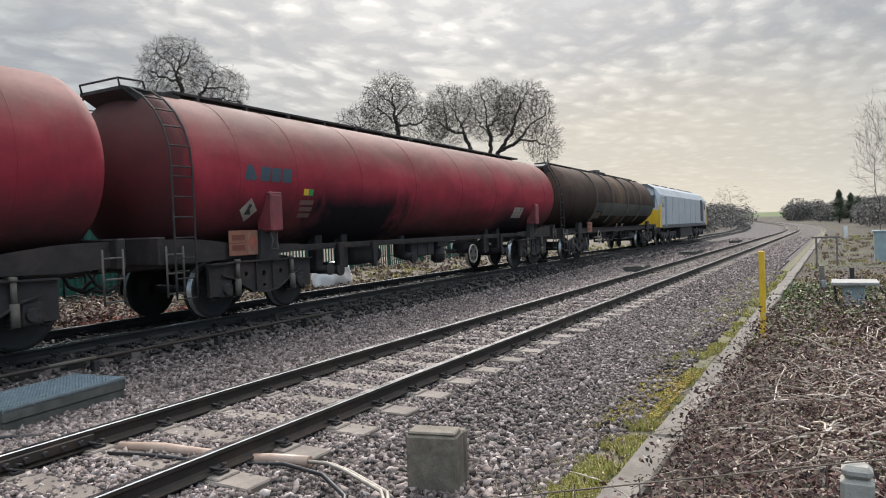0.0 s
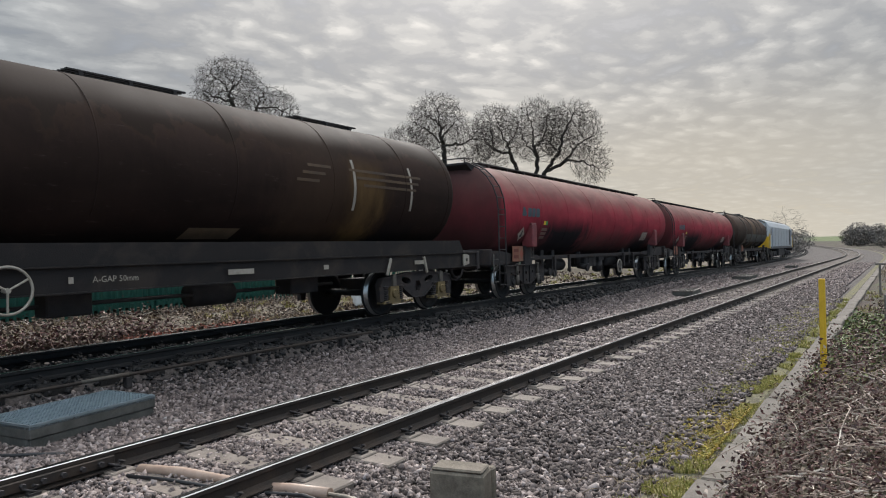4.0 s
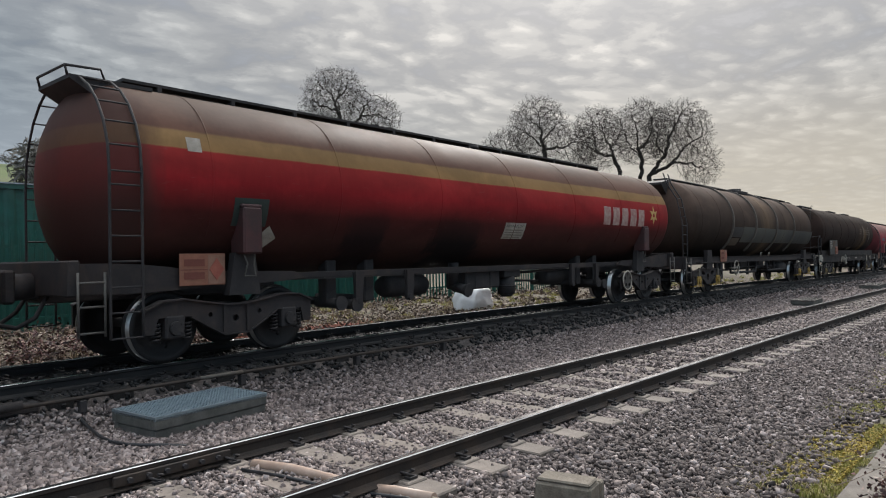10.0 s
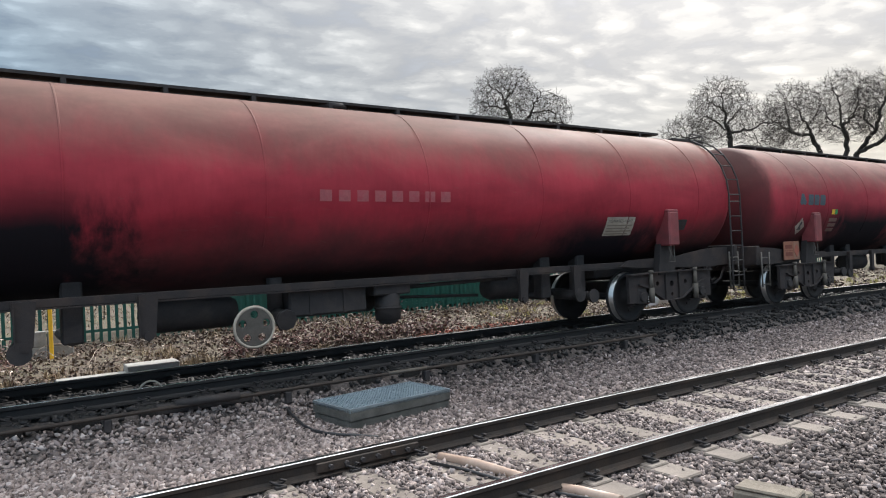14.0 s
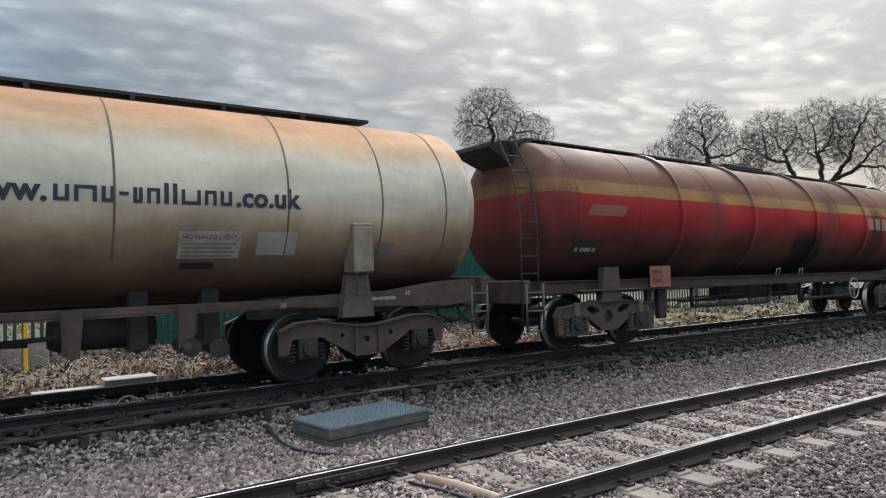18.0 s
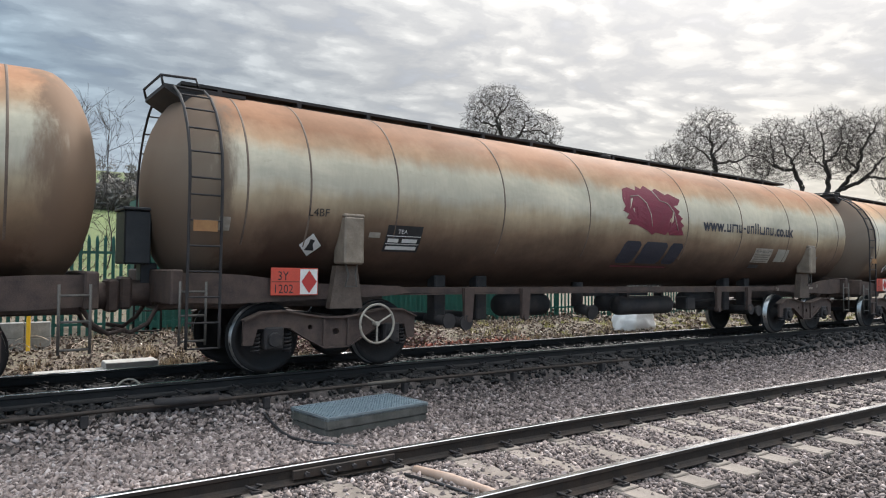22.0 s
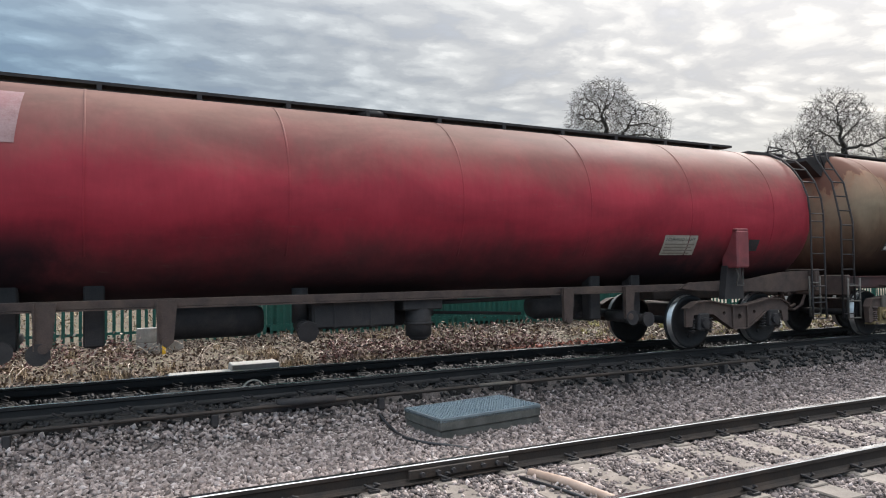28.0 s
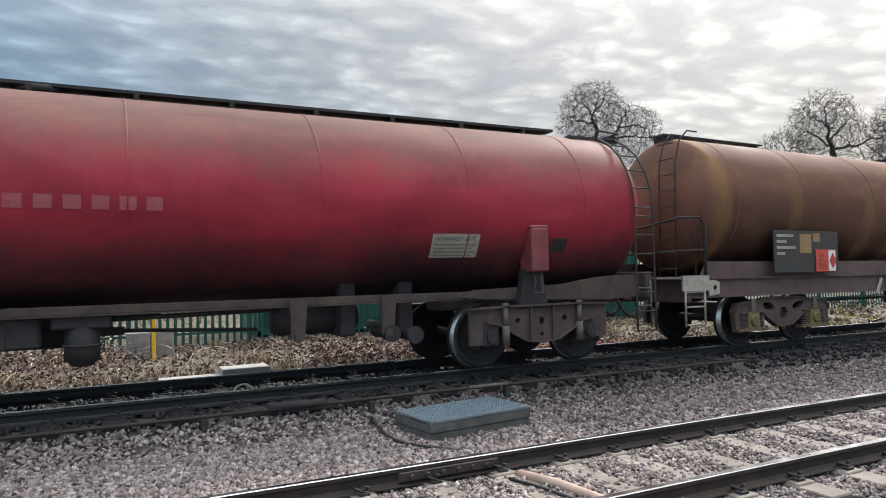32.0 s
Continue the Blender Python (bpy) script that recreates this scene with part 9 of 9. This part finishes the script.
    leaves("scrub_leaves", [(3.5, 8.5, 12.0, 13.2, 6500, 0.04), (-6, 0.5, 13.5, 15.5, 3000, 0.04)], "dark bramble mounds on the waste ground", brown, 42, 0.22)
    leaves("red_leaves", [(7.2, 10.5, 11.7, 12.7, 3600, 0.03)], "rust-red low plants beside the far rail", red, 43, 0.05)
    blades("waste_grass", [(-6, 2.5, 11.2, 13, 3500, 0.16), (2.4, 5, 11.2, 12, 1500, 0.16), (10, 24, 11.4, 16, 9000, 0.14), (-8, 10, 13, 17.5, 6000, 0.18)], "straw-coloured grass on the waste ground", straw, 44)
    blades("lineside_grass", [(11, 26, 12.2, 16.5, 9000, 0.12), (26, 60, 11.6, 16, 7000, 0.2)], "short green grass beyond the far track", green, 45)
    stems("scrub_canes", [(-6, 12, 12.5, 17, 160, 0.7, 0.008)], "dead canes on the waste ground", cane, 46)
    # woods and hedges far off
    # twig colour lightened, so that the far woods carry some distance haze
    wood = island_mat("hazed_winter_wood", [(0.0, (0.08, 0.072, 0.066)), (0.5, (0.15, 0.134, 0.12)), (1.0, (0.24, 0.215, 0.19))], 0.95)
    dark = island_mat("evergreen", [(0.0, (0.016, 0.026, 0.014)), (0.5, (0.03, 0.045, 0.02)), (1.0, (0.055, 0.07, 0.03))], 0.9)
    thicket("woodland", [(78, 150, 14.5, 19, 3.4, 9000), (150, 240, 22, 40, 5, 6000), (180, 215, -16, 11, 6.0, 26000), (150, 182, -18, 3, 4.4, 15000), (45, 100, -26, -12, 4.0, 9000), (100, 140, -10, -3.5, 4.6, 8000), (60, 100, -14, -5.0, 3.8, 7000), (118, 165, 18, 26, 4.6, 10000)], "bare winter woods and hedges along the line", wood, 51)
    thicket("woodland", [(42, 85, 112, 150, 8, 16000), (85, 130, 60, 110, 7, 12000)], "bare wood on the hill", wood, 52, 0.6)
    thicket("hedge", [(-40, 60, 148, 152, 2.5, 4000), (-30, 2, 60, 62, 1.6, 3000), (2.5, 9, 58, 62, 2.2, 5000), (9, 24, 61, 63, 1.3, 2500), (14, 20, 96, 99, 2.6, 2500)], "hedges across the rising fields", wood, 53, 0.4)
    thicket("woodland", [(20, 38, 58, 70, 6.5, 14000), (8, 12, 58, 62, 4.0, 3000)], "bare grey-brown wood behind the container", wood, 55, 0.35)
    thicket("hedge", [(-2.0, 3.4, 19.5, 22.5, 2.1, 4200)], "tangled bare scrub behind the fence", straw, 56, 0.10)
    thicket("hedge", [(-20, 20, 24, 27, 1.3, 3500)], "scrub behind the fence", brown, 54, 0.12)
    for i, (x, y, h) in enumerate(((140, -0.4, 5.6), (142, -2.2, 5.0), (137, -3.2, 4.2))):
        c = tagged(new("conifer"), "dark evergreen conifer beside the line", "tree")
        g = np.random.default_rng(60 + i)
        n = 2600
        zc = g.uniform(0.04, 1, n) ** 0.8
        r = (1 - zc) ** 0.7 * h * 0.34 * g.uniform(0.3, 1.15, n) * (1 + 0.3 * np.sin(zc * 22 + i))
        a = g.uniform(0, 6.28, n)
        p = np.stack([x + r * np.cos(a), y + r * np.sin(a), 0.2 + zc * h], -1)
        u = np.stack([np.cos(a), np.sin(a), -0.5 * np.ones(n)], -1) * 0.22
        w = np.stack([-np.sin(a), np.cos(a), np.zeros(n)], -1) * 0.07
        q = np.stack([p - u, p + w, p + u, p - w], 1).reshape(-1, 3)
        fast_mesh("crown", q, np.arange(n * 4).reshape(-1, 4), dark).parent = c
        part("trunk", lambda bm: rod(bm, (x, y, -0.3), (x, y, h * 0.8), 0.13, 0.03), BARK, c)


dress()


def verge_things():
    """Small lineside things on the verge."""
    def tilted(name, label, category, builds):
        t = tagged(new(name), label, category)
        for nm, build, m in builds:
            part(nm, build, m, t)
        return t
    grey = mat("grey_cabinet_paint", (0.22, 0.27, 0.28), (0.34, 0.39, 0.40), 5, 0.6)
    tilted("trough_bench", "pale slab on a grey steel cabinet beside the line", "cabinet", [
        ("slab", lambda bm: box(bm, 13.9, 14.7, -0.72, 0.02, 0.30, 0.36, 0.01), mat("pale_slab", (0.22, 0.205, 0.19), (0.36, 0.34, 0.315), 6, 0.8)),
        ("cabinet_body", lambda bm: box(bm, 14.0, 14.5, -0.50, -0.16, -0.2, 0.30, 0.01), grey),
        ("leg", lambda bm: rod(bm, (14.1, -0.02, 0.30), (14.3, -0.08, -0.15), 0.02), GRIME),
        ("back_post", lambda bm: box(bm, 15.0, 15.06, -0.36, -0.28, -0.2, 0.55), GRIME)])
    wood = mat("grey_old_wood", (0.12, 0.10, 0.085), (0.24, 0.21, 0.18), 7, 0.9)
    tilted("short_stake", "short weathered timber stake with a steel bracket", "stake", [
        ("stake", lambda bm: box(bm, 16.25, 16.35, 0.16, 0.26, -0.3, 0.52, 0.012), wood), ("bracket", lambda bm: box(bm, 16.2, 16.24, 0.13, 0.22, 0.05, 0.22, 0.01), GALV)])
    tilted("timber_frame", "low weathered timber frame beside the trough", "frame", [
        ("post", lambda bm: box(bm, 24.1, 24.16, 0.46, 0.52, -0.3, 0.9, 0.01), wood), ("post", lambda bm: box(bm, 25.2, 25.26, -0.1, -0.04, -0.3, 0.9, 0.01), wood),
        ("crosspiece", lambda bm: (box(bm, 24.08, 24.18, -0.15, 0.62, 0.88, 0.94, 0.01)), wood)])
    tilted("location_cabinet", "grey steel location cabinet beside the line", "cabinet", [
        ("cabinet_body", lambda bm: box(bm, 28.0, 28.5, -1.75, -1.2, -0.2, 0.95, 0.015), grey), ("lid", lambda bm: box(bm, 27.95, 28.55, -1.8, -1.15, 0.95, 1.0, 0.01), grey)])
    tilted("white_post", "slim white post far along the verge", "post", [("shaft", lambda bm: box(bm, 60, 60.2, -0.75, -0.5, -0.2, 0.8, 0.01), WHITE)])
    # the wire fence in front of the camera
    f = tagged(new("wire_fence"), "old stock wire fence on a weathered post", "fence")
    part("fence_post", lambda bm: (box(bm, 1.85, 1.92, -0.17, -0.09, -0.4, 0.89, 0.01), box(bm, 1.853, 1.917, -0.167, -0.093, 0.89, 0.925, 0.012)), mat("pale_fence_post", (0.26, 0.24, 0.21), (0.42, 0.40, 0.36), 9, 0.9, 0, 0.4, 50, (0.12, 0.11, 0.08), 0.5), f)
    a, b = Vector((1.89, -0.13, 0)), Vector((0.45, 1.85, 0))
    c = Vector((3.4, -2.2, 0))
    wire = mat("rusty_wire", (0.09, 0.065, 0.05), (0.2, 0.16, 0.13), 9, 0.7, 0.3)
    for z in (0.93, 0.78, 0.62):
        part("strand", lambda bm, z=z: tube(bm, [c + Vector((0, 0, z)), a + Vector((0, 0, z)), (a + b) / 2 + Vector((0, 0, z - 0.02)), b + Vector((0, 0, z))], 0.0022, 5), wire, f)
    for i in range(22):
        p = a + (b - a) * (i + 0.5) / 14 if i < 14 else a + (c - a) * (i - 13) / 14
        part("stay_wire", lambda bm, p=p: rod(bm, (p.x, p.y, 0.0), (p.x + 0.01, p.y, 0.93), 0.0016, None, 5), wire, f)


verge_things()


def line_details():
    """Joint plates, rodding and a bond on the rails."""
    fp = tagged(new("fishplate"), "bolted steel fishplate joining two near rails", "rail joint")
    part("joint_bar", lambda bm: box(bm, 2.25, 3.25, NEAR_Y + GAUGE - 0.062, NEAR_Y + GAUGE - 0.036, -0.125, -0.04, 0.008), RAIL, fp)
    for i in range(6):
        part("bolt", lambda bm: rod(bm, (0, 0, 0), (0, -0.04, 0), 0.022, None, 6), GRIME, fp, key="fpbolt", at=(2.37 + 0.15 * i, NEAR_Y + GAUGE - 0.062, -0.082))
    rd = tagged(new("point_rodding"), "long steel rod beside the far rail on small stools", "rodding")
    part("rod", lambda bm: tube(bm, [(-6, 8.12, 0.115), (1.0, 8.12, 0.115), (4.3, 8.12, 0.12), (9.8, 8.12, 0.115)], 0.022, 8), RAIL, rd)
    for i in range(8):
        part("stool", lambda bm: box(bm, -0.04, 0.04, -0.05, 0.05, -0.05, 0.09, 0.01), GRIME, rd, key="stool", at=(-5 + 2.0 * i, 8.14, 0.0))
    part("crank", lambda bm: (box(bm, 1.5, 2.6, 8.2, 8.36, 0.02, 0.13, 0.02), rod(bm, (1.7, 8.15, 0.14), (2.4, 8.1, 0.14), 0.05)), GRIME, rd, "black clamp on the rail's foot")
    # an added length of lighter steel stands for the rod's pale highlight
    part("pale_sleeve", lambda bm: rod(bm, (4.4, 8.12, 0.125), (5.0, 8.12, 0.125), 0.026), DIRTY_STEEL, rd)
    bond = tagged(new("rail_bond"), "looped cable bond between the far rails", "cable")
    part("loop", lambda bm: tube(bm, [(1.62 + 0.16 * math.cos(a), 9.2, 0.08 + 0.20 * math.sin(a)) for a in [math.pi * i / 10 for i in range(11)]], 0.014, 6), DIRTY_WHITE, bond)
    # steel hoops of a growing tunnel on the field
    t = tagged(new("tunnel_frame"), "bare white hoops of a growing tunnel on the field", "tunnel frame")
    for i in range(7):
        x = -9.5 + 2.0 * i
        y = 74.0
        z = ground_z(x, y)
        part("hoop", lambda bm, x=x, y=y, z=z: tube(bm, [(x + 0.9 * math.cos(a), y, z + 0.8 + 0.9 * math.sin(a)) for a in [math.pi * k / 8 for k in range(9)]], 0.05, 5), WHITE, t)
        part("leg", lambda bm, x=x, y=y, z=z: rod(bm, (x + 0.9, y, z - 0.2), (x + 0.9, y, z + 0.8), 0.05, None, 5), WHITE, t)
    part("ridge_rail", lambda bm: (rod(bm, (-10.5, 74, ground_z(0, 74) + 1.7), (3.6, 74, ground_z(0, 74) + 1.7), 0.05, None, 5)), WHITE, t)


line_details()


# ---------------------------------------------------------------- what moves
def settle(ob):
    """Lets a still thing down with the fall of the line."""
    if abs(ob.location.x) + abs(ob.location.y) > 1e-6:
        ob.location.z -= float(fall(ob.location.x, ob.location.y))
        return
    if ob.type == "MESH" and ob.data.users == 1:
        co = np.empty(len(ob.data.vertices) * 3, np.float32)
        ob.data.vertices.foreach_get("co", co)
        co = co.reshape(-1, 3)
        co[:, 2] -= fall(co[:, 0], co[:, 1])
        ob.data.vertices.foreach_set("co", co.ravel())
        ob.data.update()
    for c in ob.children:
        settle(c)


for thing in [o for o in bpy.data.objects if o.parent is None and o.type in ("MESH", "EMPTY", "CURVE") and o not in TRAIN and o is not LOCO]:
    settle(thing)


def motions():
    ts = [0.5 * i for i in range(65)]
    def key(ob, lead):
        rows = []
        for t in ts:
            s = run(t) + lead
            x, y, a = along(s, FAR_MID)
            u = min(x, 95.0) - 6.0
            rows.append((t, pose(x, y, far_z(x) - float(fall(x, y)), 0, math.degrees(0.00475 * (1 + u / math.sqrt(u * u + 16))) if x < 95 else 0.0, math.degrees(a))))
        walk(ob, rows)
    for i, w in enumerate(TRAIN, 1):
        key(w, 9.0 - WAGON * i + {3: 0.18, 4: 0.27, 5: 0.2, 6: 0.13}.get(i, 0.0))
    key(LOCO, 10.66)
    # all the wheels roll alike
    first = WHEELSETS[0]
    rows = []
    for i in range(32 * 15 + 1):
        t = i / 15
        rows.append((t, Matrix.Rotation((run(t) - run(0)) / WHEEL_R, 4, "Y")))
    walk(first, rows)
    keys = first.animation_data
    for ob in WHEELSETS[1:]:
        ob.rotation_mode = "QUATERNION"
        own = ob.animation_data_create()
        own.action = keys.action
        own.action_slot = keys.action_slot


motions()
